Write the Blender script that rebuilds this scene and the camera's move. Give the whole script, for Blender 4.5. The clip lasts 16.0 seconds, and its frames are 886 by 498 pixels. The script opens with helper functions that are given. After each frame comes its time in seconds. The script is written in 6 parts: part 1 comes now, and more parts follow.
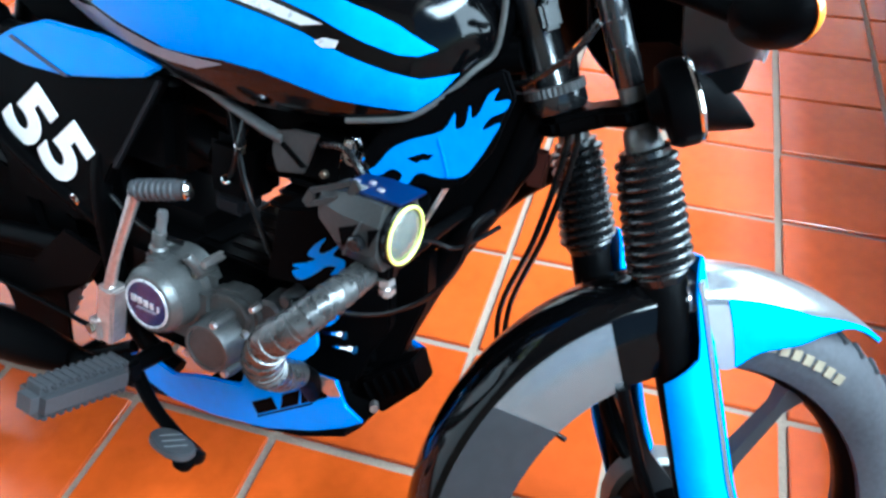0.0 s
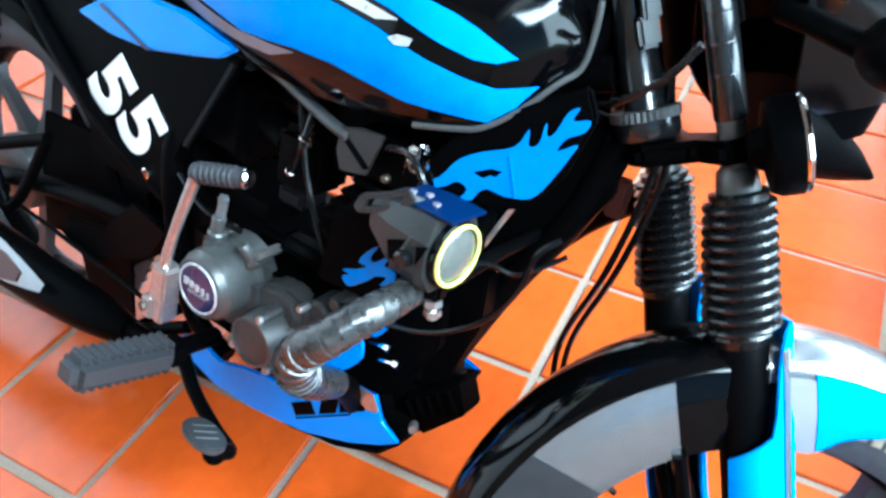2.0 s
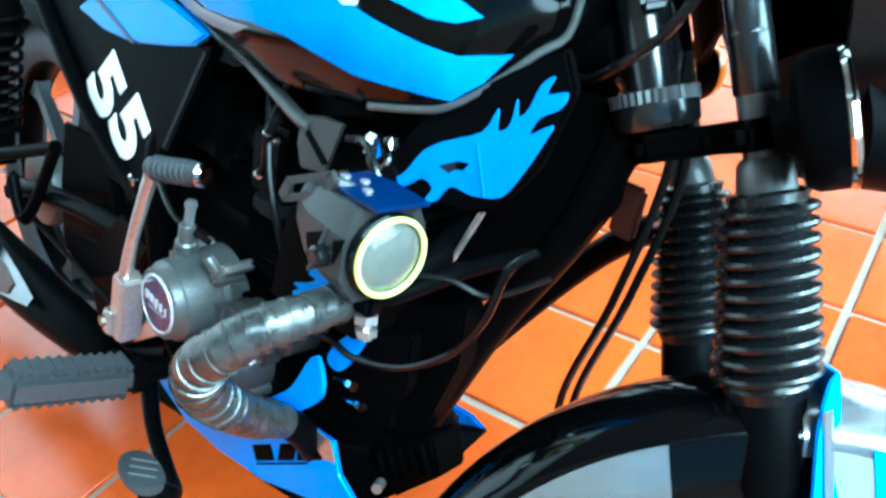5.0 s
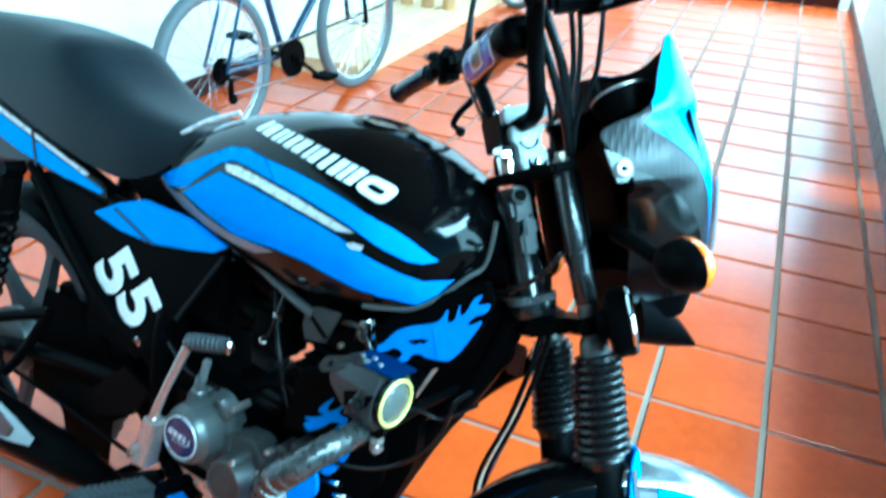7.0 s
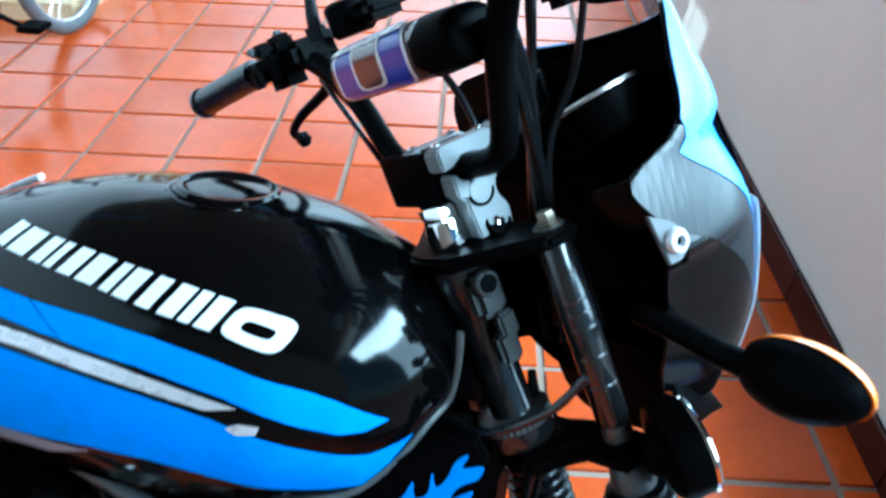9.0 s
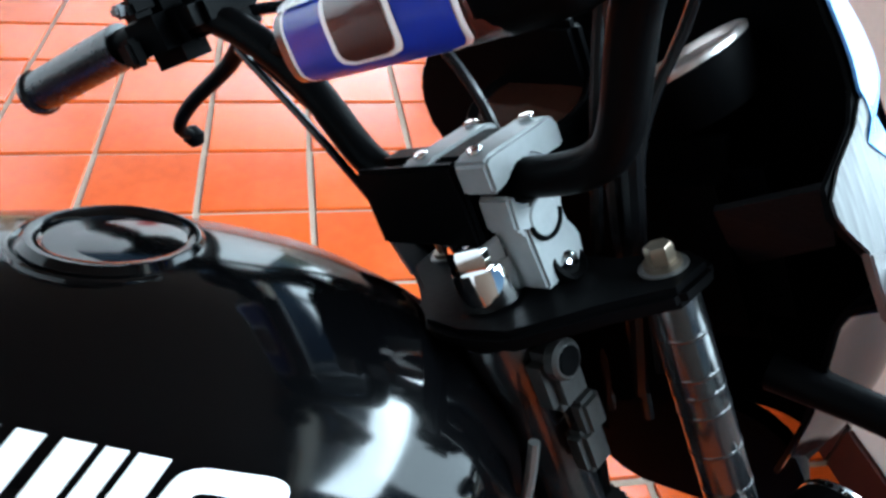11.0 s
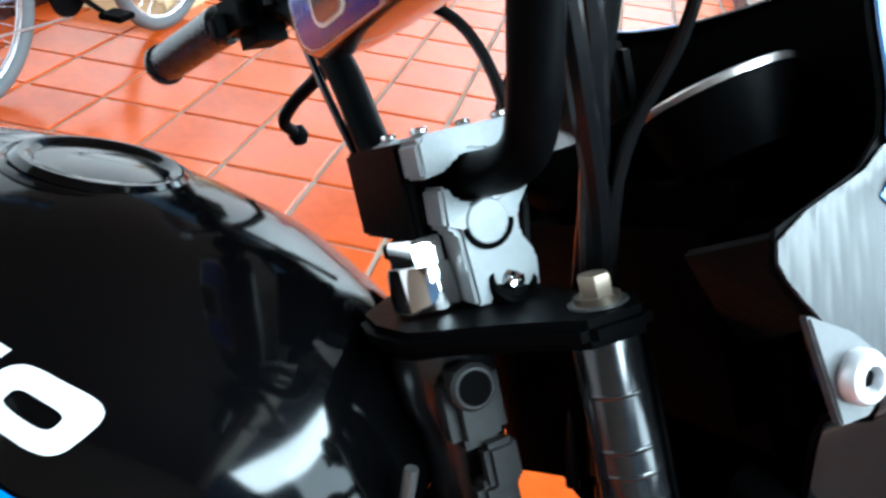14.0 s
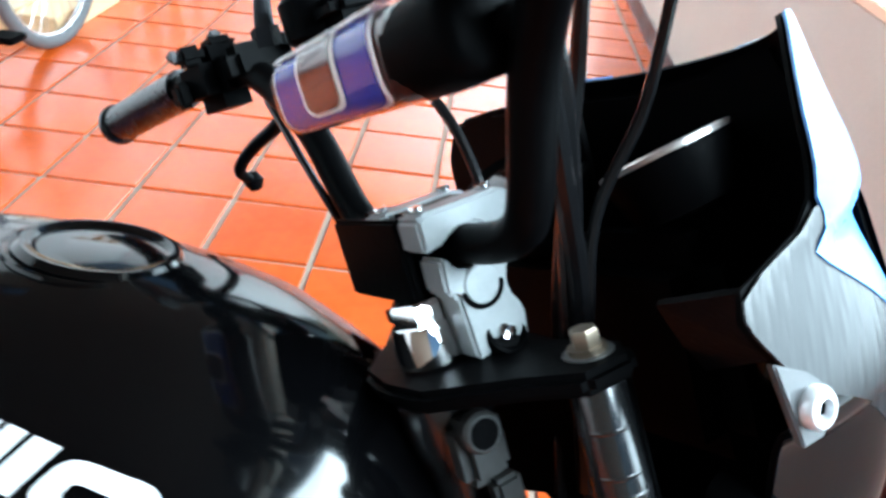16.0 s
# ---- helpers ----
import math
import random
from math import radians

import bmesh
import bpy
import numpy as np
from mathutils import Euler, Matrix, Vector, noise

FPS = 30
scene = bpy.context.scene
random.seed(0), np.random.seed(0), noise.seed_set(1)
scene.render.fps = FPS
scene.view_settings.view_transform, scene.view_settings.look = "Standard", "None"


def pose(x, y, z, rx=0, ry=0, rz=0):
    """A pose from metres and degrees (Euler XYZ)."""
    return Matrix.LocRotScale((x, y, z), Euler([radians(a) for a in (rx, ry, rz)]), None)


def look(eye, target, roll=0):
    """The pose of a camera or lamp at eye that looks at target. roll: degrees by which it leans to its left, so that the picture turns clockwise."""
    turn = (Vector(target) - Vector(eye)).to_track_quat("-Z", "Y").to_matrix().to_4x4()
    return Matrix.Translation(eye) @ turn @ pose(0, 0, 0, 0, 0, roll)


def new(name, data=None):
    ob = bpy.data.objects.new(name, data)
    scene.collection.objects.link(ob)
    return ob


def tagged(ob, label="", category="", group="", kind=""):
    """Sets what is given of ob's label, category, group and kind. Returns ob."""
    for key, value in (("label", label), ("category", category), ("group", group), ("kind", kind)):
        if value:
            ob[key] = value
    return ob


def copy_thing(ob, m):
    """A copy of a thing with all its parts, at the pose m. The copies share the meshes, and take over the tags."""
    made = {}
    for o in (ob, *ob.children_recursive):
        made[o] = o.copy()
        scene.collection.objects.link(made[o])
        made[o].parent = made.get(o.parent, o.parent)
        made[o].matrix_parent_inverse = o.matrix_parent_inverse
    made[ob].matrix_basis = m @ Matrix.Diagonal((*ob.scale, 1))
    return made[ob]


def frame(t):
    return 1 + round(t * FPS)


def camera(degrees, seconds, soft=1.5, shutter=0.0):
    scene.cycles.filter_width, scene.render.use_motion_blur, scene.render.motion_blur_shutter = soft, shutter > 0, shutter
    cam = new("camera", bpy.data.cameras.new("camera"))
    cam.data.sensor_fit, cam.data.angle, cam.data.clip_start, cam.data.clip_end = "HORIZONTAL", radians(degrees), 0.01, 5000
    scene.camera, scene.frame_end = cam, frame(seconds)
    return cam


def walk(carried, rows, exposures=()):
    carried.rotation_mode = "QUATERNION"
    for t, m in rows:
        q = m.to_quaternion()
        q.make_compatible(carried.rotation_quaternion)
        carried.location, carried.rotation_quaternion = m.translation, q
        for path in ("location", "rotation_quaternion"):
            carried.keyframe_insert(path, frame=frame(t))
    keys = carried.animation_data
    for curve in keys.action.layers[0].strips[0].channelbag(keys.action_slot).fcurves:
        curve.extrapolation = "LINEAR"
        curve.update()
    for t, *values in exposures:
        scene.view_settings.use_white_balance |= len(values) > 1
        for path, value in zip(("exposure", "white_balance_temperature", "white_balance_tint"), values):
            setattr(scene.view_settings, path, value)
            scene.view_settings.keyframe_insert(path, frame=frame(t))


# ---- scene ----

cam = camera(60.2, 16.0, soft=2.8, shutter=0.5)
PATH = [
    (0, (-0.315, -1.481, 1.134), (-0.776, -0.076, -0.213), -1.3),
    (0.5, (-0.317, -1.503, 1.146), (-0.753, -0.093, -0.205), -1.3),
    (1, (-0.319, -1.503, 1.147), (-0.752, -0.09, -0.201), -0.9),
    (1.5, (-0.321, -1.488, 1.126), (-0.924, -0.098, -0.18), -1.8),
    (2, (-0.305, -1.413, 1.106), (-0.986, -0.095, -0.234), -0.4),
    (2.5, (-0.261, -1.308, 1.023), (-1.232, -0.13, -0.27), -2.8),
    (3, (-0.258, -1.236, 0.921), (-1.378, -0.125, -0.307), -5.8),
    (3.5, (-0.216, -1.206, 0.885), (-1.368, -0.1, -0.32), -5.7),
    (6, (-0.242, -1.423, 1.116), (-1.014, 0.021, -0.032), -0.2),
    (6.5, (-0.238, -1.524, 1.21), (-0.929, -0.007, 0.105), 1.5),
    (7, (-0.213, -1.603, 1.267), (-0.862, 0.01, 0.277), 2.7),
    (7.5, (-0.264, -1.576, 1.307), (-0.824, 0.122, 0.411), 3.4),
    (8, (-0.394, -1.475, 1.289), (-0.71, 0.234, 0.299), 1.0),
    (8.5, (-0.444, -1.34, 1.254), (-0.581, 0.298, 0.114), 1.1),
    (9, (-0.482, -1.228, 1.24), (-0.519, 0.374, 0.043), 2.1),
    (9.5, (-0.56, -1.129, 1.226), (-0.325, 0.445, 0.014), 3.6),
    (10, (-0.612, -1.044, 1.2), (-0.198, 0.455, -0.058), 3.4),
    (12.5, (-0.524, -0.991, 1.073), (-0.31, 0.66, -0.035), 11.0),
    (13, (-0.504, -0.995, 1.083), (-0.351, 0.7, 0.034), 11.3),
    (13.5, (-0.472, -1.006, 1.08), (-0.694, 0.656, -0.011), 6.8),
    (14, (-0.438, -1.0, 1.086), (-0.692, 0.653, -0.011), 6.6),
    (14.5, (-0.425, -0.983, 1.085), (-0.638, 0.671, -0.019), 7.1),
    (15, (-0.423, -0.978, 1.085), (-0.666, 0.671, -0.022), 7.0),
    (15.5, (-0.42, -0.982, 1.098), (-0.63, 0.663, -0.02), 7.2),
    (16, (-0.483, -1.022, 1.136), (-0.507, 0.652, 0.043), 6.5),
]
walk(cam, [(t, look(e, q, r)) for t, e, q, r in PATH], exposures=[(0, 0.30, 4950, -9), (1.5, 0.34, 5000, -9), (2.2, 0.42, 4900, -10), (2.8, 0.46, 4600, -24), (3.7, 0.54, 4450, -26), (6.0, 0.40, 4500, -26), (6.5, 0.16, 4100, -22), (7.0, 0.0, 3900, -34), (7.6, -0.30, 3950, -34), (8.5, -0.18, 4300, -36), (9.0, -0.26, 4450, -16), (9.5, -0.28, 4700, -8), (10.0, -0.04, 5100, -7), (12.5, -0.16, 5350, -4), (13.5, -0.16, 5300, -7), (16.0, 0.06, 5350, -6)])

# ---- light ----
world = bpy.data.worlds.new("daylight")
scene.world = world
world.use_nodes = True
wn = world.node_tree
sky = wn.nodes.new("ShaderNodeTexSky")
sky.sky_type = "NISHITA"
sky.sun_disc = False
sky.sun_elevation, sky.sun_rotation = radians(42), radians(250)
wn.links.new(sky.outputs[0], wn.nodes["Background"].inputs[0])
wn.nodes["Background"].inputs[1].default_value = 0.12

SUN_WAY = Vector((0.70, 0.16, -0.70)).normalized()      # down and to the +x side
sun = new("sun", bpy.data.lights.new("sun", "SUN"))
sun.data.energy, sun.data.angle, sun.data.color = 5.0, radians(0.5), (1, 0.95, 0.87)
sun.matrix_world = look((0, 0, 9), Vector((0, 0, 9)) + SUN_WAY)


def area_lamp(name, eye, target, w, h, power, color):
    lamp = new(name, bpy.data.lights.new(name, "AREA"))
    lamp.data.shape, lamp.data.size, lamp.data.size_y = "RECTANGLE", w, h
    lamp.data.energy, lamp.data.color = power, color
    lamp.matrix_world = look(eye, target)
    return lamp


# area lamp standing in for the sky through the open side above the low wall
area_lamp("opening_light", (1.15, 2.0, 1.60), (-1.0, 2.0, 1.05), 7.4, 1.5, 390, (0.95, 0.98, 1.0))
# extra strip added high beside the machine for the streak on its tank
area_lamp("streak_light", (1.00, -1.15, 2.32), (-0.60, -0.85, 0.85), 2.5, 0.45, 185, (0.95, 0.98, 1.0))
# added fill lamp that brightens the end wall; no source is seen there
area_lamp("end_wall_fill", (-0.1, 4.25, 2.62), (-0.1, 5.6, 0.9), 1.4, 0.9, 170, (0.95, 0.98, 1.0))


# ---- materials ----
def mat(name, color, rough=0.5, metal=0.0, spec=0.5, coat=0.0, bump=0.0, scale=60.0, vary=0.12, coarse=4.0, transmission=0.0,
        emission=None, random_piece=0.0, rough_vary=0.12):
    m = bpy.data.materials.new(name)
    m.use_nodes = True
    nt = m.node_tree
    p = nt.nodes["Principled BSDF"]
    p.inputs["Metallic"].default_value = metal
    p.inputs["Specular IOR Level"].default_value = spec
    p.inputs["Coat Weight"].default_value = coat
    p.inputs["Coat Roughness"].default_value = 0.04
    p.inputs["Transmission Weight"].default_value = transmission
    co = nt.nodes.new("ShaderNodeTexCoord")

    def noise_at(sc, detail):
        n = nt.nodes.new("ShaderNodeTexNoise")
        n.inputs["Scale"].default_value, n.inputs["Detail"].default_value = sc, detail
        nt.links.new(co.outputs["Object"], n.inputs["Vector"])
        return n.outputs[0]

    fine, wide = noise_at(scale, 4), noise_at(coarse, 3)
    mix = nt.nodes.new("ShaderNodeMath")
    mix.operation = "ADD"
    nt.links.new(fine, mix.inputs[0])
    nt.links.new(wide, mix.inputs[1])
    total = mix.outputs[0]
    ramp = nt.nodes.new("ShaderNodeMapRange")
    ramp.inputs["From Min"].default_value, ramp.inputs["From Max"].default_value = 0.6, 1.4
    ramp.inputs["To Min"].default_value, ramp.inputs["To Max"].default_value = 1 - vary, 1 + vary
    nt.links.new(total, ramp.inputs["Value"])
    value = ramp.outputs[0]
    if random_piece:
        info = nt.nodes.new("ShaderNodeObjectInfo")
        rp = nt.nodes.new("ShaderNodeMapRange")
        rp.inputs["To Min"].default_value, rp.inputs["To Max"].default_value = 1 - random_piece, 1 + random_piece
        nt.links.new(info.outputs["Random"], rp.inputs["Value"])
        mul = nt.nodes.new("ShaderNodeMath")
        mul.operation = "MULTIPLY"
        nt.links.new(value, mul.inputs[0])
        nt.links.new(rp.outputs[0], mul.inputs[1])
        value = mul.outputs[0]
    tint = nt.nodes.new("ShaderNodeVectorMath")
    tint.operation = "SCALE"
    tint.inputs[0].default_value = color
    nt.links.new(value, tint.inputs["Scale"])
    nt.links.new(tint.outputs[0], p.inputs["Base Color"])
    rr = nt.nodes.new("ShaderNodeMapRange")
    rr.inputs["From Min"].default_value, rr.inputs["From Max"].default_value = 0.6, 1.4
    rr.inputs["To Min"].default_value, rr.inputs["To Max"].default_value = rough * (1 - rough_vary), min(1, rough * (1 + rough_vary))
    nt.links.new(total, rr.inputs["Value"])
    nt.links.new(rr.outputs[0], p.inputs["Roughness"])
    if bump:
        b = nt.nodes.new("ShaderNodeBump")
        b.inputs["Strength"].default_value, b.inputs["Distance"].default_value = bump, 0.002
        nt.links.new(fine, b.inputs["Height"])
        nt.links.new(b.outputs[0], p.inputs["Normal"])
    if emission:
        p.inputs["Emission Color"].default_value = (*emission[0], 1)
        p.inputs["Emission Strength"].default_value = emission[1]
    return m


TILE = mat("glazed terracotta", (0.52, 0.076, 0.006), 0.20, spec=0.6, bump=0.1, scale=30, vary=0.18, coarse=5, random_piece=0.13, rough_vary=0.35)
# dark maroon skirting tile, its colour deepened further for shade under the low wall
SKIRT = mat("shade-darkened maroon terracotta", (0.030, 0.005, 0.003), 0.35, spec=0.2, bump=0.1, scale=30, vary=0.25, random_piece=0.15)
GROUT = mat("sandy grey grout", (0.31, 0.245, 0.19), 0.9, spec=0.2, bump=0.4, scale=180, vary=0.3)
WALL_GREY = mat("painted wall", (0.58, 0.555, 0.495), 0.7, bump=0.15, scale=90, vary=0.06)
WALL_WHITE = mat("white wall", (0.84, 0.84, 0.84), 0.7, bump=0.15, scale=90, vary=0.04)
# made-up dark brown for the unseen wall, to cut light reflected at the machine
WALL_UNSEEN = mat("brown painted wall", (0.12, 0.085, 0.06), 0.7, bump=0.15, scale=90, vary=0.08)
# unseen ceiling, kept dark to weaken its reflection in the tank
CEIL = mat("dark boarded ceiling", (0.06, 0.042, 0.03), 0.7, bump=0.3, scale=30, vary=0.2)
EARTH = mat("pale ground", (0.42, 0.40, 0.36), 0.9, bump=0.5, scale=40, vary=0.3, coarse=1.2)
STONE = mat("grey stone ledge", (0.30, 0.31, 0.32), 0.6, bump=0.5, scale=70, vary=0.35, coarse=12)
BRASS_STRIP = mat("pale metal strip", (0.82, 0.76, 0.62), 0.3, metal=0.7, vary=0.06)
WOOD = mat("varnished wood", (0.42, 0.22, 0.08), 0.45, bump=0.2, scale=25, vary=0.25)
PALE_WOOD = mat("pale wooden board", (0.70, 0.50, 0.28), 0.5, bump=0.2, scale=25, vary=0.15)
LEAF = mat("hedge leaf", (0.10, 0.17, 0.05), 0.5, vary=0.4, coarse=9)

GLOSS_BLACK = mat("gloss black paint", (0.0009, 0.0009, 0.0011), 0.10, spec=0.26, vary=0.1)
COWL_BLACK = mat("polished black plastic", (0.0015, 0.0015, 0.0017), 0.13, spec=0.5, vary=0.1)
INNER = mat("dark grained plastic", (0.0036, 0.0036, 0.0042), 0.5, spec=0.04, bump=0.3, scale=300, vary=0.15)
BLACK = mat("black plastic", (0.0012, 0.0012, 0.0014), 0.45, spec=0.015, bump=0.1, scale=220, vary=0.2)
SATIN = mat("satin black metal", (0.0014, 0.0014, 0.0016), 0.36, spec=0.022, vary=0.25, bump=0.05, scale=120)
GREY_PLASTIC = mat("grey textured plastic", (0.008, 0.008, 0.0095), 0.48, spec=0.07, bump=0.3, scale=300, vary=0.15)
SEAT = mat("black vinyl", (0.0065, 0.0080, 0.0110), 0.45, spec=0.16, bump=0.25, scale=260, vary=0.14)
RUBBER = mat("black rubber", (0.0035, 0.0035, 0.004), 0.27, spec=0.5, bump=0.08, scale=150, vary=0.25)
TYRE = mat("tyre rubber", (0.050, 0.050, 0.056), 0.6, spec=0.25, bump=0.2, scale=150, vary=0.3, coarse=14)
GREY_RUBBER = mat("worn grey rubber", (0.036, 0.036, 0.040), 0.6, bump=0.25, scale=170, vary=0.3)
BLUE = mat("blue paint", (0.0, 0.215, 0.82), 0.28, spec=0.25, coat=0.05, vary=0.08)
ROYAL = mat("royal blue paint", (0.0, 0.215, 0.80), 0.3, spec=0.22, coat=0.05, vary=0.14)
CYAN = mat("bright blue film", (0.004, 0.225, 0.80), 0.32, spec=0.35, coat=0.1, vary=0.12, coarse=12)
SILVER = mat("silver paint", (0.62, 0.62, 0.64), 0.28, metal=0.35, vary=0.06)
SILVER_DARK = mat("dark silver paint", (0.30, 0.30, 0.31), 0.20, metal=0.8, vary=0.12)
GREYFILM = mat("metallic grey film", (0.040, 0.040, 0.044), 0.24, metal=0.35, spec=0.5, vary=0.14, coarse=9)
WHITE = mat("white film", (0.88, 0.88, 0.88), 0.35, vary=0.03)
CARBON = mat("grey weave panel", (0.011, 0.011, 0.0125), 0.34, spec=0.24, bump=0.08, scale=420, vary=0.25)


def woven(m, period):
    """Diagonal weave of two crossing bands in a glossy panel."""
    nt = m.node_tree
    co, p = nt.nodes.new("ShaderNodeTexCoord"), nt.nodes["Principled BSDF"]
    bands = []
    for turn in (0.7, -0.7):
        mp = nt.nodes.new("ShaderNodeMapping")
        mp.inputs["Rotation"].default_value = (turn, 0.4, 0)
        wv = nt.nodes.new("ShaderNodeTexWave")
        wv.inputs["Scale"].default_value = 0.31 / period
        wv.inputs["Distortion"].default_value = 0.6
        nt.links.new(co.outputs["Object"], mp.inputs["Vector"])
        nt.links.new(mp.outputs[0], wv.inputs["Vector"])
        bands.append(wv.outputs["Fac"])
    mul = nt.nodes.new("ShaderNodeMath")
    mul.operation = "MULTIPLY"
    nt.links.new(bands[0], mul.inputs[0])
    nt.links.new(bands[1], mul.inputs[1])
    b = nt.nodes.new("ShaderNodeBump")
    b.inputs["Strength"].default_value, b.inputs["Distance"].default_value = 0.16, 0.0015
    nt.links.new(mul.outputs[0], b.inputs["Height"])
    nt.links.new(b.outputs[0], p.inputs["Normal"])


woven(CARBON, 0.007)
ALU = mat("cast aluminium", (0.115, 0.114, 0.112), 0.40, metal=0.6, bump=0.25, scale=260, vary=0.2, coarse=18)
DUSTY = mat("dusty grey rubber", (0.10, 0.105, 0.11), 0.6, vary=0.2, bump=0.3, scale=120)
DULL = mat("dull grey painted steel", (0.055, 0.055, 0.056), 0.42, metal=0.2, vary=0.3, bump=0.1, scale=120)
CLAMP = mat("machined aluminium", (0.22, 0.23, 0.235), 0.40, metal=0.25, bump=0.08, scale=200, vary=0.1)
SHELL = mat("mid grey plastic", (0.16, 0.165, 0.17), 0.45, vary=0.12)
BRACKET = mat("brushed grey plate", (0.07, 0.07, 0.073), 0.35, metal=0.3, vary=0.15, bump=0.1, scale=150)
LAMP_BODY = mat("grey lamp housing", (0.018, 0.0175, 0.017), 0.42, spec=0.4, bump=0.15, scale=200, vary=0.3, coarse=25)
SPOKE_DARK = mat("grey cast spoke", (0.035, 0.035, 0.038), 0.35, metal=0.4, vary=0.15)
SCREEN = mat("blue screen film", (0.10, 0.25, 0.58), 0.30, spec=0.3, vary=0.2, coarse=30)
SILVER_MID = mat("mid silver paint", (0.30, 0.30, 0.32), 0.25, metal=0.4, vary=0.08)
CABLE = mat("grey-black cable sleeve", (0.0035, 0.0035, 0.004), 0.24, spec=0.22, vary=0.2)
REFLECTOR = mat("satin lamp reflector", (0.55, 0.55, 0.53), 0.30, metal=0.6, vary=0.06)
LILAC = mat("lilac grey film", (0.20, 0.20, 0.24), 0.3, coat=0.2, vary=0.12)
CHROME = mat("chrome", (0.80, 0.80, 0.80), 0.07, metal=1.0, vary=0.03, rough_vary=0.4)
SMOKED = mat("smoked chrome", (0.24, 0.24, 0.25), 0.12, metal=1.0, vary=0.1, rough_vary=0.4)
STEEL = mat("dull steel", (0.52, 0.47, 0.45), 0.32, metal=0.85, vary=0.25, bump=0.1, scale=140)
TAN = mat("faded tan print", (0.22, 0.18, 0.12), 0.6, vary=0.3)
BRASS = mat("aged bolt steel", (0.15, 0.122, 0.092), 0.38, metal=0.9, vary=0.35)
WRAP = mat("heat wrap", (0.085, 0.083, 0.082), 0.30, metal=0.7, spec=0.5, bump=0.45, scale=120, vary=0.5, coarse=45, rough_vary=0.4)
SLEEVE = mat("glossy dark sleeve", (0.008, 0.008, 0.009), 0.20, spec=0.75, vary=0.15, bump=0.02, scale=160, rough_vary=0.3)
YELLOW = mat("pale yellow ring", (0.80, 0.78, 0.16), 0.4, vary=0.06)
# pale base colour stands in for the sky mirrored in the lamp cover
CLEAR_PLASTIC = mat("clear plastic with sky sheen in its colour", (0.62, 0.64, 0.66), 0.12, transmission=0.6, vary=0.04)
FROSTED = mat("frosted lamp glass", (0.36, 0.36, 0.33), 0.10, transmission=0.88, bump=0.2, scale=220, vary=0.1, coarse=60)
LENS = mat("clear lens", (0.97, 0.97, 0.97), 0.03, transmission=1.0, vary=0.01)
ORANGE = mat("amber lens", (0.90, 0.22, 0.01), 0.12, transmission=0.25, vary=0.05)
BROWN = mat("reddish brown plastic", (0.045, 0.010, 0.007), 0.4, vary=0.2)
# brown base colour stands in for surroundings mirrored in the dial glass
BROWN_GLASS = mat("glass with brown reflection in its colour", (0.022, 0.007, 0.004), 0.10, spec=0.3, vary=0.1)
PAD = mat("glossy brown pad", (0.055, 0.014, 0.008), 0.22, coat=0.6, vary=0.2)
PURPLE = mat("violet blue film", (0.014, 0.030, 0.34), 0.25, coat=0.3, vary=0.06)
NAVY = mat("dark blue enamel", (0.01, 0.012, 0.07), 0.25, coat=0.4, vary=0.1)
DKBLUE = mat("dark blue film", (0.002, 0.010, 0.050), 0.3, vary=0.15)
RED = mat("red cloth", (0.55, 0.03, 0.03), 0.8, vary=0.15)
FRAME_BLUE = mat("dark blue bicycle paint", (0.010, 0.024, 0.060), 0.3, coat=0.3, vary=0.1)
PINK = mat("pink rim tape", (0.75, 0.30, 0.36), 0.5, vary=0.05)
SPOKE = mat("spoke steel", (0.72, 0.72, 0.74), 0.25, metal=0.9, vary=0.05)


# ---- mesh tools ----
def bm_from(verts, faces):
    bm = bmesh.new()
    vs = [bm.verts.new(v) for v in verts]
    for f in faces:
        try:
            bm.faces.new([vs[i] for i in f])
        except ValueError:
            pass
    bmesh.ops.recalc_face_normals(bm, faces=bm.faces[:])
    return bm


def join(*bms):
    out = bmesh.new()
    for b in bms:
        me = bpy.data.meshes.new("tmp")
        b.to_mesh(me)
        out.from_mesh(me)
        bpy.data.meshes.remove(me)
        b.free()
    return out


def moved(bm, m):
    bm.transform(m)
    return bm


def loft(rings, cap=True, closed=True):
    n, verts, faces = len(rings[0]), [], []
    for r in rings:
        verts += [tuple(p) for p in r]
    last = n if closed else n - 1
    for i in range(len(rings) - 1):
        for k in range(last):
            a, b = i * n + k, i * n + (k + 1) % n
            faces.append((a, b, b + n, a + n))
    if cap and closed:
        faces += [tuple(range(n)), tuple(range((len(rings) - 1) * n, len(rings) * n))]
    return bm_from(verts, faces)


def glide(pts, steps=6):
    """A smooth line through the points."""
    p = [Vector(q) for q in pts]
    if len(p) < 3:
        return p
    out = []
    for i in range(len(p) - 1):
        a, b, c, d = p[max(i - 1, 0)], p[i], p[i + 1], p[min(i + 2, len(p) - 1)]
        for k in range(steps):
            t = k / steps
            out.append(0.5 * (2 * b + (c - a) * t + (2 * a - 5 * b + 4 * c - d) * t * t + (3 * b - a - 3 * c + d) * t ** 3))
    return out + [p[-1]]


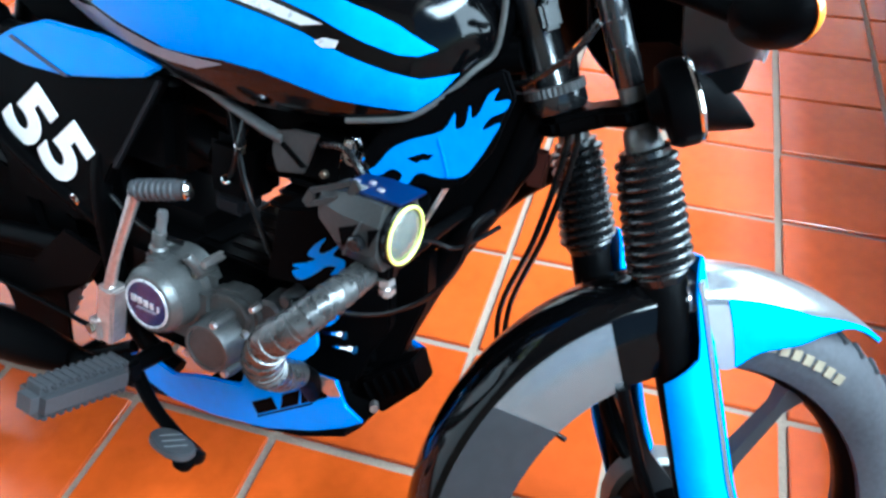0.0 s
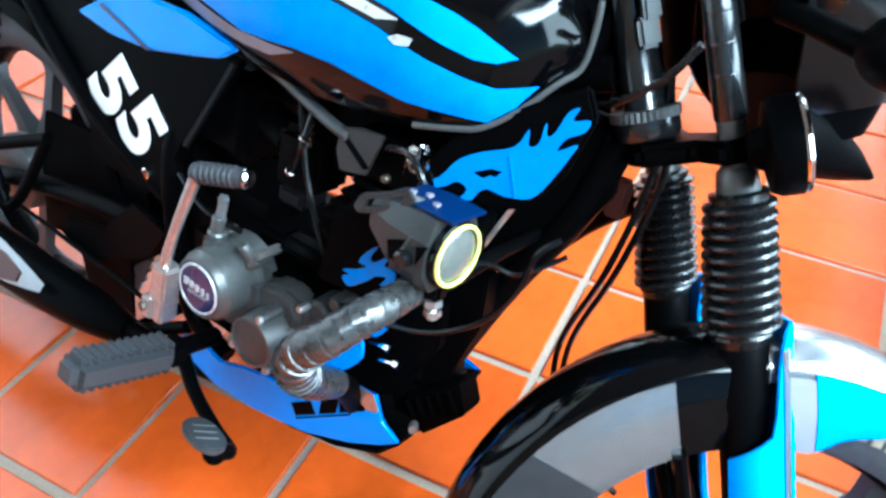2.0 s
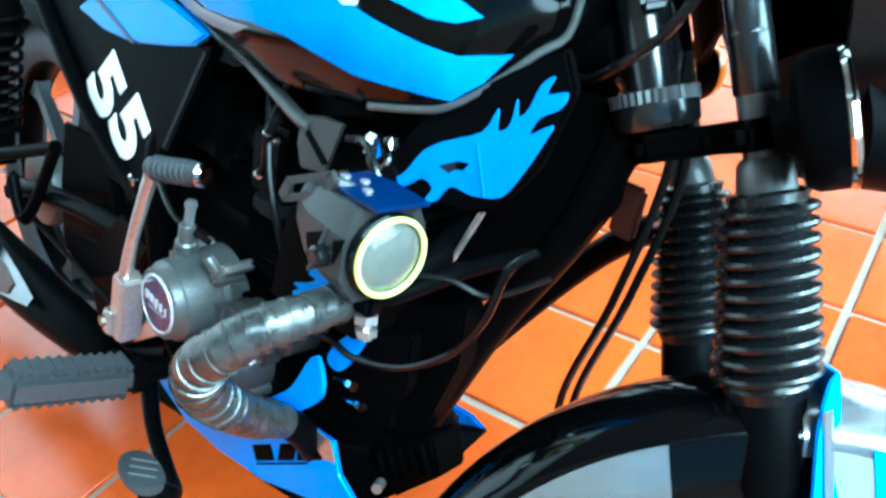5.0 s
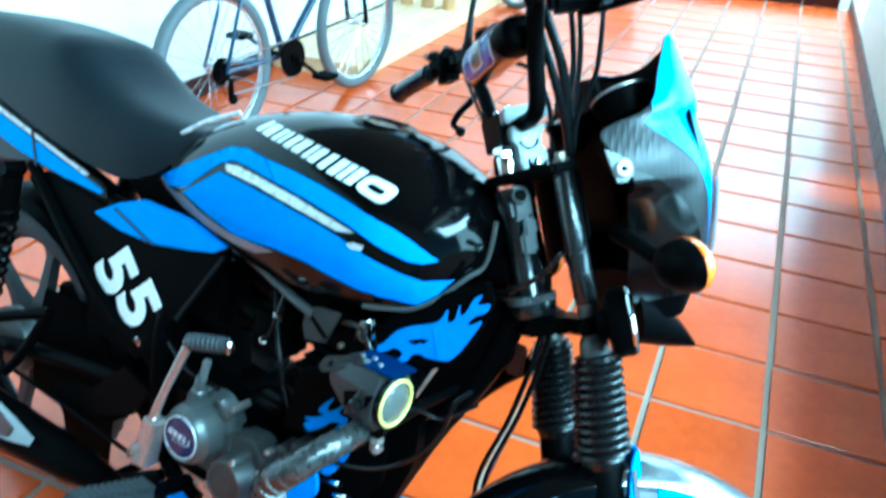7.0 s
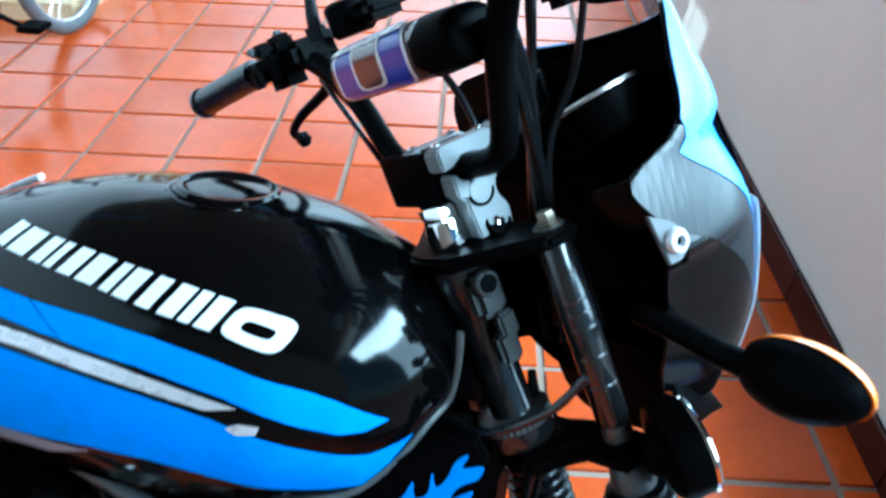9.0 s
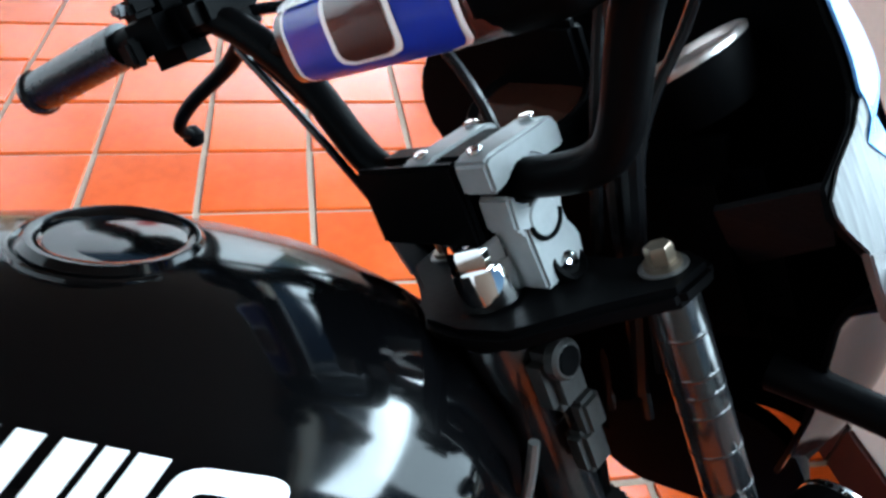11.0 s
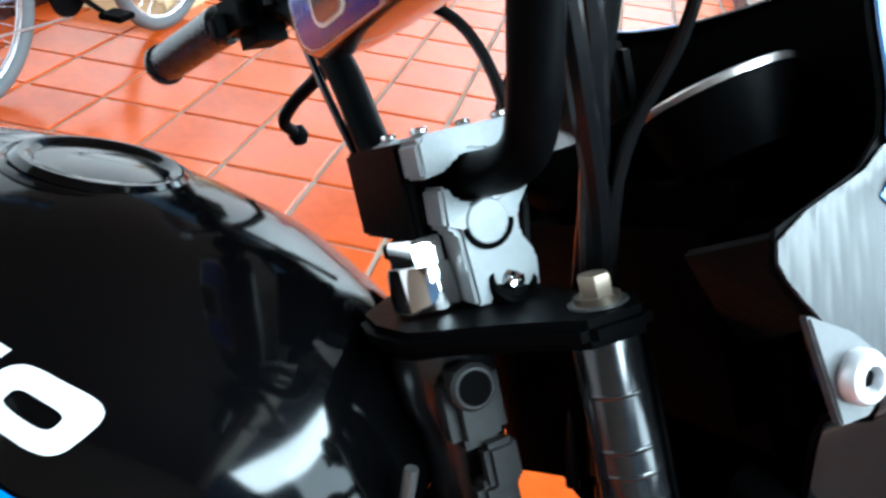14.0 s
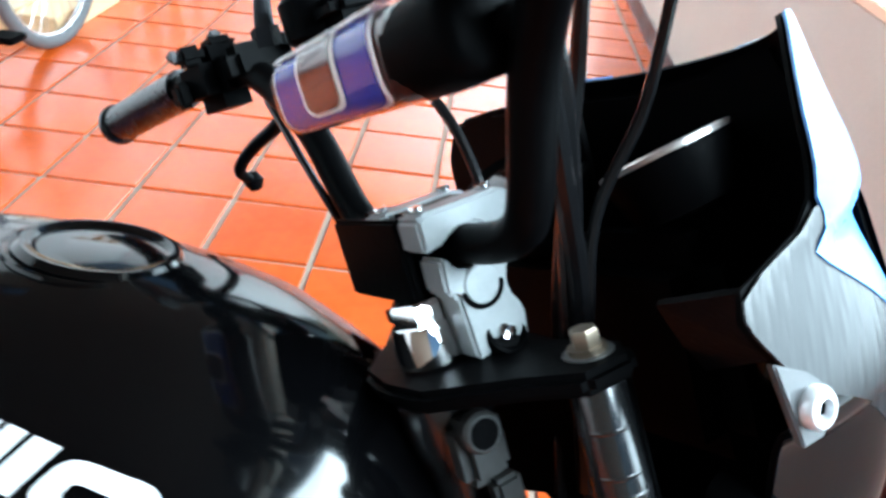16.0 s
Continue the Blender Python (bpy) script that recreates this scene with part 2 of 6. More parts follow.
def tube(pts, r, n=10, steps=6, flat=1.0):
    """A round rod along a smooth line; r is one radius or one for each end and point."""
    line = glide(pts, steps) if steps > 1 else [Vector(q) for q in pts]
    rings, up = [], None
    for i, q in enumerate(line):
        d = (line[min(i + 1, len(line) - 1)] - line[max(i - 1, 0)]).normalized()
        if up is None:
            up = d.orthogonal().normalized()
        up = (up - d * up.dot(d)).normalized()
        side = d.cross(up)
        t = i / (len(line) - 1)
        if isinstance(r, (int, float)):
            rad = r
        else:
            x = t * (len(r) - 1)
            k = min(int(x), len(r) - 2)
            rad = r[k] + (r[k + 1] - r[k]) * (x - k)
        rings.append([q + rad * (math.cos(a) * up + flat * math.sin(a) * side) for a in (2 * math.pi * k / n for k in range(n))])
    return loft(rings)


def lathe(profile, n=24, m=Matrix()):
    """Turned about z: (radius, height) pairs."""
    rings = [[(r * math.cos(a), r * math.sin(a), h) for a in (2 * math.pi * k / n for k in range(n))] for r, h in profile]
    return moved(loft(rings), m)


def outward(bm):
    bmesh.ops.remove_doubles(bm, verts=bm.verts[:], dist=1e-6)
    bmesh.ops.recalc_face_normals(bm, faces=bm.faces[:])
    return bm


def ring(big, small, n=40, k=12, m=Matrix(), tall=1.0):
    rings = []
    for i in range(n):
        a = 2 * math.pi * i / n
        rings.append([((big + small * math.cos(b)) * math.cos(a), (big + small * math.cos(b)) * math.sin(a), tall * small * math.sin(b))
                      for b in (2 * math.pi * j / k for j in range(k))])
    rings.append(rings[0])
    bm = loft(rings, cap=False)
    bmesh.ops.remove_doubles(bm, verts=bm.verts[:], dist=1e-6)
    return moved(bm, m)


def prism(poly, h0, h1, m=Matrix(), bevel=0.0):
    """A flat outline given thickness along z."""
    n = len(poly)
    bm = bm_from([(x, y, h0) for x, y in poly] + [(x, y, h1) for x, y in poly],
                 [tuple(range(n)), tuple(range(n, 2 * n))] + [(i, (i + 1) % n, (i + 1) % n + n, i + n) for i in range(n)])
    if bevel:
        bmesh.ops.bevel(bm, geom=bm.edges[:], offset=bevel, segments=2, affect="EDGES", clamp_overlap=True)
    return moved(bm, m)


def box(cx, cy, cz, sx, sy, sz, bevel=0.004, m=Matrix()):
    bm = bmesh.new()
    bmesh.ops.create_cube(bm, size=1.0)
    bm.transform(Matrix.Translation((cx, cy, cz)) @ Matrix.Diagonal((sx, sy, sz, 1)))
    if bevel:
        bmesh.ops.bevel(bm, geom=bm.edges[:], offset=min(bevel, 0.45 * min(sx, sy, sz)), segments=2, affect="EDGES", clamp_overlap=True)
    return moved(bm, m)


def axis_to(a, b):
    """Puts z from a towards b."""
    a, b = Vector(a), Vector(b)
    return Matrix.Translation(a) @ (b - a).to_track_quat("Z", "Y").to_matrix().to_4x4()


def rod(a, b, r, n=14, r2=None, cham=0.0):
    h = (Vector(b) - Vector(a)).length
    r2 = r if r2 is None else r2
    prof = [(r, 0), (r2, h)] if not cham else [(r - cham, 0), (r, cham), (r2, h - cham), (r2 - cham, h)]
    return lathe(prof, n, axis_to(a, b))


def bolt(at, way, r=0.007, h=0.006):
    at, way = Vector(at), Vector(way).normalized()
    return rod(at - way * 0.002, at + way * h, r, 6)


def finish(bm, sharp=38):
    lim = radians(sharp)
    bmesh.ops.recalc_face_normals(bm, faces=bm.faces[:])
    for f in bm.faces:
        f.smooth = True
    for e in bm.edges:
        if len(e.link_faces) == 2 and e.calc_face_angle(0) > lim:
            e.smooth = False


def part(name, bm, material, parent=None, label="", sharp=38):
    finish(bm, sharp)
    me = bpy.data.meshes.new(name)
    bm.to_mesh(me)
    bm.free()
    me.materials.append(material)
    ob = new(name, me)
    ob.parent = parent
    if label:
        tagged(ob, label)
    return ob


def parts(name, bms, material, parent, label=""):
    """Each piece as a part of its own."""
    for b in bms:
        part(name, b, material, parent, label)


def thing(name, m, label, category, group=""):
    ob = new(name)
    ob.empty_display_size = 0.1
    ob.matrix_world = m
    return tagged(ob, label, category, group)


def solid(name, bm, material, label, category="", kind="", group=""):
    return tagged(part(name, bm, material), label, category, group, kind)

# ---- the place ----
PITCH = 0.28
X_LEFT, X_RIGHT, Y_BACK, Y_FAR, Z_TOP = -2.72, 0.365, -3.25, 5.62, 2.7
SILL = 0.742
ROOF_END = 3.75                                         # ceiling stops here, an added gap that brightens the end wall

ground = solid("ground", box(0, 0, -0.32, 160, 160, 0.4, 0), EARTH, "pale trodden earth outside the veranda", kind="structure")
floor = solid("floor", box((X_LEFT + X_RIGHT) / 2, (Y_BACK + Y_FAR) / 2, -0.064, X_RIGHT - X_LEFT + 0.3, Y_FAR - Y_BACK + 0.3, 0.118, 0), GROUT,
              "veranda floor of glazed orange terracotta tiles with sandy grout", kind="structure")
T = 0.15
wall_east = solid("wall_east", box(X_RIGHT + T / 2, (Y_BACK + Y_FAR) / 2, SILL / 2 - 0.0025, T, Y_FAR - Y_BACK, SILL - 0.005, 0), WALL_GREY,
                  "low grey-beige painted wall along the veranda", kind="structure")
solid("wall_east_header", box(X_RIGHT + T / 2, (Y_BACK + Y_FAR) / 2, 2.6, T, Y_FAR - Y_BACK, 0.2, 0), WALL_GREY,
      "painted beam above the open side", kind="structure")
part("sill_board", box(X_RIGHT + 0.17, (Y_BACK + Y_FAR) / 2, SILL + 0.012, 0.30, Y_FAR - Y_BACK, 0.024, 0.004), STONE, wall_east, "speckled grey stone sill")
part("edge_strip", box(X_RIGHT + 0.008, (Y_BACK + Y_FAR) / 2, SILL + 0.012, 0.022, Y_FAR - Y_BACK, 0.030, 0.005), BRASS_STRIP, wall_east, "bright pale metal edge strip")
solid("wall_north", box((X_LEFT + X_RIGHT) / 2, Y_FAR + T / 2, Z_TOP / 2, X_RIGHT - X_LEFT + 2 * T, T, Z_TOP, 0), WALL_WHITE,
      "white plastered end wall", kind="structure")
solid("wall_west", box(X_LEFT - T / 2, (Y_BACK + Y_FAR) / 2, Z_TOP / 2, T, Y_FAR - Y_BACK, Z_TOP, 0), WALL_WHITE,
      "bright white plastered side wall", kind="structure")
# plain unseen wall closing the place, dark to keep the blacks deep
solid("wall_south", box((X_LEFT + X_RIGHT) / 2, Y_BACK - T / 2, Z_TOP / 2, X_RIGHT - X_LEFT + 2 * T, T, Z_TOP, 0), WALL_UNSEEN,
      "unseen closing wall, dark brown to limit reflected light", kind="structure")
# unseen ceiling; an added hole shapes the sun patch on the low wall
SUN_AT = Vector((X_RIGHT, 1.66, -0.05))
up = SUN_AT - SUN_WAY * ((Z_TOP - SUN_AT.z) / -SUN_WAY.z)
hx, hy, hw, hh = up.x, up.y, 0.34, 0.16
ceil = []
for x0, x1, y0, y1 in ((X_LEFT - T, hx - hw, Y_BACK, ROOF_END), (hx + hw, X_RIGHT + T, Y_BACK, ROOF_END), (hx - hw, hx + hw, Y_BACK, hy - hh), (hx - hw, hx + hw, hy + hh, ROOF_END)):
    ceil.append(box((x0 + x1) / 2, (y0 + y1) / 2, Z_TOP + 0.05, x1 - x0, y1 - y0, 0.1, 0))
solid("ceiling", join(*ceil), CEIL, "dark boarded ceiling, unseen, with an added hole for the sun", kind="structure")
# unseen bars, added to break up the sun patch
split_bars = thing("roof_light_bar", Matrix.Translation((hx, hy, Z_TOP + 0.02)), "added dark bar that splits the sun patch", "roof bar")
part("bar", join(rod((0.14, -0.2, 0.01), (0.10, 0.2, 0.01), 0.03, 8), rod((-0.36, 0.10, 0), (0.36, 0.06, 0), 0.008, 8)), SATIN, split_bars)

# ---- the motorcycle ----
# own frame: x ahead from the rear axle, y to its left, z up from the ground line; it leans on its side stand
MOTO = pose(-1.4959, -0.7859, 0.0463, 0, 0, -9.5) @ pose(0, 0, 0, 0, 0.56, 0) @ pose(0, 0, 0, -17.06, 0, 0) @ Matrix.Scale(0.9615, 4)
STEM = Vector((1.006, 0, 0.9))
FRONT = Matrix.Translation(STEM) @ pose(0, 0, 0, 0, -26, 0) @ pose(0, 0, 0, 0, 0, 43)   # steering frame, turned to the left
moto = thing("motorcycle", MOTO, "black and blue motorcycle with flame stickers, leaning on its side stand", "motorcycle")


def fpart(name, bm, material, parent=None, label="", sharp=38):
    return part(name, moved(bm, FRONT), material, parent or moto, label, sharp)


def bpart(name, bm, material, parent=None, label="", sharp=38):
    return part(name, bm, material, parent or moto, label, sharp)


def curve_of(table):
    """A smooth line through (place, value) pairs, without overshoot."""
    xs, vs = [p[0] for p in table], [p[1] for p in table]
    slopes = [(vs[i + 1] - vs[i]) / (xs[i + 1] - xs[i]) for i in range(len(xs) - 1)]
    tang = [slopes[0]]
    for p, q in zip(slopes, slopes[1:]):
        tang.append(0.0 if p * q <= 0 else 2 * p * q / (p + q))
    tang.append(slopes[-1])

    def at(x):
        if x <= xs[0]:
            return vs[0]
        if x >= xs[-1]:
            return vs[-1]
        i = max(k for k in range(len(xs) - 1) if xs[k] <= x)
        h = xs[i + 1] - xs[i]
        t = (x - xs[i]) / h
        return ((1 + 2 * t) * (1 - t) ** 2 * vs[i] + t * (1 - t) ** 2 * h * tang[i] + t * t * (3 - 2 * t) * vs[i + 1] + t * t * (t - 1) * h * tang[i + 1])
    return at


# fuel tank
tank_top = curve_of(((0.40, 0.745), (0.45, 0.80), (0.53, 0.853), (0.62, 0.885), (0.72, 0.905), (0.80, 0.909), (0.88, 0.900), (0.95, 0.876), (1.0, 0.848), (1.035, 0.805)))
tank_low = curve_of(((0.40, 0.712), (0.5, 0.690), (0.62, 0.665), (0.74, 0.660), (0.87, 0.668), (0.97, 0.690), (1.035, 0.765)))
tank_wide = curve_of(((0.40, 0.070), (0.46, 0.098), (0.55, 0.122), (0.66, 0.140), (0.78, 0.150), (0.88, 0.148), (0.95, 0.132), (1.0, 0.102), (1.035, 0.055)))


def tank_side(x, z):
    """Half width of the tank at a place along and up."""
    lo, hi, w = tank_low(x), tank_top(x), tank_wide(x)
    v = min(max((z - lo) / (hi - lo), 0), 1)
    if v < 0.34:
        u = (0.34 - v) / 0.34
        return w * (1 - 0.16 * u ** 2.2)
    u = (v - 0.34) / 0.66
    return w * max(1 - u ** 2.5, 0) ** (1 / 2.3)


rings = []
for i in range(65):
    x = 0.40 + 0.635 * i / 64
    lo, hi = tank_low(x), tank_top(x)
    side = []
    for j in range(31):
        v = 1 - (1 - j / 30) ** 1.6 if j else 0
        z = lo + (hi - lo) * v
        side.append((tank_side(x, z), z))
    rings.append([(x, y, z) for y, z in side] + [(x, -y, z) for y, z in reversed(side[:-1])])
tank = bpart("fuel_tank", loft(rings), GLOSS_BLACK, label="gloss black fuel tank with blue and silver stripes", sharp=60)


def decal(name, poly, material, lift=0.0012, parent=None, side=-1, cuts=5, label=""):
    """A film that follows the tank's flank: outline in (x, z)."""
    bm = bm_from([(x, 0, z) for x, z in poly], [tuple(range(len(poly)))])
    bmesh.ops.triangulate(bm, faces=bm.faces[:])
    bmesh.ops.subdivide_edges(bm, edges=bm.edges[:], cuts=cuts, use_grid_fill=True)
    for v in bm.verts:
        v.co.y = side * (tank_side(v.co.x, v.co.z) + lift)
    return bpart(name, bm, material, parent or tank, label, 80)


def both(name, poly, material, lift=0.0012, label=""):
    decal(name, poly, material, lift, side=-1, label=label)
    decal(name, poly, material, lift, side=1, label=label)


both("lower_stripe", [(0.512, 0.727), (0.562, 0.759), (0.602, 0.786), (0.67, 0.784), (0.739, 0.779), (0.80, 0.772), (0.855, 0.763), (0.912, 0.748), (0.951, 0.740), (0.98, 0.736), (1.010, 0.744), (0.994, 0.718), (0.973, 0.698),
                      (0.94, 0.698), (0.891, 0.698), (0.846, 0.704), (0.798, 0.710), (0.745, 0.710), (0.70, 0.705), (0.653, 0.702), (0.574, 0.714)], ROYAL, label="royal blue band")
both("rear_patch", [(0.425, 0.722), (0.455, 0.722), (0.487, 0.720), (0.515, 0.722), (0.565, 0.710), (0.638, 0.701), (0.70, 0.702), (0.745, 0.705), (0.70, 0.688), (0.651, 0.686), (0.58, 0.690), (0.5, 0.697)], LILAC, label="lilac grey film")
both("silver_stripe", [(0.610, 0.799), (0.637, 0.804), (0.70, 0.801), (0.768, 0.795), (0.821, 0.786), (0.878, 0.776), (0.851, 0.770), (0.80, 0.777), (0.759, 0.782), (0.69, 0.789), (0.618, 0.791)], SILVER, 0.0016, "silver stripe")
both("silver_tip", [(0.868, 0.757), (0.880, 0.763), (0.897, 0.763), (0.894, 0.755), (0.878, 0.752)], SILVER, 0.0018, "silver stripe end")
both("upper_stripe", [(0.420, 0.728), (0.47, 0.752), (0.536, 0.787), (0.604, 0.824), (0.641, 0.832), (0.687, 0.829), (0.723, 0.804), (0.659, 0.810), (0.625, 0.810), (0.598, 0.798), (0.56, 0.768), (0.522, 0.738), (0.461, 0.722)],
     BLUE, label="blue stripe")
both("bright_stripe", [(0.690, 0.829), (0.752, 0.827), (0.806, 0.821), (0.854, 0.813), (0.898, 0.803), (0.93, 0.796), (0.954, 0.788), (0.993, 0.768), (0.977, 0.760), (0.957, 0.759), (0.924, 0.766), (0.868, 0.783), (0.83, 0.790), (0.792, 0.797), (0.725, 0.804)], CYAN, 0.0018, "bright blue stripe")

# the maker's name as plain leaning bars and a ring
name_top = curve_of(((0.630, 0.876), (0.732, 0.871), (0.802, 0.864), (0.865, 0.855), (0.925, 0.844)))
name_foot = curve_of(((0.630, 0.859), (0.727, 0.851), (0.795, 0.841), (0.853, 0.832), (0.915, 0.818)))


def name_at(u, v):
    """A place in the name's band: u along it, v from foot to head; its shapes lean backwards."""
    x = u - 0.008 + 0.016 * v
    return x, name_foot(x) + (name_top(x) - name_foot(x)) * v


for u0, u1 in ((0.638, 0.651), (0.656, 0.676), (0.683, 0.695), (0.699, 0.707), (0.714, 0.728), (0.733, 0.750), (0.757, 0.766), (0.770, 0.784), (0.791, 0.804), (0.811, 0.825), (0.829, 0.839), (0.843, 0.857)):
    decal("name_bar", [name_at(u0, 0), name_at(u1, 0), name_at(u1, 1), name_at(u0, 1)], WHITE, 0.0018, cuts=3)
rows = []
for k in range(29):
    a = 2 * math.pi * k / 28
    c, q = math.cos(a), math.sin(a)
    c, q = math.copysign(abs(c) ** 0.55, c), math.copysign(abs(q) ** 0.55, q)
    rows.append([name_at(0.887 + 0.025 * c * g, 0.5 + 0.5 * q * h) for g, h in ((1.0, 1.0), (0.84, 0.78), (0.68, 0.56), (0.52, 0.34))])
bpart("name_ring", loft([[(x, -tank_side(x, z) - 0.0018, z) for x, z in row] for row in rows], closed=False), WHITE, tank, sharp=80)

# seam under the tank's nose, filler cap and rear trim
for s in (-1, 1):
    seam = [(x, s * (tank_side(x, tank_low(x) + 0.004) + 0.002), tank_low(x) + 0.002) for x in (0.90, 0.94, 0.97, 1.0, 1.02, 1.033)]
    seam += [(1.037, s * 0.055, 0.80), (1.036, s * 0.056, 0.83)]
    bpart("seam", tube(seam, 0.0034, 8, 3), ALU, tank, "dull silver seam")
    bpart("rear_trim", tube([(0.44, s * 0.085, 0.795), (0.50, s * 0.075, 0.838), (0.56, s * 0.06, 0.868)], 0.004, 8, 4), SILVER, tank, "silver trim line")
CAP = Matrix.Translation((0.80, 0, 0.903)) @ pose(0, 0, 0, 0, 3, 0)
cap = bpart("filler_cap", lathe([(0.049, -0.004), (0.049, 0.003), (0.045, 0.007), (0.040, 0.007), (0.036, 0.004), (0.0, 0.005)], 32, CAP), GLOSS_BLACK, tank, "black filler cap")
bpart("cap_ring", ring(0.052, 0.003, 36, 8, CAP @ Matrix.Translation((0, 0, 0.0))), GLOSS_BLACK, cap, "gloss black ring")
for k in range(7):
    a = 2 * math.pi * k / 7
    bpart("cap_bolt", bolt((0.80 + 0.058 * math.cos(a), 0.058 * math.sin(a), 0.893), (0, 0, 1), 0.0035, 0.005), STEEL, cap)

# seat
rings = []
seat_top = curve_of(((-0.42, 0.875), (-0.2, 0.912), (0.0, 0.925), (0.16, 0.918), (0.22, 0.885), (0.30, 0.848), (0.40, 0.830), (0.48, 0.826), (0.555, 0.845)))
seat_low = curve_of(((-0.42, 0.835), (-0.2, 0.815), (0.03, 0.775), (0.20, 0.738), (0.37, 0.712), (0.41, 0.722), (0.48, 0.775), (0.555, 0.838)))
seat_wide = curve_of(((-0.42, 0.085), (-0.2, 0.125), (0.03, 0.135), (0.2, 0.138), (0.37, 0.125), (0.45, 0.100), (0.555, 0.062)))
for i in range(33):
    x = -0.42 + 0.975 * i / 32
    lo, hi, w = seat_low(x), seat_top(x), seat_wide(x)
    rg = []
    for j in range(20):
        a = math.pi * j / 19
        c, s_ = math.cos(a), math.sin(a)
        rg.append((x, w * math.copysign(abs(c) ** 0.45, c), lo + (hi - lo) * abs(s_) ** 0.6))
    rings.append(rg)
bpart("seat", loft(rings), SEAT, label="black vinyl stepped seat", sharp=60)


# side covers and tail, right (-1) and left (+1)
def slab_bm(poly, y, thick, bevel=0.001):
    """An upright plate on the right side: outline in (x, z), its outer face at -y."""
    bm = prism(poly, 0, thick, Matrix(((1, 0, 0, 0), (0, 0, -1, 0), (0, 1, 0, 0), (0, 0, 0, 1))), bevel)
    return moved(bm, Matrix.Translation((0, thick - y, 0)))


def slab(name, poly, y, thick, material, s, parent=None, label="", bevel=0.003):
    """An upright plate in the plane of the machine: outline in (x, z), its outer face at y."""
    bm = prism([(x, z) for x, z in poly], 0, thick, Matrix(((1, 0, 0, 0), (0, 0, -1, 0), (0, 1, 0, 0), (0, 0, 0, 1))), bevel)
    for v in bm.verts:
        v.co.y += thick - y if s < 0 else y
    return bpart(name, bm, material, parent, label)


for s in (-1, 1):
    cover = slab("side_cover", [(0.10, 0.640), (0.20, 0.575), (0.32, 0.455), (0.44, 0.400), (0.485, 0.425), (0.52, 0.50), (0.625, 0.655), (0.55, 0.650), (0.42, 0.640), (0.30, 0.655), (0.16, 0.668)], 0.113, 0.02, BLACK, s,
                 label="matt black side cover")
    slab("cover_top", [(0.305, 0.632), (0.37, 0.668), (0.43, 0.690), (0.535, 0.690), (0.632, 0.672), (0.60, 0.652), (0.55, 0.640), (0.46, 0.622), (0.38, 0.620)], 0.121, 0.012, CYAN, s, parent=cover, label="bright blue upper panel")
    slab("panel_line", [(0.36, 0.655), (0.368, 0.659), (0.47, 0.624), (0.46, 0.622)], 0.1225, 0.004, DKBLUE, s, parent=cover, bevel=0)
    slab("cover_edge", [(0.615, 0.655), (0.625, 0.650), (0.535, 0.505), (0.525, 0.512)], 0.116, 0.006, GREY_PLASTIC, s, parent=cover)
    tail = slab("tail_panel", [(-0.40, 0.83), (-0.2, 0.80), (0.03, 0.760), (0.20, 0.722), (0.335, 0.688), (0.345, 0.668), (0.25, 0.672), (0.12, 0.675), (0.03, 0.66), (-0.2, 0.70), (-0.40, 0.76)], 0.125, 0.03, GLOSS_BLACK, s,
                label="black tail panel with blue stripes")
    slab("tail_stripe", [(-0.38, 0.815), (-0.1, 0.768), (0.12, 0.722), (0.335, 0.679), (0.33, 0.672), (0.22, 0.675), (0.10, 0.688), (-0.1, 0.725), (-0.38, 0.775)], 0.1262, 0.004, CYAN, s, parent=tail, bevel=0, label="bright blue stripe")
    slab("tail_line", [(-0.38, 0.825), (-0.1, 0.782), (0.12, 0.735), (0.29, 0.698), (0.288, 0.692), (0.12, 0.727), (-0.1, 0.772), (-0.38, 0.816)], 0.1264, 0.004, SILVER, s, parent=tail, bevel=0, label="silver line")
    slab("tail_joint", [(0.125, 0.735), (0.133, 0.733), (0.150, 0.675), (0.142, 0.675)], 0.1275, 0.004, GLOSS_BLACK, s, parent=tail, bevel=0)

# racing number on the right cover, leaning
for k, (cx, cz) in enumerate(((0.370, 0.539), (0.435, 0.501))):
    data = bpy.data.curves.new("digit", "FONT")
    data.body, data.size, data.extrude, data.offset = "5", 0.140, 0.001, 0.0045
    data.align_x, data.align_y = "CENTER", "CENTER"
    ob = bpy.data.objects.new("digit", data)
    scene.collection.objects.link(ob)
    dg = bpy.context.evaluated_depsgraph_get()
    me = bpy.data.meshes.new_from_object(ob.evaluated_get(dg))
    bpy.data.objects.remove(ob)
    bm = bmesh.new()
    bm.from_mesh(me)
    bm.transform(Matrix.Translation((cx, -0.1145, cz)) @ pose(0, 0, 0, 90, 0, 0) @ pose(0, 0, 0, 0, 0, -48) @ Matrix.Diagonal((1.02, 1.02, 1, 1)))
    bpart("digit", bm, WHITE, moto, "white number sticker reading 5")
bpart("cover_bolt", rod((0.447, -0.108, 0.436), (0.447, -0.118, 0.436), 0.010, 12, cham=0.002), CHROME, label="bright cover screw")

# engine
def ycyl(x, y0, y1, z, prof, n=28):
    """Turned about the y axis, from the outer face y0 inwards: (radius, share of the depth)."""
    return lathe([(r, h * abs(y1 - y0)) for r, h in prof], n, axis_to((x, y0, z), (x, y1, z)))


case = bpart("crankcase", box(0.66, 0, 0.315, 0.30, 0.20, 0.20, 0.03), SATIN, label="grey cast crankcase")
parts("case_half", [box(0.58, 0, 0.37, 0.18, 0.18, 0.16, 0.03), box(0.79, 0, 0.30, 0.13, 0.17, 0.15, 0.03)], SATIN, case)
CX, CZ = 0.643, 0.364                                   # clutch axis
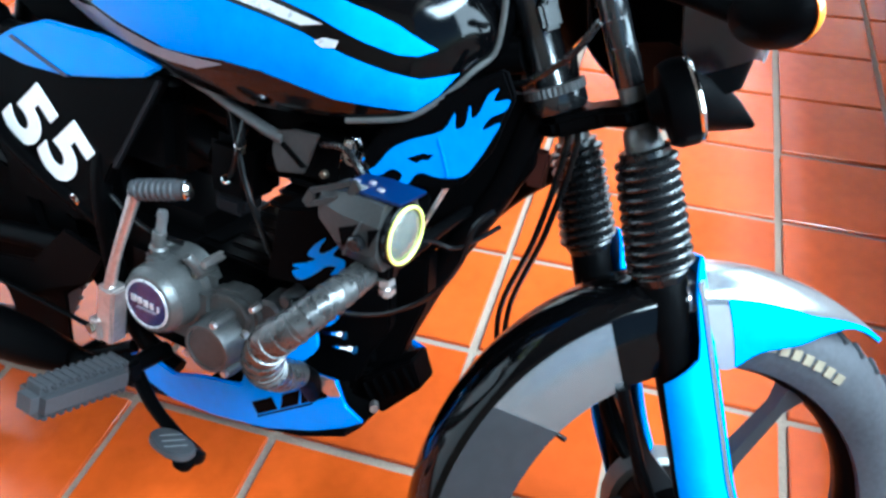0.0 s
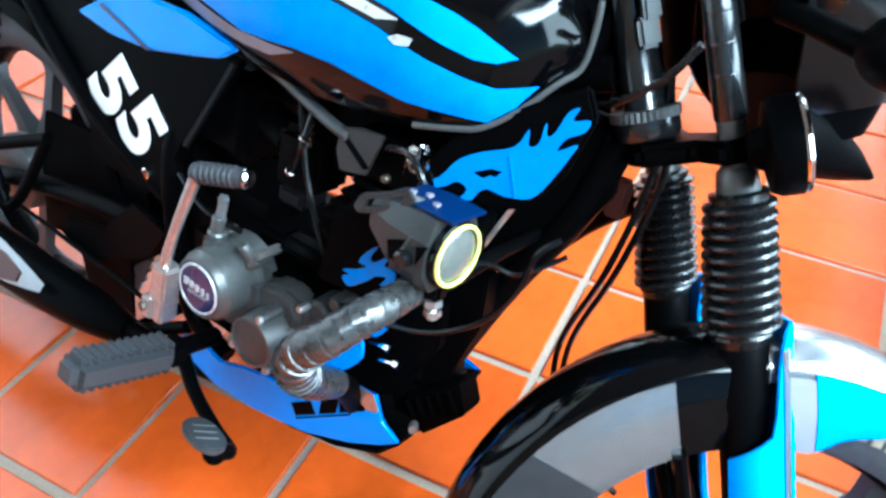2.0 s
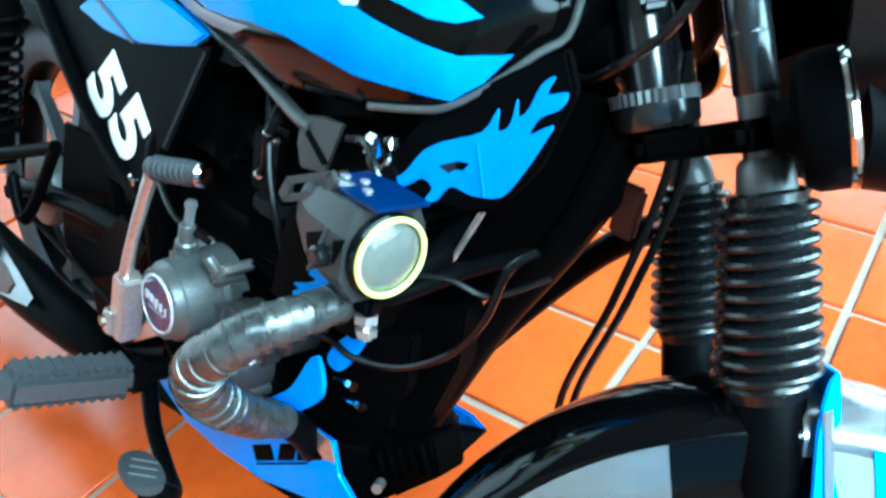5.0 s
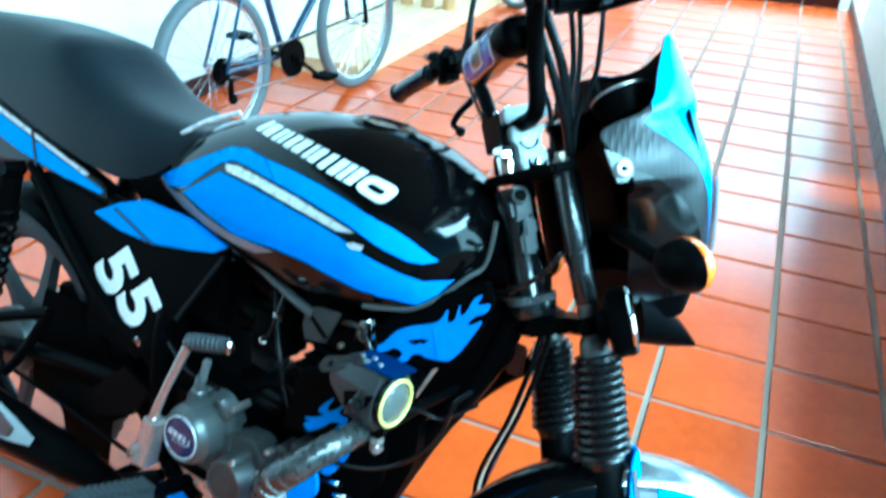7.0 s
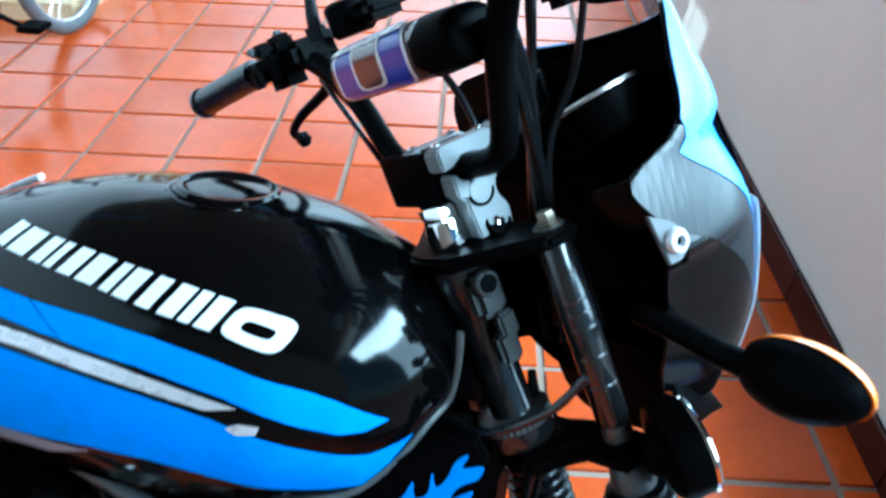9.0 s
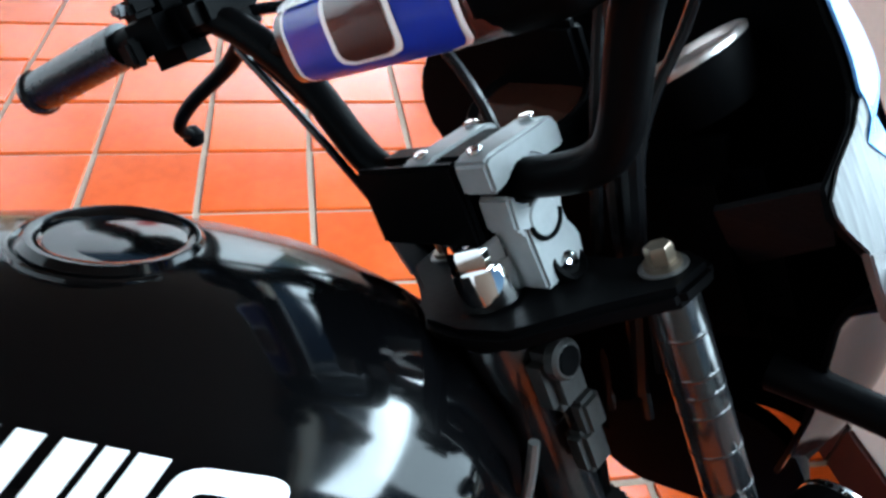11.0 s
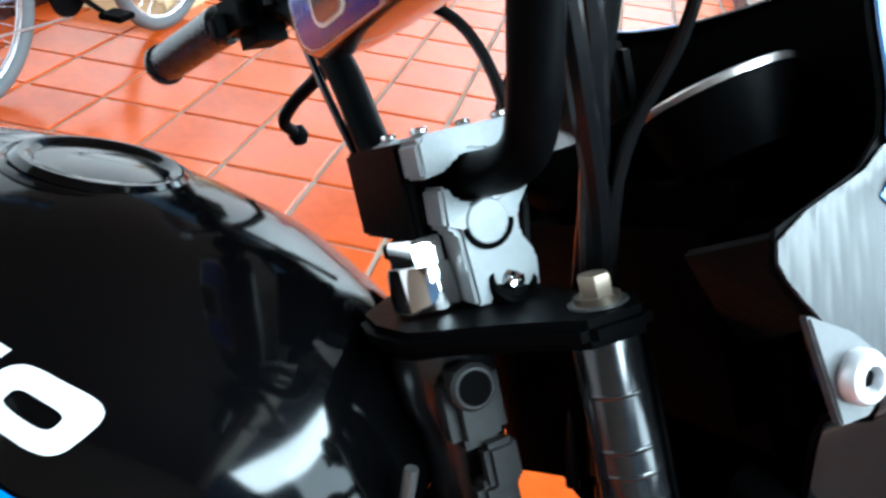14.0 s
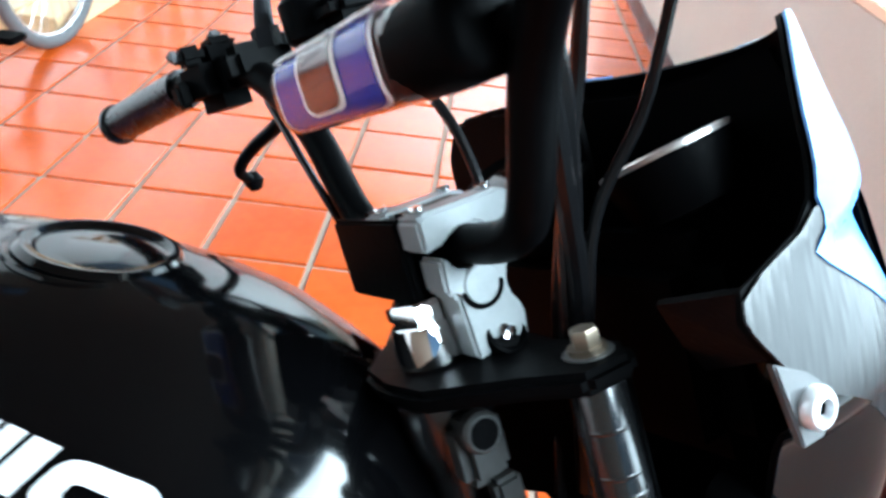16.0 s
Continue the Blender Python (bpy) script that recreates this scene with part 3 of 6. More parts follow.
clutch = bpart("clutch_cover", join(ycyl(CX, -0.178, -0.09, CZ, [(0.034, 0.01), (0.0345, 0), (0.0415, 0), (0.0440, 0.03), (0.0452, 0.11), (0.0490, 0.15), (0.0508, 0.30), (0.0520, 0.60), (0.0560, 0.63), (0.0570, 0.70), (0.0570, 1)], 44),
                                    box(0.655, -0.112, 0.338, 0.14, 0.044, 0.12, 0.022), box(0.626, -0.132, 0.412, 0.034, 0.040, 0.030, 0.010)), ALU, case, "round grey clutch cover")
bpart("clutch_boss", join(lathe([(0.0125, 0), (0.0130, 0.004), (0.0130, 0.010), (0.0100, 0.013), (0.0095, 0.034), (0.0080, 0.036)], 20, axis_to((0.624, -0.134, 0.418), (0.630, -0.136, 0.452)))), ALU, clutch, "upright spindle boss")
bpart("clutch_arm", join(box(0, 0, 0, 0.016, 0.006, 0.040, 0.002, Matrix.Translation((0.634, -0.136, 0.466)) @ pose(0, 0, 0, 0, 12, 0)), rod((0.636, -0.142, 0.480), (0.636, -0.130, 0.480), 0.0055, 10, cham=0.001)), SHELL, clutch, "pale grey release arm")
bpart("filler_peg", join(lathe([(0.0095, 0), (0.0095, 0.010), (0.0075, 0.012), (0.0075, 0.030), (0.0060, 0.032)], 18, axis_to((0.688, -0.124, 0.405), (0.674, -0.140, 0.437)))), ALU, clutch, "grey stub above the cover")
for a in (0.75, 2.05, 3.6, 4.7):
    lug = (CX + 0.0565 * math.cos(a), CZ + 0.0565 * math.sin(a))
    bpart("cover_lug", ycyl(lug[0], -0.131, -0.095, lug[1], [(0.0072, 0), (0.0082, 0.06), (0.0090, 1)], 14), ALU, clutch)
    bpart("cover_screw", ycyl(lug[0], -0.1345, -0.130, lug[1], [(0.0040, 0), (0.0050, 0.25), (0.0050, 1)], 6), BRASS, clutch)
bpart("badge", ycyl(CX, -0.1795, -0.175, CZ, [(0.033, 0), (0.034, 0.5), (0.034, 1)], 36), NAVY, clutch, "dark blue round badge")
bpart("badge_ring", ring(0.0350, 0.0018, 40, 8, Matrix.Translation((CX, -0.1785, CZ)) @ pose(0, 0, 0, 90, 0, 0)), SILVER, clutch, "bright badge ring")
for k, w in enumerate((0.0085, 0.0065, 0.0075, 0.0050, 0.0025)):
    bpart("badge_bar", box(CX - 0.021 + 0.0105 * k, -0.1802, CZ + 0.004 - 0.0012 * k, w, 0.0016, 0.0095, 0, ), SILVER, clutch)
bpart("badge_line", box(CX, -0.1802, CZ - 0.0085, 0.034, 0.0014, 0.0030, 0), LILAC, clutch)
FX2, FZ2 = 0.731, 0.320                                 # filter cap axis
cover2 = bpart("oil_filter_cover", join(ycyl(FX2, -0.166, -0.09, FZ2, [(0.0305, 0.05), (0.0310, 0.0), (0.0350, 0), (0.0370, 0.05), (0.0380, 0.30), (0.0405, 0.36), (0.0410, 1)], 40),
                                        *[ycyl(FX2 + 0.0415 * math.cos(a), -0.160, -0.10, FZ2 + 0.0415 * math.sin(a), [(0.0072, 0), (0.0085, 0.1), (0.010, 1)], 12) for a in (1.31, -0.82, -2.58)]), ALU, case, "small round grey cover")
bpart("cap_face", ycyl(FX2, -0.1640, -0.158, FZ2, [(0.029, 0), (0.0308, 0.3), (0.0308, 1)], 36), DULL, cover2, "dull dark grey face")
for a in (1.31, -0.82, -2.58):
    bpart("cover_screw", ycyl(FX2 + 0.0415 * math.cos(a), -0.1655, -0.158, FZ2 + 0.0415 * math.sin(a), [(0.005, 0), (0.006, 0.3), (0.006, 1)], 6), STEEL, cover2)
gear = slab("gear_cover", [(0.680, 0.352), (0.695, 0.374), (0.712, 0.388), (0.738, 0.394), (0.762, 0.392), (0.780, 0.376), (0.784, 0.350), (0.775, 0.328), (0.745, 0.318), (0.70, 0.325)], 0.128, 0.04, ALU, -1, parent=case, label="kidney-shaped grey side cover", bevel=0.007)
slab("cover_rim", [(0.722, 0.384), (0.745, 0.392), (0.764, 0.386), (0.776, 0.368), (0.772, 0.350), (0.764, 0.352), (0.767, 0.366), (0.758, 0.379), (0.744, 0.384), (0.726, 0.377)], 0.134, 0.010, ALU, -1, parent=gear, bevel=0.002)
bpart("bearing_boss", join(ycyl(0.790, -0.112, -0.07, 0.372, [(0.013, 0), (0.018, 0.1), (0.020, 1)], 18), ycyl(0.812, -0.106, -0.07, 0.395, [(0.008, 0), (0.011, 0.15), (0.012, 1)], 14)), DULL, gear, "stepped dark boss")
for x, z in ((0.768, 0.340), (0.782, 0.386)):
    bpart("cover_screw", ycyl(x, -0.137, -0.120, z, [(0.0045, 0), (0.0060, 0.2), (0.0060, 1)], 6), STEEL, gear)
for x, z in ((0.696, 0.420), (0.60, 0.292)):
    bpart("case_bolt", ycyl(x, -0.128, -0.09, z, [(0.006, 0), (0.007, 0.15), (0.007, 1)], 6), STEEL, case)
cyl = bpart("cylinder", box(0.83, 0, 0.51, 0.10, 0.13, 0.20, 0.015), SATIN, label="black finned cylinder")
for k in range(10):
    bpart("fin", box(0.775 + 0.014 * k, 0, 0.425 + 0.020 * k, 0.155 - 0.002 * k, 0.19, 0.007, 0.003), SATIN, cyl)
bpart("cylinder_head", join(box(0.915, 0, 0.615, 0.13, 0.15, 0.06, 0.02), rod((0.90, -0.085, 0.60), (0.90, -0.10, 0.60), 0.025, 16, cham=0.003)), SATIN, cyl)

# kick starter
kick = bpart("kick_starter", join(tube([(0.590, -0.192, 0.372), (0.612, -0.193, 0.438), (0.645, -0.188, 0.529)], [0.0085, 0.0070, 0.0085], 10, 4),
                                  rod((0.640, -0.190, 0.528), (0.652, -0.185, 0.536), 0.0100, 14, cham=0.003)), STEEL, label="worn steel kick-start lever")
bpart("lever_clamp", join(box(0, 0, 0, 0.030, 0.030, 0.092, 0.004, Matrix.Translation((0.588, -0.188, 0.336)) @ pose(0, 0, 0, 0, 8, 0)), box(0.574, -0.196, 0.312, 0.018, 0.026, 0.034, 0.003)), STEEL, kick, "bright square lever clamp")
bpart("clamp_screw", rod((0.572, -0.206, 0.314), (0.571, -0.214, 0.314), 0.007, 6), BRASS, kick)
bpart("pedal_rubber", tube([(0.641, -0.187, 0.533), (0.674, -0.177, 0.540), (0.706, -0.168, 0.546)], 0.0125, 14, 4), GREY_RUBBER, kick, "ribbed grey rubber")
parts("rib", [ring(0.0122, 0.0022, 16, 6, axis_to((0.648 + 0.0075 * k, -0.1845 + 0.0022 * k, 0.5345 + 0.0015 * k), (0.714, -0.165, 0.5475))) for k in range(7)], GREY_RUBBER, kick)
bpart("pedal_cap", rod((0.706, -0.168, 0.546), (0.714, -0.1655, 0.5475), 0.0135, 14, cham=0.003), CHROME, kick, "bright end cap")

# foot pegs, brake pedal, gear pedal
for s in (-1, 1):
    a, b = Vector((0.605, s * 0.19, 0.247)), Vector((0.595, s * 0.345, 0.283 if s < 0 else 0.247))
    peg = bpart("foot_peg", moved(box(0, 0, 0.078, 0.050, 0.046, 0.15, 0.012), axis_to(a, b)), GREY_RUBBER, label="worn grey rubber foot peg")
    parts("ridge", [moved(box(0, e * 0.0200, 0.014 + 0.012 * k, 0.040, 0.0095, 0.0085, 0.003), axis_to(a, b)) for e in (-1, 1) for k in range(11)], GREY_RUBBER, peg)
    bpart("peg_hinge", join(rod((0.605, s * 0.11, 0.235), a, 0.014, 12), box(0.605, s * 0.185, 0.245, 0.035, 0.03, 0.04, 0.006)), SATIN, peg)
brake = bpart("brake_pedal", tube([(0.600, -0.165, 0.225), (0.65, -0.185, 0.200), (0.71, -0.200, 0.182), (0.752, -0.212, 0.182), (0.765, -0.228, 0.195), (0.752, -0.245, 0.208)], [0.011, 0.010, 0.010, 0.011, 0.012], 10, 5), SATIN, label="black curved brake pedal")
PADDLE = Matrix.Translation((0.745, -0.247, 0.222)) @ pose(0, 0, 0, -14, 0, -10)
bpart("pedal_pad", prism([(0.036 * math.copysign(abs(math.cos(a)) ** 0.8, math.cos(a)), 0.023 * math.sin(a)) for a in (2 * math.pi * k / 28 for k in range(28))], -0.006, 0.005, PADDLE, 0.0025), GREY_RUBBER, brake, "oval grooved grey pad")
parts("pad_groove", [box(-0.014 + 0.013 * k, 0.001, 0.0048, 0.0022, 0.030, 0.0018, 0.0005, PADDLE @ pose(0, 0, 0, 0, 0, -24)) for k in range(3)], SHELL, brake, "pale diagonal groove")
bpart("pedal_heel", lathe([(0.002, -0.015), (0.010, -0.012), (0.016, -0.003), (0.016, 0.004), (0.010, 0.012), (0.002, 0.014)], 18, Matrix.Translation((0.758, -0.240, 0.196))), BLACK, brake, "round black heel")

# exhaust, wrapped where it leaves the head
line = [(0.985, -0.185, 0.548), (0.983, -0.236, 0.545), (0.977, -0.273, 0.539), (0.962, -0.293, 0.521), (0.933, -0.295, 0.489), (0.913, -0.282, 0.454), (0.893, -0.250, 0.411), (0.880, -0.208, 0.370), (0.876, -0.164, 0.342)]
WRAP_R = [0.0145, 0.0160, 0.0170, 0.0180, 0.0200, 0.0220, 0.0220, 0.0205, 0.018]
ex = bpart("exhaust_pipe", join(tube([(0.876, -0.164, 0.342), (0.878, -0.140, 0.318), (0.866, -0.105, 0.262), (0.80, -0.090, 0.205), (0.68, -0.10, 0.175), (0.50, -0.13, 0.165), (0.40, -0.14, 0.17)], 0.016, 14, 6),
                                tube([(0.990, -0.175, 0.550), (0.985, -0.11, 0.560), (0.965, -0.05, 0.575)], 0.013, 12, 4)), SATIN, label="dark exhaust pipe")
bpart("heat_wrap", tube(line, WRAP_R, 20, 8), WRAP, ex, "dark metallic tape wound round the bend")
pts = glide(line, 8)
for k in range(2, len(pts) - 3, 3):
    d = (pts[k + 1] - pts[k - 1]).normalized()
    x = k / (len(pts) - 1) * 8
    rad = WRAP_R[min(int(x), 7)] + (WRAP_R[min(int(x) + 1, 8)] - WRAP_R[min(int(x), 7)]) * (x - int(x))
    way = (d + Vector((0.16 * math.sin(k * 1.7), 0.12 * math.cos(k * 2.3), 0.14))).normalized()
    bpart("wrap_turn", lathe([(rad - 0.0006, -0.0075), (rad + 0.0010, -0.0070), (rad + 0.0004, 0.0070), (rad - 0.0006, 0.0075)], 22, axis_to(pts[k], pts[k] + way)), WRAP, ex)
MUF = [(0.44, -0.14, 0.165), (0.36, -0.150, 0.165), (0.20, -0.165, 0.170), (-0.1, -0.185, 0.185), (-0.42, -0.20, 0.21)]
muffler = bpart("muffler", tube(MUF, [0.022, 0.036, 0.044, 0.046, 0.044], 20, 5), SATIN, label="long black muffler")


def muffler_skin(name, t0, t1, a0, a1, lift, material, label, taper=0.0):
    line, rows = glide(MUF, 8), []
    for i in range(13):
        t = t0 + (t1 - t0) * i / 12
        x = t * (len(line) - 1)
        k = min(int(x), len(line) - 2)
        q = line[k] + (line[k + 1] - line[k]) * (x - k)
        r = 0.046 + lift
        shrink = taper * max(0, 1 - i / 4)
        rows.append([q + Vector((0, -r * math.cos(a), r * math.sin(a))) for a in (radians(a0 + (a1 - a0) * (0.5 + (n_ / 8 - 0.5) * (1 - shrink))) for n_ in range(9))])
    bm = loft(rows, closed=False)
    bmesh.ops.solidify(bm, geom=bm.faces[:], thickness=0.003)
    return bpart(name, bm, material, muffler, label, 60)


muffler_skin("heat_shield", 0.36, 0.99, 0, 76, 0.010, SMOKED, "chrome heat shield", 0.8)
muffler_skin("shield_inset", 0.44, 0.62, 12, 55, 0.013, BROWN, "brown inset panel", 0.6)

# frame
bpart("frame_tube", join(tube([(1.075, 0, 0.70), (1.05, 0, 0.60), (0.99, 0, 0.475), (0.945, 0, 0.36), (0.915, 0, 0.28)], 0.019, 12, 5), tube([(1.05, 0, 0.76), (0.85, 0, 0.70), (0.62, 0, 0.655), (0.52, 0, 0.60)], 0.022, 12, 5),
                         box(0.915, 0, 0.27, 0.06, 0.10, 0.07, 0.01)), SATIN, label="black frame tubes")
for s in (-1, 1):
    bpart("frame_rail", join(tube([(0.56, s * 0.05, 0.62), (0.50, s * 0.10, 0.52), (0.50, s * 0.105, 0.38), (0.54, s * 0.10, 0.24), (0.62, s * 0.10, 0.20)], 0.015, 10, 5),
                             tube([(0.62, s * 0.07, 0.66), (0.35, s * 0.105, 0.66), (0.10, s * 0.11, 0.70), (-0.3, s * 0.09, 0.76)], 0.013, 10, 5),
                             tube([(0.50, s * 0.10, 0.40), (0.33, s * 0.12, 0.50), (0.12, s * 0.115, 0.67)], 0.012, 10, 4)), SATIN)
    bpart("upper_rail", tube([(0.625, s * 0.100, 0.668), (0.681, s * 0.100, 0.655), (0.724, s * 0.104, 0.643), (0.780, s * 0.112, 0.630), (0.81, s * 0.114, 0.625)], 0.0075, 10, 4), DULL, label="dull grey rail under the tank")
bpart("guard_bar", tube([(1.085, 0.11, 0.60), (1.02, 0.115, 0.535), (0.95, 0.105, 0.43), (0.90, 0.06, 0.33)], 0.015, 10, 5), SATIN)

def curl(poly, steps=3):
    """An outline with its corners eased into curves."""
    n_ = len(poly)
    line = glide([(x, 0, z) for x, z in [poly[-1]] + poly + [poly[0], poly[1]]], steps)
    return [(q.x, q.z) for q in line[steps:-steps]][:n_ * steps]


# flame-decorated covers below the tank's nose
FLAME = [(0.892, 0.592), (0.925, 0.618), (0.944, 0.645), (0.967, 0.662), (1.004, 0.682), (1.015, 0.704), (1.018, 0.688), (1.029, 0.695), (1.031, 0.716), (1.035, 0.704), (1.043, 0.712), (1.050, 0.733), (1.060, 0.741), (1.056, 0.727),
         (1.073, 0.733), (1.070, 0.720), (1.055, 0.709), (1.049, 0.694), (1.067, 0.707), (1.062, 0.690), (1.049, 0.660), (1.035, 0.638), (1.010, 0.629), (0.999, 0.628), (0.985, 0.628), (0.976, 0.621), (0.969, 0.609), (0.955, 0.604), (0.962, 0.618), (0.948, 0.622), (0.930, 0.608)]
for s in (-1, 1):
    wing = slab("front_cover", [(0.885, 0.600), (0.93, 0.665), (0.97, 0.698), (1.02, 0.735), (1.062, 0.762), (1.078, 0.735), (1.062, 0.672), (1.030, 0.622), (1.0, 0.610), (0.95, 0.605)], 0.098, 0.012, BLACK, s, label="black front cover with blue flames")
    slab("flame_sticker", curl(FLAME), 0.0995, 0.002, CYAN, s, parent=wing, bevel=0, label="bright blue flame sticker")
    slab("flame_gap", [(0.966, 0.640), (0.985, 0.651), (0.998, 0.653), (0.992, 0.645), (0.985, 0.644), (0.978, 0.638)], 0.1003, 0.002, GLOSS_BLACK, s, parent=wing, bevel=0)
    slab("cover_seam", [(1.0, 0.672), (1.002, 0.672), (1.020, 0.632), (1.017, 0.632)], 0.1004, 0.002, ROYAL, s, parent=wing, bevel=0)
slab("tank_underside", [(0.58, 0.60), (0.60, 0.685), (0.75, 0.668), (0.90, 0.675), (0.95, 0.62), (0.86, 0.575), (0.70, 0.595)], 0.045, 0.09, BLACK, -1, label="black air filter cover under the tank")
slab("inner_panel", [(0.80, 0.58), (0.90, 0.66), (1.01, 0.715), (1.075, 0.715), (1.085, 0.635), (1.065, 0.590), (1.01, 0.545), (0.985, 0.50), (0.93, 0.44), (0.86, 0.45)], 0.012, 0.02, BLACK, -1, label="black inner panel before the cylinder")
shroud = slab("cylinder_shroud", [(0.815, 0.455), (0.945, 0.470), (0.975, 0.545), (0.93, 0.585), (0.83, 0.555)], 0.150, 0.05, BLACK, -1, label="black cylinder shroud")
slab("flame_sticker", curl([(0.854, 0.478), (0.866, 0.470), (0.890, 0.489), (0.900, 0.500), (0.915, 0.505), (0.908, 0.492), (0.924, 0.503), (0.925, 0.517), (0.909, 0.519), (0.921, 0.538), (0.896, 0.516), (0.890, 0.520), (0.898, 0.537), (0.883, 0.523), (0.875, 0.507), (0.886, 0.506), (0.873, 0.496), (0.854, 0.487), (0.865, 0.485)]),
     0.1515, 0.002, CYAN, -1, parent=shroud, bevel=0, label="small blue flame sticker")


# belly pan
pan_line = [(0.545, 0.211), (0.587, 0.235), (0.61, 0.223), (0.635, 0.215), (0.69, 0.235), (0.758, 0.250), (0.766, 0.282), (0.794, 0.305), (0.85, 0.318), (0.914, 0.325), (0.930, 0.292), (0.960, 0.276), (0.93, 0.252), (0.88, 0.222), (0.804, 0.190), (0.709, 0.169), (0.629, 0.163), (0.587, 0.174), (0.551, 0.184)]
pan = slab("belly_pan", pan_line, 0.128, 0.006, CYAN, -1, label="bright blue belly pan")
slab("pan_side", [(0.585, 0.235), (0.75, 0.225), (0.90, 0.245), (0.93, 0.238), (0.86, 0.206), (0.78, 0.184), (0.70, 0.178), (0.645, 0.186), (0.61, 0.208)], 0.128, 0.006, CYAN, 1, parent=pan)
under = [[(x, y, z) for y in (-0.124, -0.08, 0.0, 0.08, 0.124)] for x, z in ((0.645, 0.186), (0.70, 0.176), (0.78, 0.181), (0.86, 0.202), (0.93, 0.236))]
for rg in under:
    for j in (1, 2, 3):
        rg[j] = (rg[j][0], rg[j][1], rg[j][2] - (0.016, 0.022, 0.016)[j - 1])
bm = loft(under, closed=False)
bmesh.ops.solidify(bm, geom=bm.faces[:], thickness=0.004)
bpart("pan_floor", bm, BLACK, pan)
mark = lambda u, v: (0.790 + 0.111 * u - 0.004 * v, 0.212 + 0.080 * u + 0.021 * v)
for u0, u1, lean in ((0.0, 0.30, -0.06), (0.35, 0.60, 0.05), (0.65, 1.0, 0.02)):
    slab("mark_bar", [mark(u0, 0), mark(u1, 0), mark(u1 + lean, 1), mark(u0 + lean, 1)], 0.1290, 0.002, BLACK, -1, parent=pan, bevel=0)
slab("mark_line", [mark(0, -0.24), mark(0.8, -0.24), mark(0.8, -0.12), mark(0, -0.12)], 0.1290, 0.002, BLACK, -1, parent=pan, bevel=0)
slab("pan_wear", [(0.872, 0.322), (0.910, 0.324), (0.922, 0.304), (0.905, 0.296), (0.895, 0.300)], 0.1294, 0.002, STEEL, -1, parent=pan, bevel=0, label="bare scuffed patch")
slab("pan_lobe", curl([(0.765, 0.272), (0.800, 0.308), (0.824, 0.335), (0.849, 0.386), (0.864, 0.384), (0.872, 0.350), (0.845, 0.315), (0.81, 0.288)]), 0.115, 0.006, CYAN, -1, parent=pan, bevel=0, label="bright blue upper lobe")
slab("pan_lobe", curl([(0.858, 0.384), (0.868, 0.408), (0.896, 0.440), (0.906, 0.432), (0.899, 0.412), (0.885, 0.387), (0.872, 0.378)]), 0.100, 0.006, CYAN, -1, parent=pan, bevel=0, label="small bright blue upper lobe")
slab("pan_back", [(0.76, 0.25), (0.78, 0.31), (0.83, 0.375), (0.90, 0.44), (0.955, 0.46), (0.96, 0.40), (0.93, 0.34), (0.92, 0.30), (0.86, 0.27)], 0.085, 0.02, BLACK, -1, parent=pan, label="black backing behind the lobes")
for at in ((0.899, -0.100, 0.376), (0.916, -0.100, 0.360)):
    bpart("pan_bolt", join(rod((at[0] - 0.030, -0.094, at[2] - 0.012), at, 0.0035, 8), bolt(at, (1, -0.3, 0.3), 0.006, 0.007)), CHROME, pan, "bright bolt on a thin rod")
reg = slab("regulator", [(0.911, 0.286), (0.985, 0.347), (1.003, 0.307), (0.949, 0.240)], 0.060, 0.045, BLACK, -1, label="black finned regulator box")
for k in range(5):
    x, z = 0.918 + 0.014 * k, 0.281 + 0.0125 * k
    slab("fin", [(x, z), (x + 0.003, z + 0.002), (x + 0.022, z - 0.022), (x + 0.019, z - 0.024)], 0.066, 0.007, BLACK, -1, parent=reg, bevel=0.0008)
bpart("regulator_strap", tube([(0.93, -0.06, 0.335), (0.895, -0.065, 0.318), (0.865, -0.07, 0.285)], 0.010, 8, 4, 0.5), BLACK, reg, "bent black strap")
slab("front_shield", [(0.849, 0.438), (0.987, 0.501), (0.992, 0.434), (0.962, 0.333), (0.867, 0.270)], 0.052, 0.03, BLACK, -1, label="black shield behind the front pipe")
bpart("bracket_bolt", rod((0.950, -0.085, 0.275), (0.957, -0.098, 0.278), 0.006, 8), STEEL)

UP_PLANE = Matrix(((1, 0, 0, 0), (0, 0, -1, 0), (0, 1, 0, 0), (0, 0, 0, 1)))      # outline (x, z), thickness along y
# carburettor, air hose and small fittings behind the cylinder
carb = bpart("carburettor", box(0.70, -0.045, 0.545, 0.07, 0.08, 0.09, 0.012), SATIN, label="dark carburettor")
parts("carburettor_barrel", [rod((0.70, -0.05, 0.58), (0.70, -0.05, 0.63), 0.022, 16, cham=0.003), rod((0.66, -0.04, 0.55), (0.60, -0.03, 0.56), 0.028, 16), rod((0.74, -0.04, 0.56), (0.79, -0.03, 0.56), 0.022, 16)], SATIN, carb)
bpart("float_bowl", box(0.70, -0.06, 0.495, 0.05, 0.05, 0.03, 0.008), GREY_PLASTIC, carb)
bpart("air_box", join(box(0.55, 0, 0.56, 0.12, 0.16, 0.13, 0.02)), BLACK)
bpart("battery_box", box(0.37, 0, 0.50, 0.24, 0.17, 0.26, 0.02), BLACK, label="black battery box behind the side covers")
bpart("inner_guard", prism([(0.30, 0.42), (0.50, 0.42), (0.53, 0.30), (0.50, 0.22), (0.40, 0.23), (0.33, 0.30)], -0.05, 0.05, UP_PLANE, 0.01), BLACK, label="black inner guard ahead of the rear wheel")
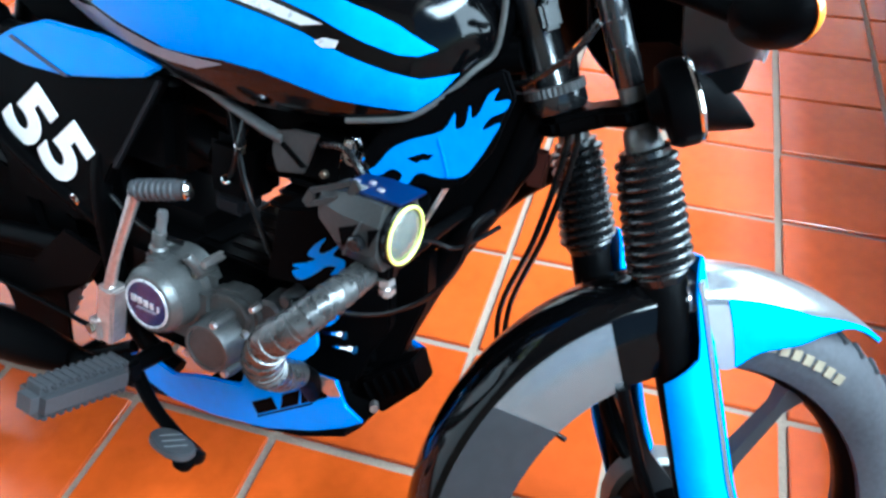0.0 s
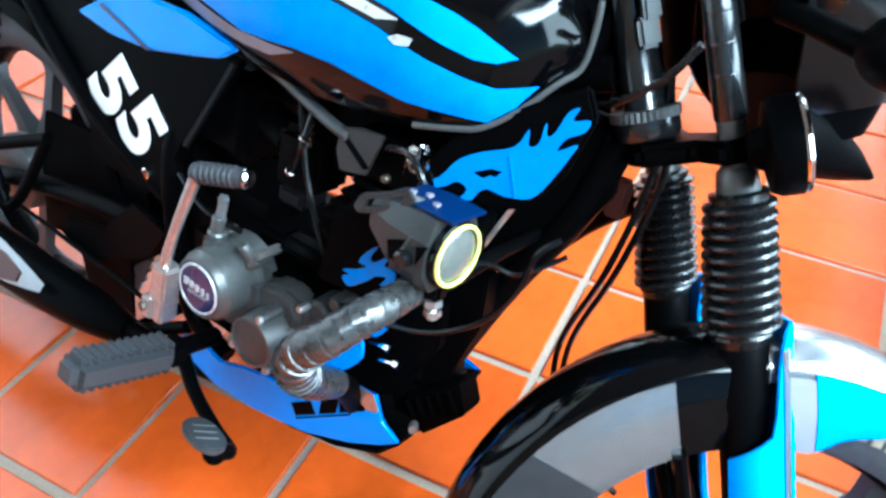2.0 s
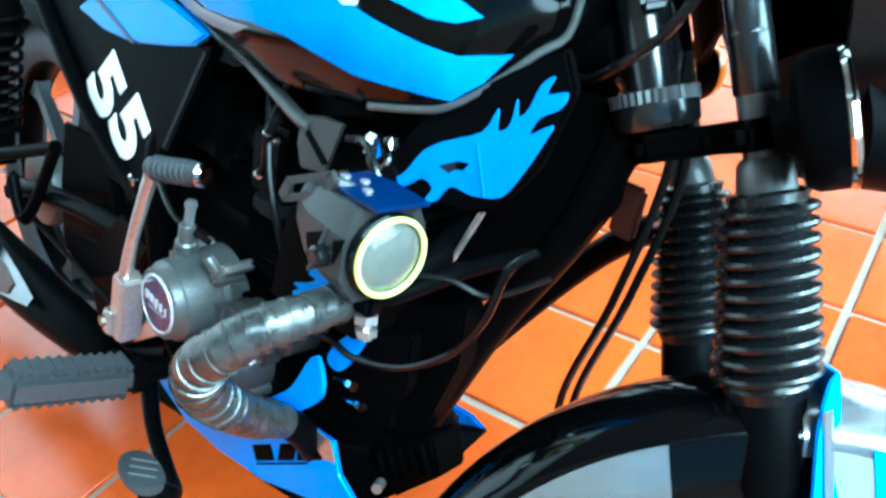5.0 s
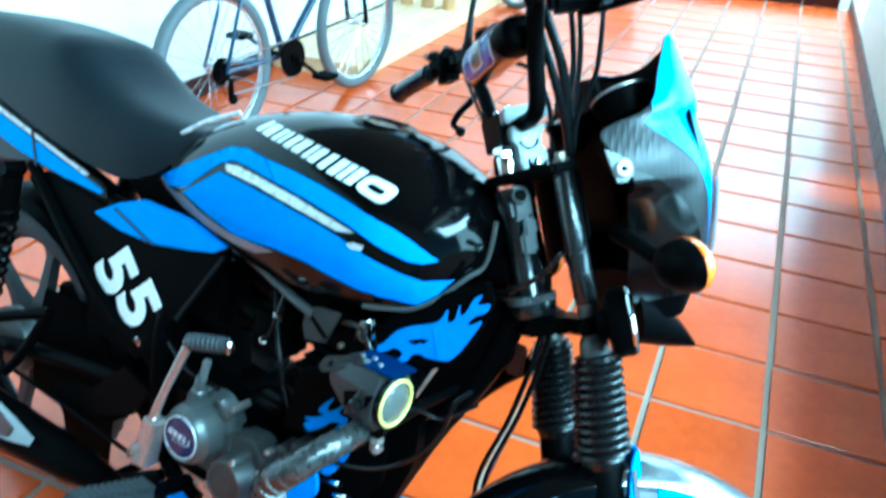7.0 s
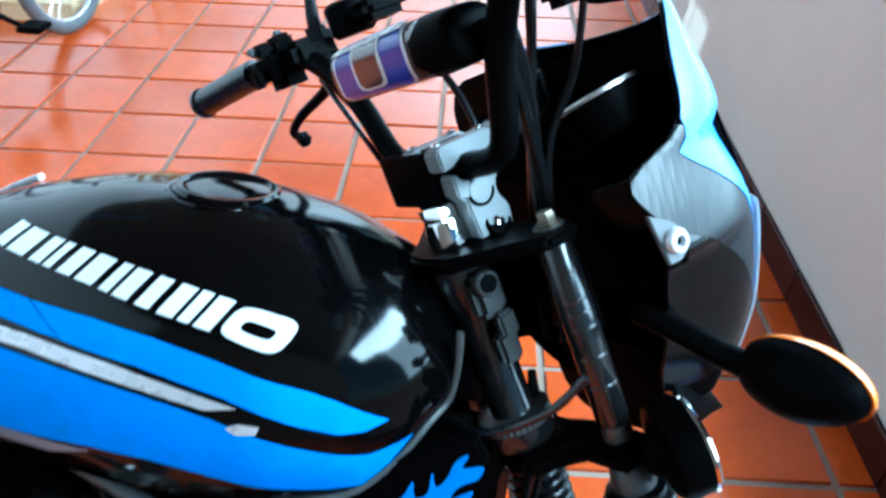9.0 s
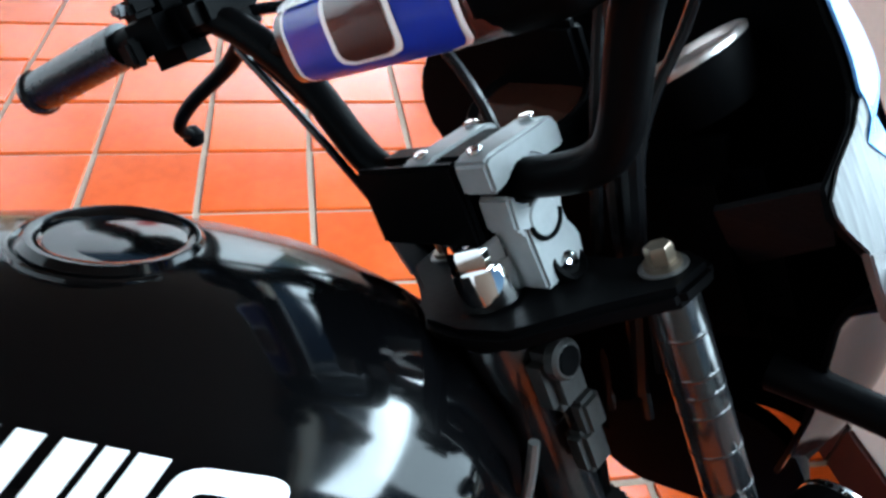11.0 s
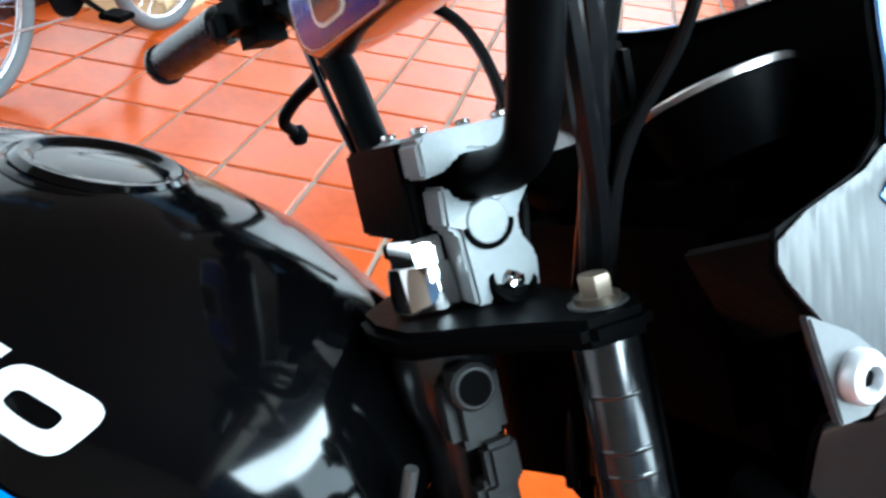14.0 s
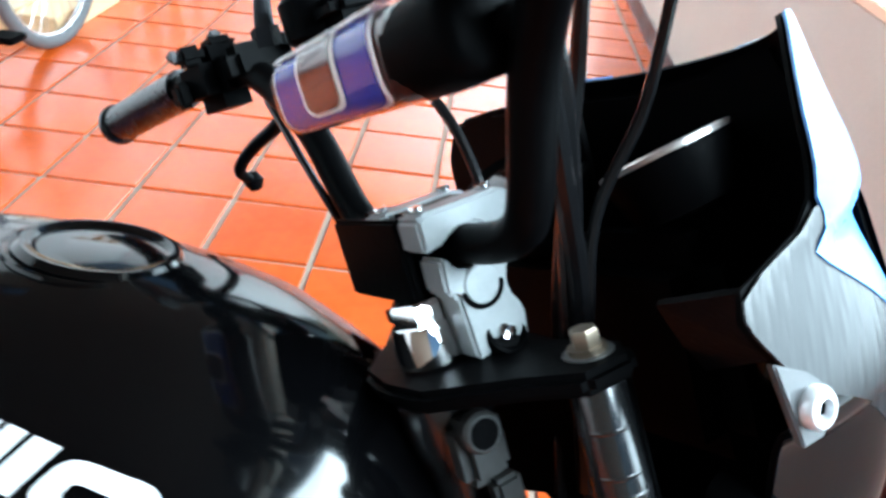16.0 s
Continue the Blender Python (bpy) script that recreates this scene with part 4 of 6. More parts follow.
gusset = slab("gusset_plate", [(0.797, 0.634), (0.830, 0.643), (0.862, 0.645), (0.847, 0.602), (0.842, 0.590), (0.803, 0.582), (0.794, 0.605)], 0.118, 0.004, LAMP_BODY, -1, label="dull grey gusset plate below the rail")
slab("gusset_groove", [(0.805, 0.621), (0.813, 0.624), (0.846, 0.601), (0.838, 0.597)], 0.119, 0.002, BLACK, -1, parent=gusset, bevel=0)
bpart("ignition_coil", box(0.842, -0.075, 0.605, 0.085, 0.05, 0.055, 0.006), BLACK, label="dark coil box behind the gusset")
rng = random.Random(11)
bm = bmesh.new()
bmesh.ops.create_icosphere(bm, subdivisions=3, radius=0.020)
for v in bm.verts:
    v.co *= 1 + rng.uniform(-0.22, 0.16)
bpart("spark_plug_foil", moved(bm, Matrix.Translation((0.885, -0.085, 0.615)) @ Matrix.Diagonal((1.0, 0.8, 1.15, 1))), SMOKED, label="crumpled bright foil", sharp=5)
for k, (a, b, c) in enumerate((((0.72, -0.10, 0.64), (0.76, -0.12, 0.55), (0.80, -0.115, 0.46)),
                                   ((0.53, -0.12, 0.47), (0.60, -0.135, 0.45), (0.66, -0.125, 0.44)))):
    bpart("hose", tube([a, b, c], 0.0040, 8, 6), CABLE)
bpart("spark_lead", tube([(0.905, -0.10, 0.60), (0.93, -0.13, 0.615), (0.90, -0.125, 0.64), (0.86, -0.11, 0.63)], 0.004, 8, 6), RUBBER)
bpart("hose_clip", join(ring(0.010, 0.003, 16, 6, Matrix.Translation((0.905, -0.112, 0.628)) @ pose(0, 0, 0, 60, 20, 0)), box(0.905, -0.12, 0.64, 0.016, 0.012, 0.022, 0.003)), CHROME)

for x, y, z in ((0.872, -0.121, 0.600), (0.735, -0.10, 0.585)):
    bpart("fixing_screw", ycyl(x, y - 0.004, y + 0.004, z, [(0.0035, 0), (0.0048, 0.2), (0.0048, 1)], 8), BRASS)
bpart("fuel_pipe", tube([(0.74, -0.09, 0.65), (0.745, -0.115, 0.60), (0.725, -0.105, 0.555), (0.70, -0.09, 0.53)], 0.0045, 8, 6), CABLE, label="thin grey-black fuel pipe")
parts("pipe_clip", [ring(0.0055, 0.0014, 14, 6, axis_to((0.745, -0.115, 0.60), (0.74, -0.112, 0.59))), ring(0.0055, 0.0014, 14, 6, axis_to((0.71, -0.097, 0.54), (0.70, -0.09, 0.53)))], CHROME, carb)

# fog lamp under the tank's nose
n = Vector((0.99, -0.11, 0.03)).normalized()
c = Vector((1.022, -0.198, 0.600))
FOG = axis_to(c - n * 0.055, c)
rise = (Vector((0, 0, 1)) - n * n.z).normalized()
aside = rise.cross(n)
LAMP = Matrix(((aside.x, rise.x, n.x, c.x), (aside.y, rise.y, n.y, c.y), (aside.z, rise.z, n.z, c.z), (0, 0, 0, 1)))      # across, up, ahead


def lamp_ring(d, w, h, up=0.0):
    return [LAMP @ Vector((x * w, y * h + up, d)) for x, y in ((-1, -0.42), (-1, 0.46), (-0.74, 1), (0.74, 1), (1, 0.46), (1, -0.42), (0.6, -1), (-0.6, -1))]


fog = bpart("fog_lamp", loft([lamp_ring(-0.098, 0.020, 0.016, 0.010), lamp_ring(-0.092, 0.026, 0.022, 0.008), lamp_ring(-0.060, 0.037, 0.036, 0.002), lamp_ring(-0.022, 0.0385, 0.0385), lamp_ring(-0.010, 0.037, 0.037)]),
            LAMP_BODY, label="angular grey fog lamp with a blue top plate", sharp=20)
bpart("bezel", lathe([(0.032, 0.040), (0.0338, 0.044), (0.0338, 0.052), (0.029, 0.0545), (0.0255, 0.046)], 32, FOG), GLOSS_BLACK, fog, "gloss black bezel")
bpart("rim", ring(0.0302, 0.0022, 44, 10, FOG @ Matrix.Translation((0, 0, 0.055))), YELLOW, fog, "yellow ring")
bpart("reflector", lathe([(0.004, 0.020), (0.012, 0.026), (0.020, 0.036), (0.027, 0.050), (0.0275, 0.050), (0.0205, 0.034), (0.012, 0.023), (0.004, 0.017)], 28, FOG), REFLECTOR, fog, "bright reflector")
bpart("bulb", lathe([(0.008, 0.018), (0.011, 0.030), (0.009, 0.042), (0.0, 0.046)], 16, FOG), WHITE, fog, "pale lamp bulb")
fog_glass = bpart("lens", outward(lathe([(0.028, 0.0525), (0.022, 0.0565), (0.012, 0.059), (0.0, 0.0595), (0.0, 0.0575), (0.012, 0.057), (0.022, 0.0545), (0.028, 0.0510)], 28, FOG)), FROSTED, fog, "frosted pale glass")
fog_glass.visible_shadow = False
TOP = LAMP @ Matrix(((1, 0, 0, 0), (0, 0, 1, 0.0375), (0, 1, 0, 0), (0, 0, 0, 1)))      # outline (across, ahead), thickness upwards
visor = bpart("lamp_visor", prism([(-0.014, -0.070), (0.022, -0.070), (0.029, -0.040), (0.027, 0.004), (-0.022, 0.004), (-0.024, -0.040)], 0.001, 0.0045, TOP, 0.001), DKBLUE, fog, "dark blue top plate")
for x, d in ((-0.004, -0.062), (0.004, -0.048), (-0.006, -0.030)):
    bpart("visor_screw", moved(lathe([(0.0042, 0.004), (0.0042, 0.0058), (0.0030, 0.0066), (0.0, 0.0066)], 14), TOP @ Matrix.Translation((x, d, 0))), STEEL, visor)
SIDE = LAMP @ Matrix(((0, 0, -1, 0), (0, 1, 0, 0), (1, 0, 0, 0), (0, 0, 0, 1)))      # outline (ahead, up), thickness outwards to the right
for poly in ([(-0.056, 0.004), (-0.028, 0.016), (-0.050, -0.016)], [(-0.020, 0.012), (-0.006, 0.018), (-0.018, -0.006)]):
    bpart("vent", prism(poly, 0.0375, 0.0395, SIDE, 0.0005), BLACK, fog, "dark three-cornered vent")
bpart("side_rib", prism([(-0.030, 0.018), (-0.027, 0.019), (-0.046, -0.024), (-0.050, -0.024)], 0.036, 0.0410, SIDE, 0.0008), DULL, fog)
bpart("adjuster_knob", moved(lathe([(0.0075, 0), (0.0085, 0.002), (0.0085, 0.011), (0.006, 0.013), (0.0, 0.013)], 16), SIDE @ Matrix.Translation((-0.030, -0.004, 0.036))), RUBBER, fog, "small black knob")
flange = [(0.917, 0.628), (0.971, 0.653), (0.976, 0.645), (0.969, 0.630), (0.916, 0.606), (0.910, 0.612)]
bars = [slab_bm(flange[:2] + [(0.966, 0.644), (0.923, 0.624)], 0.220, 0.004), slab_bm([(0.969, 0.630), (0.916, 0.606), (0.922, 0.616), (0.964, 0.635)], 0.220, 0.004),
        slab_bm([(0.971, 0.653), (0.978, 0.645), (0.969, 0.630), (0.962, 0.635), (0.964, 0.643)], 0.220, 0.004), slab_bm([(0.917, 0.628), (0.909, 0.612), (0.916, 0.606), (0.924, 0.616), (0.925, 0.624)], 0.220, 0.004)]
bpart("slotted_flange", join(*bars), LAMP_BODY, fog, "grey slotted mounting flange")
bpart("flange_arm", tube([(0.968, -0.214, 0.642), (0.975, -0.20, 0.636), (0.985, -0.19, 0.630)], 0.005, 8, 4), DULL, fog)
bpart("fog_bracket", join(tube([(1.000, -0.198, 0.556), (1.004, -0.17, 0.552), (1.010, -0.10, 0.560), (1.015, -0.01, 0.560)], 0.0080, 12, 4), box(1.000, -0.198, 0.556, 0.030, 0.018, 0.022, 0.004)), SATIN, fog, "dull black bracket bar")
bpart("fog_bolt", join(rod((1.000, -0.196, 0.556), (1.008, -0.198, 0.522), 0.005, 8), lathe([(0.010, 0), (0.010, 0.007)], 6, axis_to((1.004, -0.197, 0.543), (1.008, -0.198, 0.522))), lathe([(0.009, 0), (0.009, 0.006)], 6, axis_to((1.007, -0.198, 0.532), (1.009, -0.198, 0.52)))), STEEL, fog, "bright mounting bolt")
bpart("lamp_cable", tube([c - n * 0.02 + Vector((0, 0.03, -0.03)), (1.015, -0.12, 0.560), (1.04, -0.09, 0.548), (1.075, -0.06, 0.575)], 0.003, 6, 6), CABLE, fog)
bpart("cable", tube([(0.84, -0.13, 0.420), (0.86, -0.105, 0.413), (0.898, -0.10, 0.409), (0.961, -0.10, 0.433), (1.016, -0.10, 0.479), (1.046, -0.10, 0.532), (1.058, -0.10, 0.583), (1.075, -0.09, 0.605)], 0.0040, 8, 6), CABLE, label="thin black cable in a slack loop")
bpart("strut", rod((1.018, -0.090, 0.626), (0.990, -0.088, 0.560), 0.003, 8), STEEL)
bpart("brown_box", box(1.080, 0.03, 0.622, 0.026, 0.012, 0.050, 0.004), BROWN, label="reddish brown connector cover")

# rear half: swing arm, shocks, wheel, mudguard, stand
ZR = 0.2516
AX = Vector((0.0, 0, ZR))
WHEEL = Matrix(((1, 0, 0, 0), (0, 0, 1, 0), (0, 1, 0, 0), (0, 0, 0, 1)))      # turns z of a lathe into y


def wheel(name, m, fix, big, half, spokes, spoke_w, turn=0.35):
    rim_r, spokes_made = big - half * 1.55, []
    body = [ring(rim_r - 0.006, 0.016, 48, 10, m @ WHEEL, 1.5), lathe([(0.018, -0.045), (0.055, -0.042), (0.062, -0.020), (0.062, 0.020), (0.055, 0.042), (0.018, 0.045)], 28, m @ WHEEL)]
    for k in range(spokes):
        a = 2 * math.pi * k / spokes + turn
        d, e = Vector((math.cos(a), math.sin(a), 0)), Vector((-math.sin(a), math.cos(a), 0))
        rings = [[d * r + e * (w * sx) + Vector((0, 0, t * sy)) for sx, sy in ((-1, -1), (1, -1), (1, 1), (-1, 1))] for r, w, t in ((0.05, 0.022, 0.020), (0.11, spoke_w, 0.012), (rim_r - 0.045, spoke_w * 0.85, 0.010), (rim_r - 0.012, spoke_w * 1.9, 0.015))]
        spokes_made.append(moved(loft(rings), m @ WHEEL))
    w = fix(name, body[0], SATIN, None, "dark grey cast spoked wheel")
    fix("hub", body[1], SATIN, w)
    for b in spokes_made:
        fix("spoke", b, SPOKE_DARK, w)
    mid, tall = big - half, half
    prof = []
    for j in range(14):
        b = -2.35 + 4.7 * j / 13
        prof.append((mid + half * math.cos(b) * (1.0 if abs(b) < 1.3 else 1.15), half * 0.98 * math.sin(b)))
    tb = loft([[(r * math.cos(a), r * math.sin(a), h) for a in (2 * math.pi * k / 56 for k in range(56))] for r, h in prof + [prof[0]]], cap=False)
    bmesh.ops.remove_doubles(tb, verts=tb.verts[:], dist=1e-6)
    tyre = fix("tyre", moved(tb, m @ WHEEL), TYRE, w, "black road tyre")
    blocks = []
    for k in range(64):
        a = 2 * math.pi * k / 64
        for s in (-1, 1):
            blocks.append(box(0, 0, 0, 0.020, 0.007, 0.006, 0.001, m @ WHEEL @ pose(0, 0, 0, 0, 0, math.degrees(a)) @ Matrix.Translation((mid + half * 0.90, 0, s * half * 0.42)) @ pose(0, 0, 0, 0, -s * 25, 0) @ pose(0, 0, 0, 0, 90, 0) @ pose(0, 0, 0, 0, 0, s * 35)))
    fix("tread", join(*blocks), TYRE, tyre)
    return w, tyre


rear_wheel, rear_tyre = wheel("rear_wheel", Matrix.Translation(AX), bpart, 0.30, 0.042, 6, 0.013)
bpart("brake_drum", ycyl(0, -0.075, -0.04, ZR, [(0.03, 0), (0.068, 0.15), (0.072, 0.4), (0.072, 1)]), ALU, rear_wheel, "grey brake drum")
for s in (-1, 1):
    bpart("swing_arm", join(tube([(0.46, s * 0.085, 0.335), (0.25, s * 0.095, 0.315), (-0.03, s * 0.10, ZR)], [0.020, 0.018, 0.016], 10, 4), box(-0.005, s * 0.10, ZR, 0.08, 0.012, 0.05, 0.006), rod((0, s * 0.09, ZR), (0, s * 0.125, ZR), 0.013, 6)), SATIN)
    top, low = Vector((0.088, s * 0.135, 0.655)), Vector((-0.005, s * 0.125, 0.315))
    shock = bpart("shock_absorber", join(rod(low, top, 0.009, 12), rod(low + (top - low) * 0.02, low + (top - low) * 0.22, 0.020, 14), rod(top + (low - top) * 0.04, top + (low - top) * 0.30, 0.022, 14), rod(top + Vector((0, -0.02, 0)), top + Vector((0, 0.02, 0)), 0.014, 12), rod(low + Vector((0, -0.018, 0)), low + Vector((0, 0.018, 0)), 0.014, 12)), SATIN, label="black rear shock absorber")
    coil = []
    ax = axis_to(low, top)
    for k in range(97):
        a = 2 * math.pi * k / 10
        coil.append(ax @ Vector((0.026 * math.cos(a), 0.026 * math.sin(a), 0.05 + 0.24 * k / 96)))
    bpart("spring", tube(coil, 0.0048, 6, 1), SATIN, shock, "black coil spring")
bpart("chain_case", join(prism([(-0.06, -0.045), (0.0, -0.06), (0.40, -0.035), (0.46, 0.0), (0.40, 0.035), (0.0, 0.06), (-0.06, 0.045)], -0.018, 0.018, Matrix.Translation((0.02, 0.085, 0.305)) @ pose(0, 0, 0, 90, -4, 0), 0.006)), BLACK)
bpart("brake_rod", tube([(-0.03, -0.115, 0.24), (0.2, -0.125, 0.245), (0.48, -0.13, 0.235)], 0.004, 8, 3), SATIN)
bpart("pillion_peg", join(tube([(0.20, -0.115, 0.40), (0.05, -0.15, 0.34), (0.02, -0.20, 0.325)], 0.011, 10, 4), tube([(0.20, -0.115, 0.40), (0.10, -0.13, 0.24), (0.05, -0.13, 0.30)], 0.010, 10, 4), moved(box(0, 0, 0.05, 0.032, 0.030, 0.10, 0.008), axis_to((0.02, -0.20, 0.325), (0.0, -0.31, 0.325)))), SATIN, label="folded pillion peg on a black bracket")
for s in (-1, 1):
    slab("peg_plate", [(0.50, 0.36), (0.46, 0.30), (0.30, 0.22), (0.22, 0.24), (0.24, 0.28), (0.34, 0.30), (0.42, 0.38)], 0.116, 0.008, SATIN, s)
# added plate that blackens the gaps between swing arm, peg plate and tyre
slab("rear_guard", [(0.106, 0.410), (0.230, 0.420), (0.385, 0.363), (0.406, 0.261), (0.341, 0.212), (0.344, 0.080), (0.225, 0.060), (0.193, 0.161), (0.170, 0.189), (0.084, 0.175), (0.084, 0.300)], 0.064, 0.006, BLACK, -1, label="added black plate filling the dark mass beside the rear tyre")
fend = []
for k in range(17):
    a = radians(15 + 150 * k / 16)
    r = 0.335
    fend.append([AX + Vector((r * math.cos(a) * 1.0, y, r * math.sin(a) - dz)) for y, dz in ((-0.075, 0.035), (-0.068, 0.008), (-0.035, 0), (0.035, 0), (0.068, 0.008), (0.075, 0.035))])
bm = loft(fend, closed=False)
bmesh.ops.solidify(bm, geom=bm.faces[:], thickness=0.004)
bpart("rear_mudguard", bm, BLACK)
bpart("tail_lamp", join(box(-0.43, 0, 0.80, 0.06, 0.16, 0.07, 0.015)), RED)
# the floor in this frame: z = 0.307 y + 0.0102 x - 0.0504
foot = Vector((0.742, 0.275, 0.307 * 0.275 + 0.0102 * 0.742 - 0.0504 + 0.012))
stand = bpart("side_stand", tube([(0.60, 0.10, 0.205), (0.64, 0.155, 0.17), foot + Vector((-0.01, -0.01, 0.012))], 0.010, 10, 4), SATIN, label="black side stand, down")
bpart("stand_foot", join(tube([foot + Vector((-0.03, 0.02, 0.004)), foot + Vector((-0.03, -0.025, -0.009)), foot + Vector((0.012, -0.028, -0.010)), foot + Vector((0.014, 0.018, 0.004)), foot + Vector((-0.03, 0.02, 0.004))], 0.004, 8, 1)), STEEL, stand, "bent bright foot")
bpart("centre_stand", join(tube([(0.53, -0.10, 0.205), (0.42, -0.12, 0.15), (0.30, -0.13, 0.125)], 0.011, 10, 4), tube([(0.53, 0.10, 0.205), (0.42, 0.12, 0.15), (0.30, 0.13, 0.135)], 0.011, 10, 4), rod((0.42, -0.12, 0.15), (0.42, 0.12, 0.15), 0.010, 10)), SATIN)

# ---- front end, in the steering frame: x ahead, y left, z up along the stem ----
ZA = -0.71                                              # wheel axle
FX, FY = 0.046, 0.085                                   # fork legs
UPRIGHT = Matrix(((1, 0, 0, 0), (0, 0, -1, 0), (0, 1, 0, 0), (0, 0, 0, 1)))      # outline (x, z), thickness along -y


LEAN = Vector((-0.060, -0.056, -0.019))
AXIS = Vector((0.1973, 0.9787, 0.0569))
WF = FRONT @ Matrix.Translation((-0.015, -0.056, -0.729)) @ Vector((0, 1, 0)).rotation_difference(AXIS).to_matrix().to_4x4() @ Matrix.Translation((-FX, 0, -ZA))


def lpart(name, bm, material, parent=None, label="", sharp=38):
    """A part of the lower fork, which runs out to the axle."""
    for v in bm.verts:
        v.co += LEAN * min(1.1, max(0.0, -0.27 - v.co.z) / 0.30)
    return fpart(name, bm, material, parent, label, sharp)


def wpart(name, bm, material, parent=None, label="", sharp=38):
    """A part of the front wheel or its mudguard."""
    return part(name, moved(bm, WF), material, parent or moto, label, sharp)


def mirror(poly):
    return poly + [(x, -y) for x, y in reversed(poly)]


yoke = fpart("top_yoke", join(prism([(-0.030, -0.035), (-0.035, 0.0), (-0.030, 0.035), (0.005, 0.075), (0.026, 0.106), (0.056, 0.109), (0.068, 0.09), (0.056, 0.05), (0.058, 0), (0.056, -0.05), (0.068, -0.09), (0.056, -0.109), (0.026, -0.106), (0.005, -0.075)], -0.028, -0.015, Matrix(), 0.004)), BLACK, label="black top yoke")
fpart("lamp_bracket", join(prism([(-0.088, -0.118), (-0.02, -0.132), (0.088, -0.162), (0.088, -0.030), (-0.088, -0.030)], -0.002, 0.002, Matrix.Translation((0.066, 0, 0)) @ Matrix(((0, 0, 1, 0), (1, 0, 0, 0), (0, 1, 0, 0), (0, 0, 0, 1))), 0.001)), BLACK, yoke, "black plate between the fork legs")
stem_nut = fpart("stem_nut", join(lathe([(0.0190, -0.013), (0.0190, -0.004), (0.0182, 0.006), (0.0172, 0.010)], 24), lathe([(0.0160, 0.009), (0.0160, 0.021), (0.0145, 0.0235), (0.0105, 0.0235), (0.0095, 0.016), (0.0, 0.016)], 6)), CHROME, yoke, "tall chrome stem nut")
fpart("nut_slot", box(-0.0142, 0.003, 0.0185, 0.004, 0.008, 0.008, 0.001), BLACK, stem_nut, "dark slot")
fpart("steering_stem", join(lathe([(0.026, -0.215), (0.026, -0.20), (0.021, -0.19), (0.021, -0.075), (0.027, -0.06), (0.027, -0.034)], 24), lathe([(0.031, -0.215), (0.034, -0.210), (0.034, -0.195), (0.030, -0.19)], 30)), SLEEVE, label="dull dark steering head")
fpart("bearing_ring", loft([[((0.034 + 0.0016 * (k % 2)) * math.cos(math.pi * k / 36), (0.034 + 0.0016 * (k % 2)) * math.sin(math.pi * k / 36), z) for k in range(72)] for z in (-0.195, -0.185)]), DULL)
lock = fpart("steering_lock", join(box(-0.002, -0.030, -0.060, 0.030, 0.022, 0.040, 0.006), rod((-0.004, -0.036, -0.047), (-0.004, -0.046, -0.047), 0.012, 16, cham=0.002)), LAMP_BODY, label="worn grey lock housing")
fpart("lock_bracket", box(0.004, -0.038, -0.090, 0.018, 0.012, 0.024, 0.003), LAMP_BODY, lock)
fpart("lock_stop", box(0.0, -0.033, -0.112, 0.022, 0.016, 0.03, 0.004), LAMP_BODY, lock)
fpart("lock_hole", rod((-0.004, -0.0445, -0.047), (-0.004, -0.0470, -0.047), 0.0085, 18), BLACK, lock)
fpart("bottom_yoke", join(prism([(-0.024, -0.029), (-0.028, 0), (-0.024, 0.029), (0.018, 0.06), (0.023, 0.110), (0.067, 0.110), (0.066, 0.06), (0.046, 0.0), (0.066, -0.06), (0.067, -0.110), (0.023, -0.110), (0.018, -0.06)], -0.240, -0.218, Matrix(), 0.006)), SATIN, label="black bottom yoke")

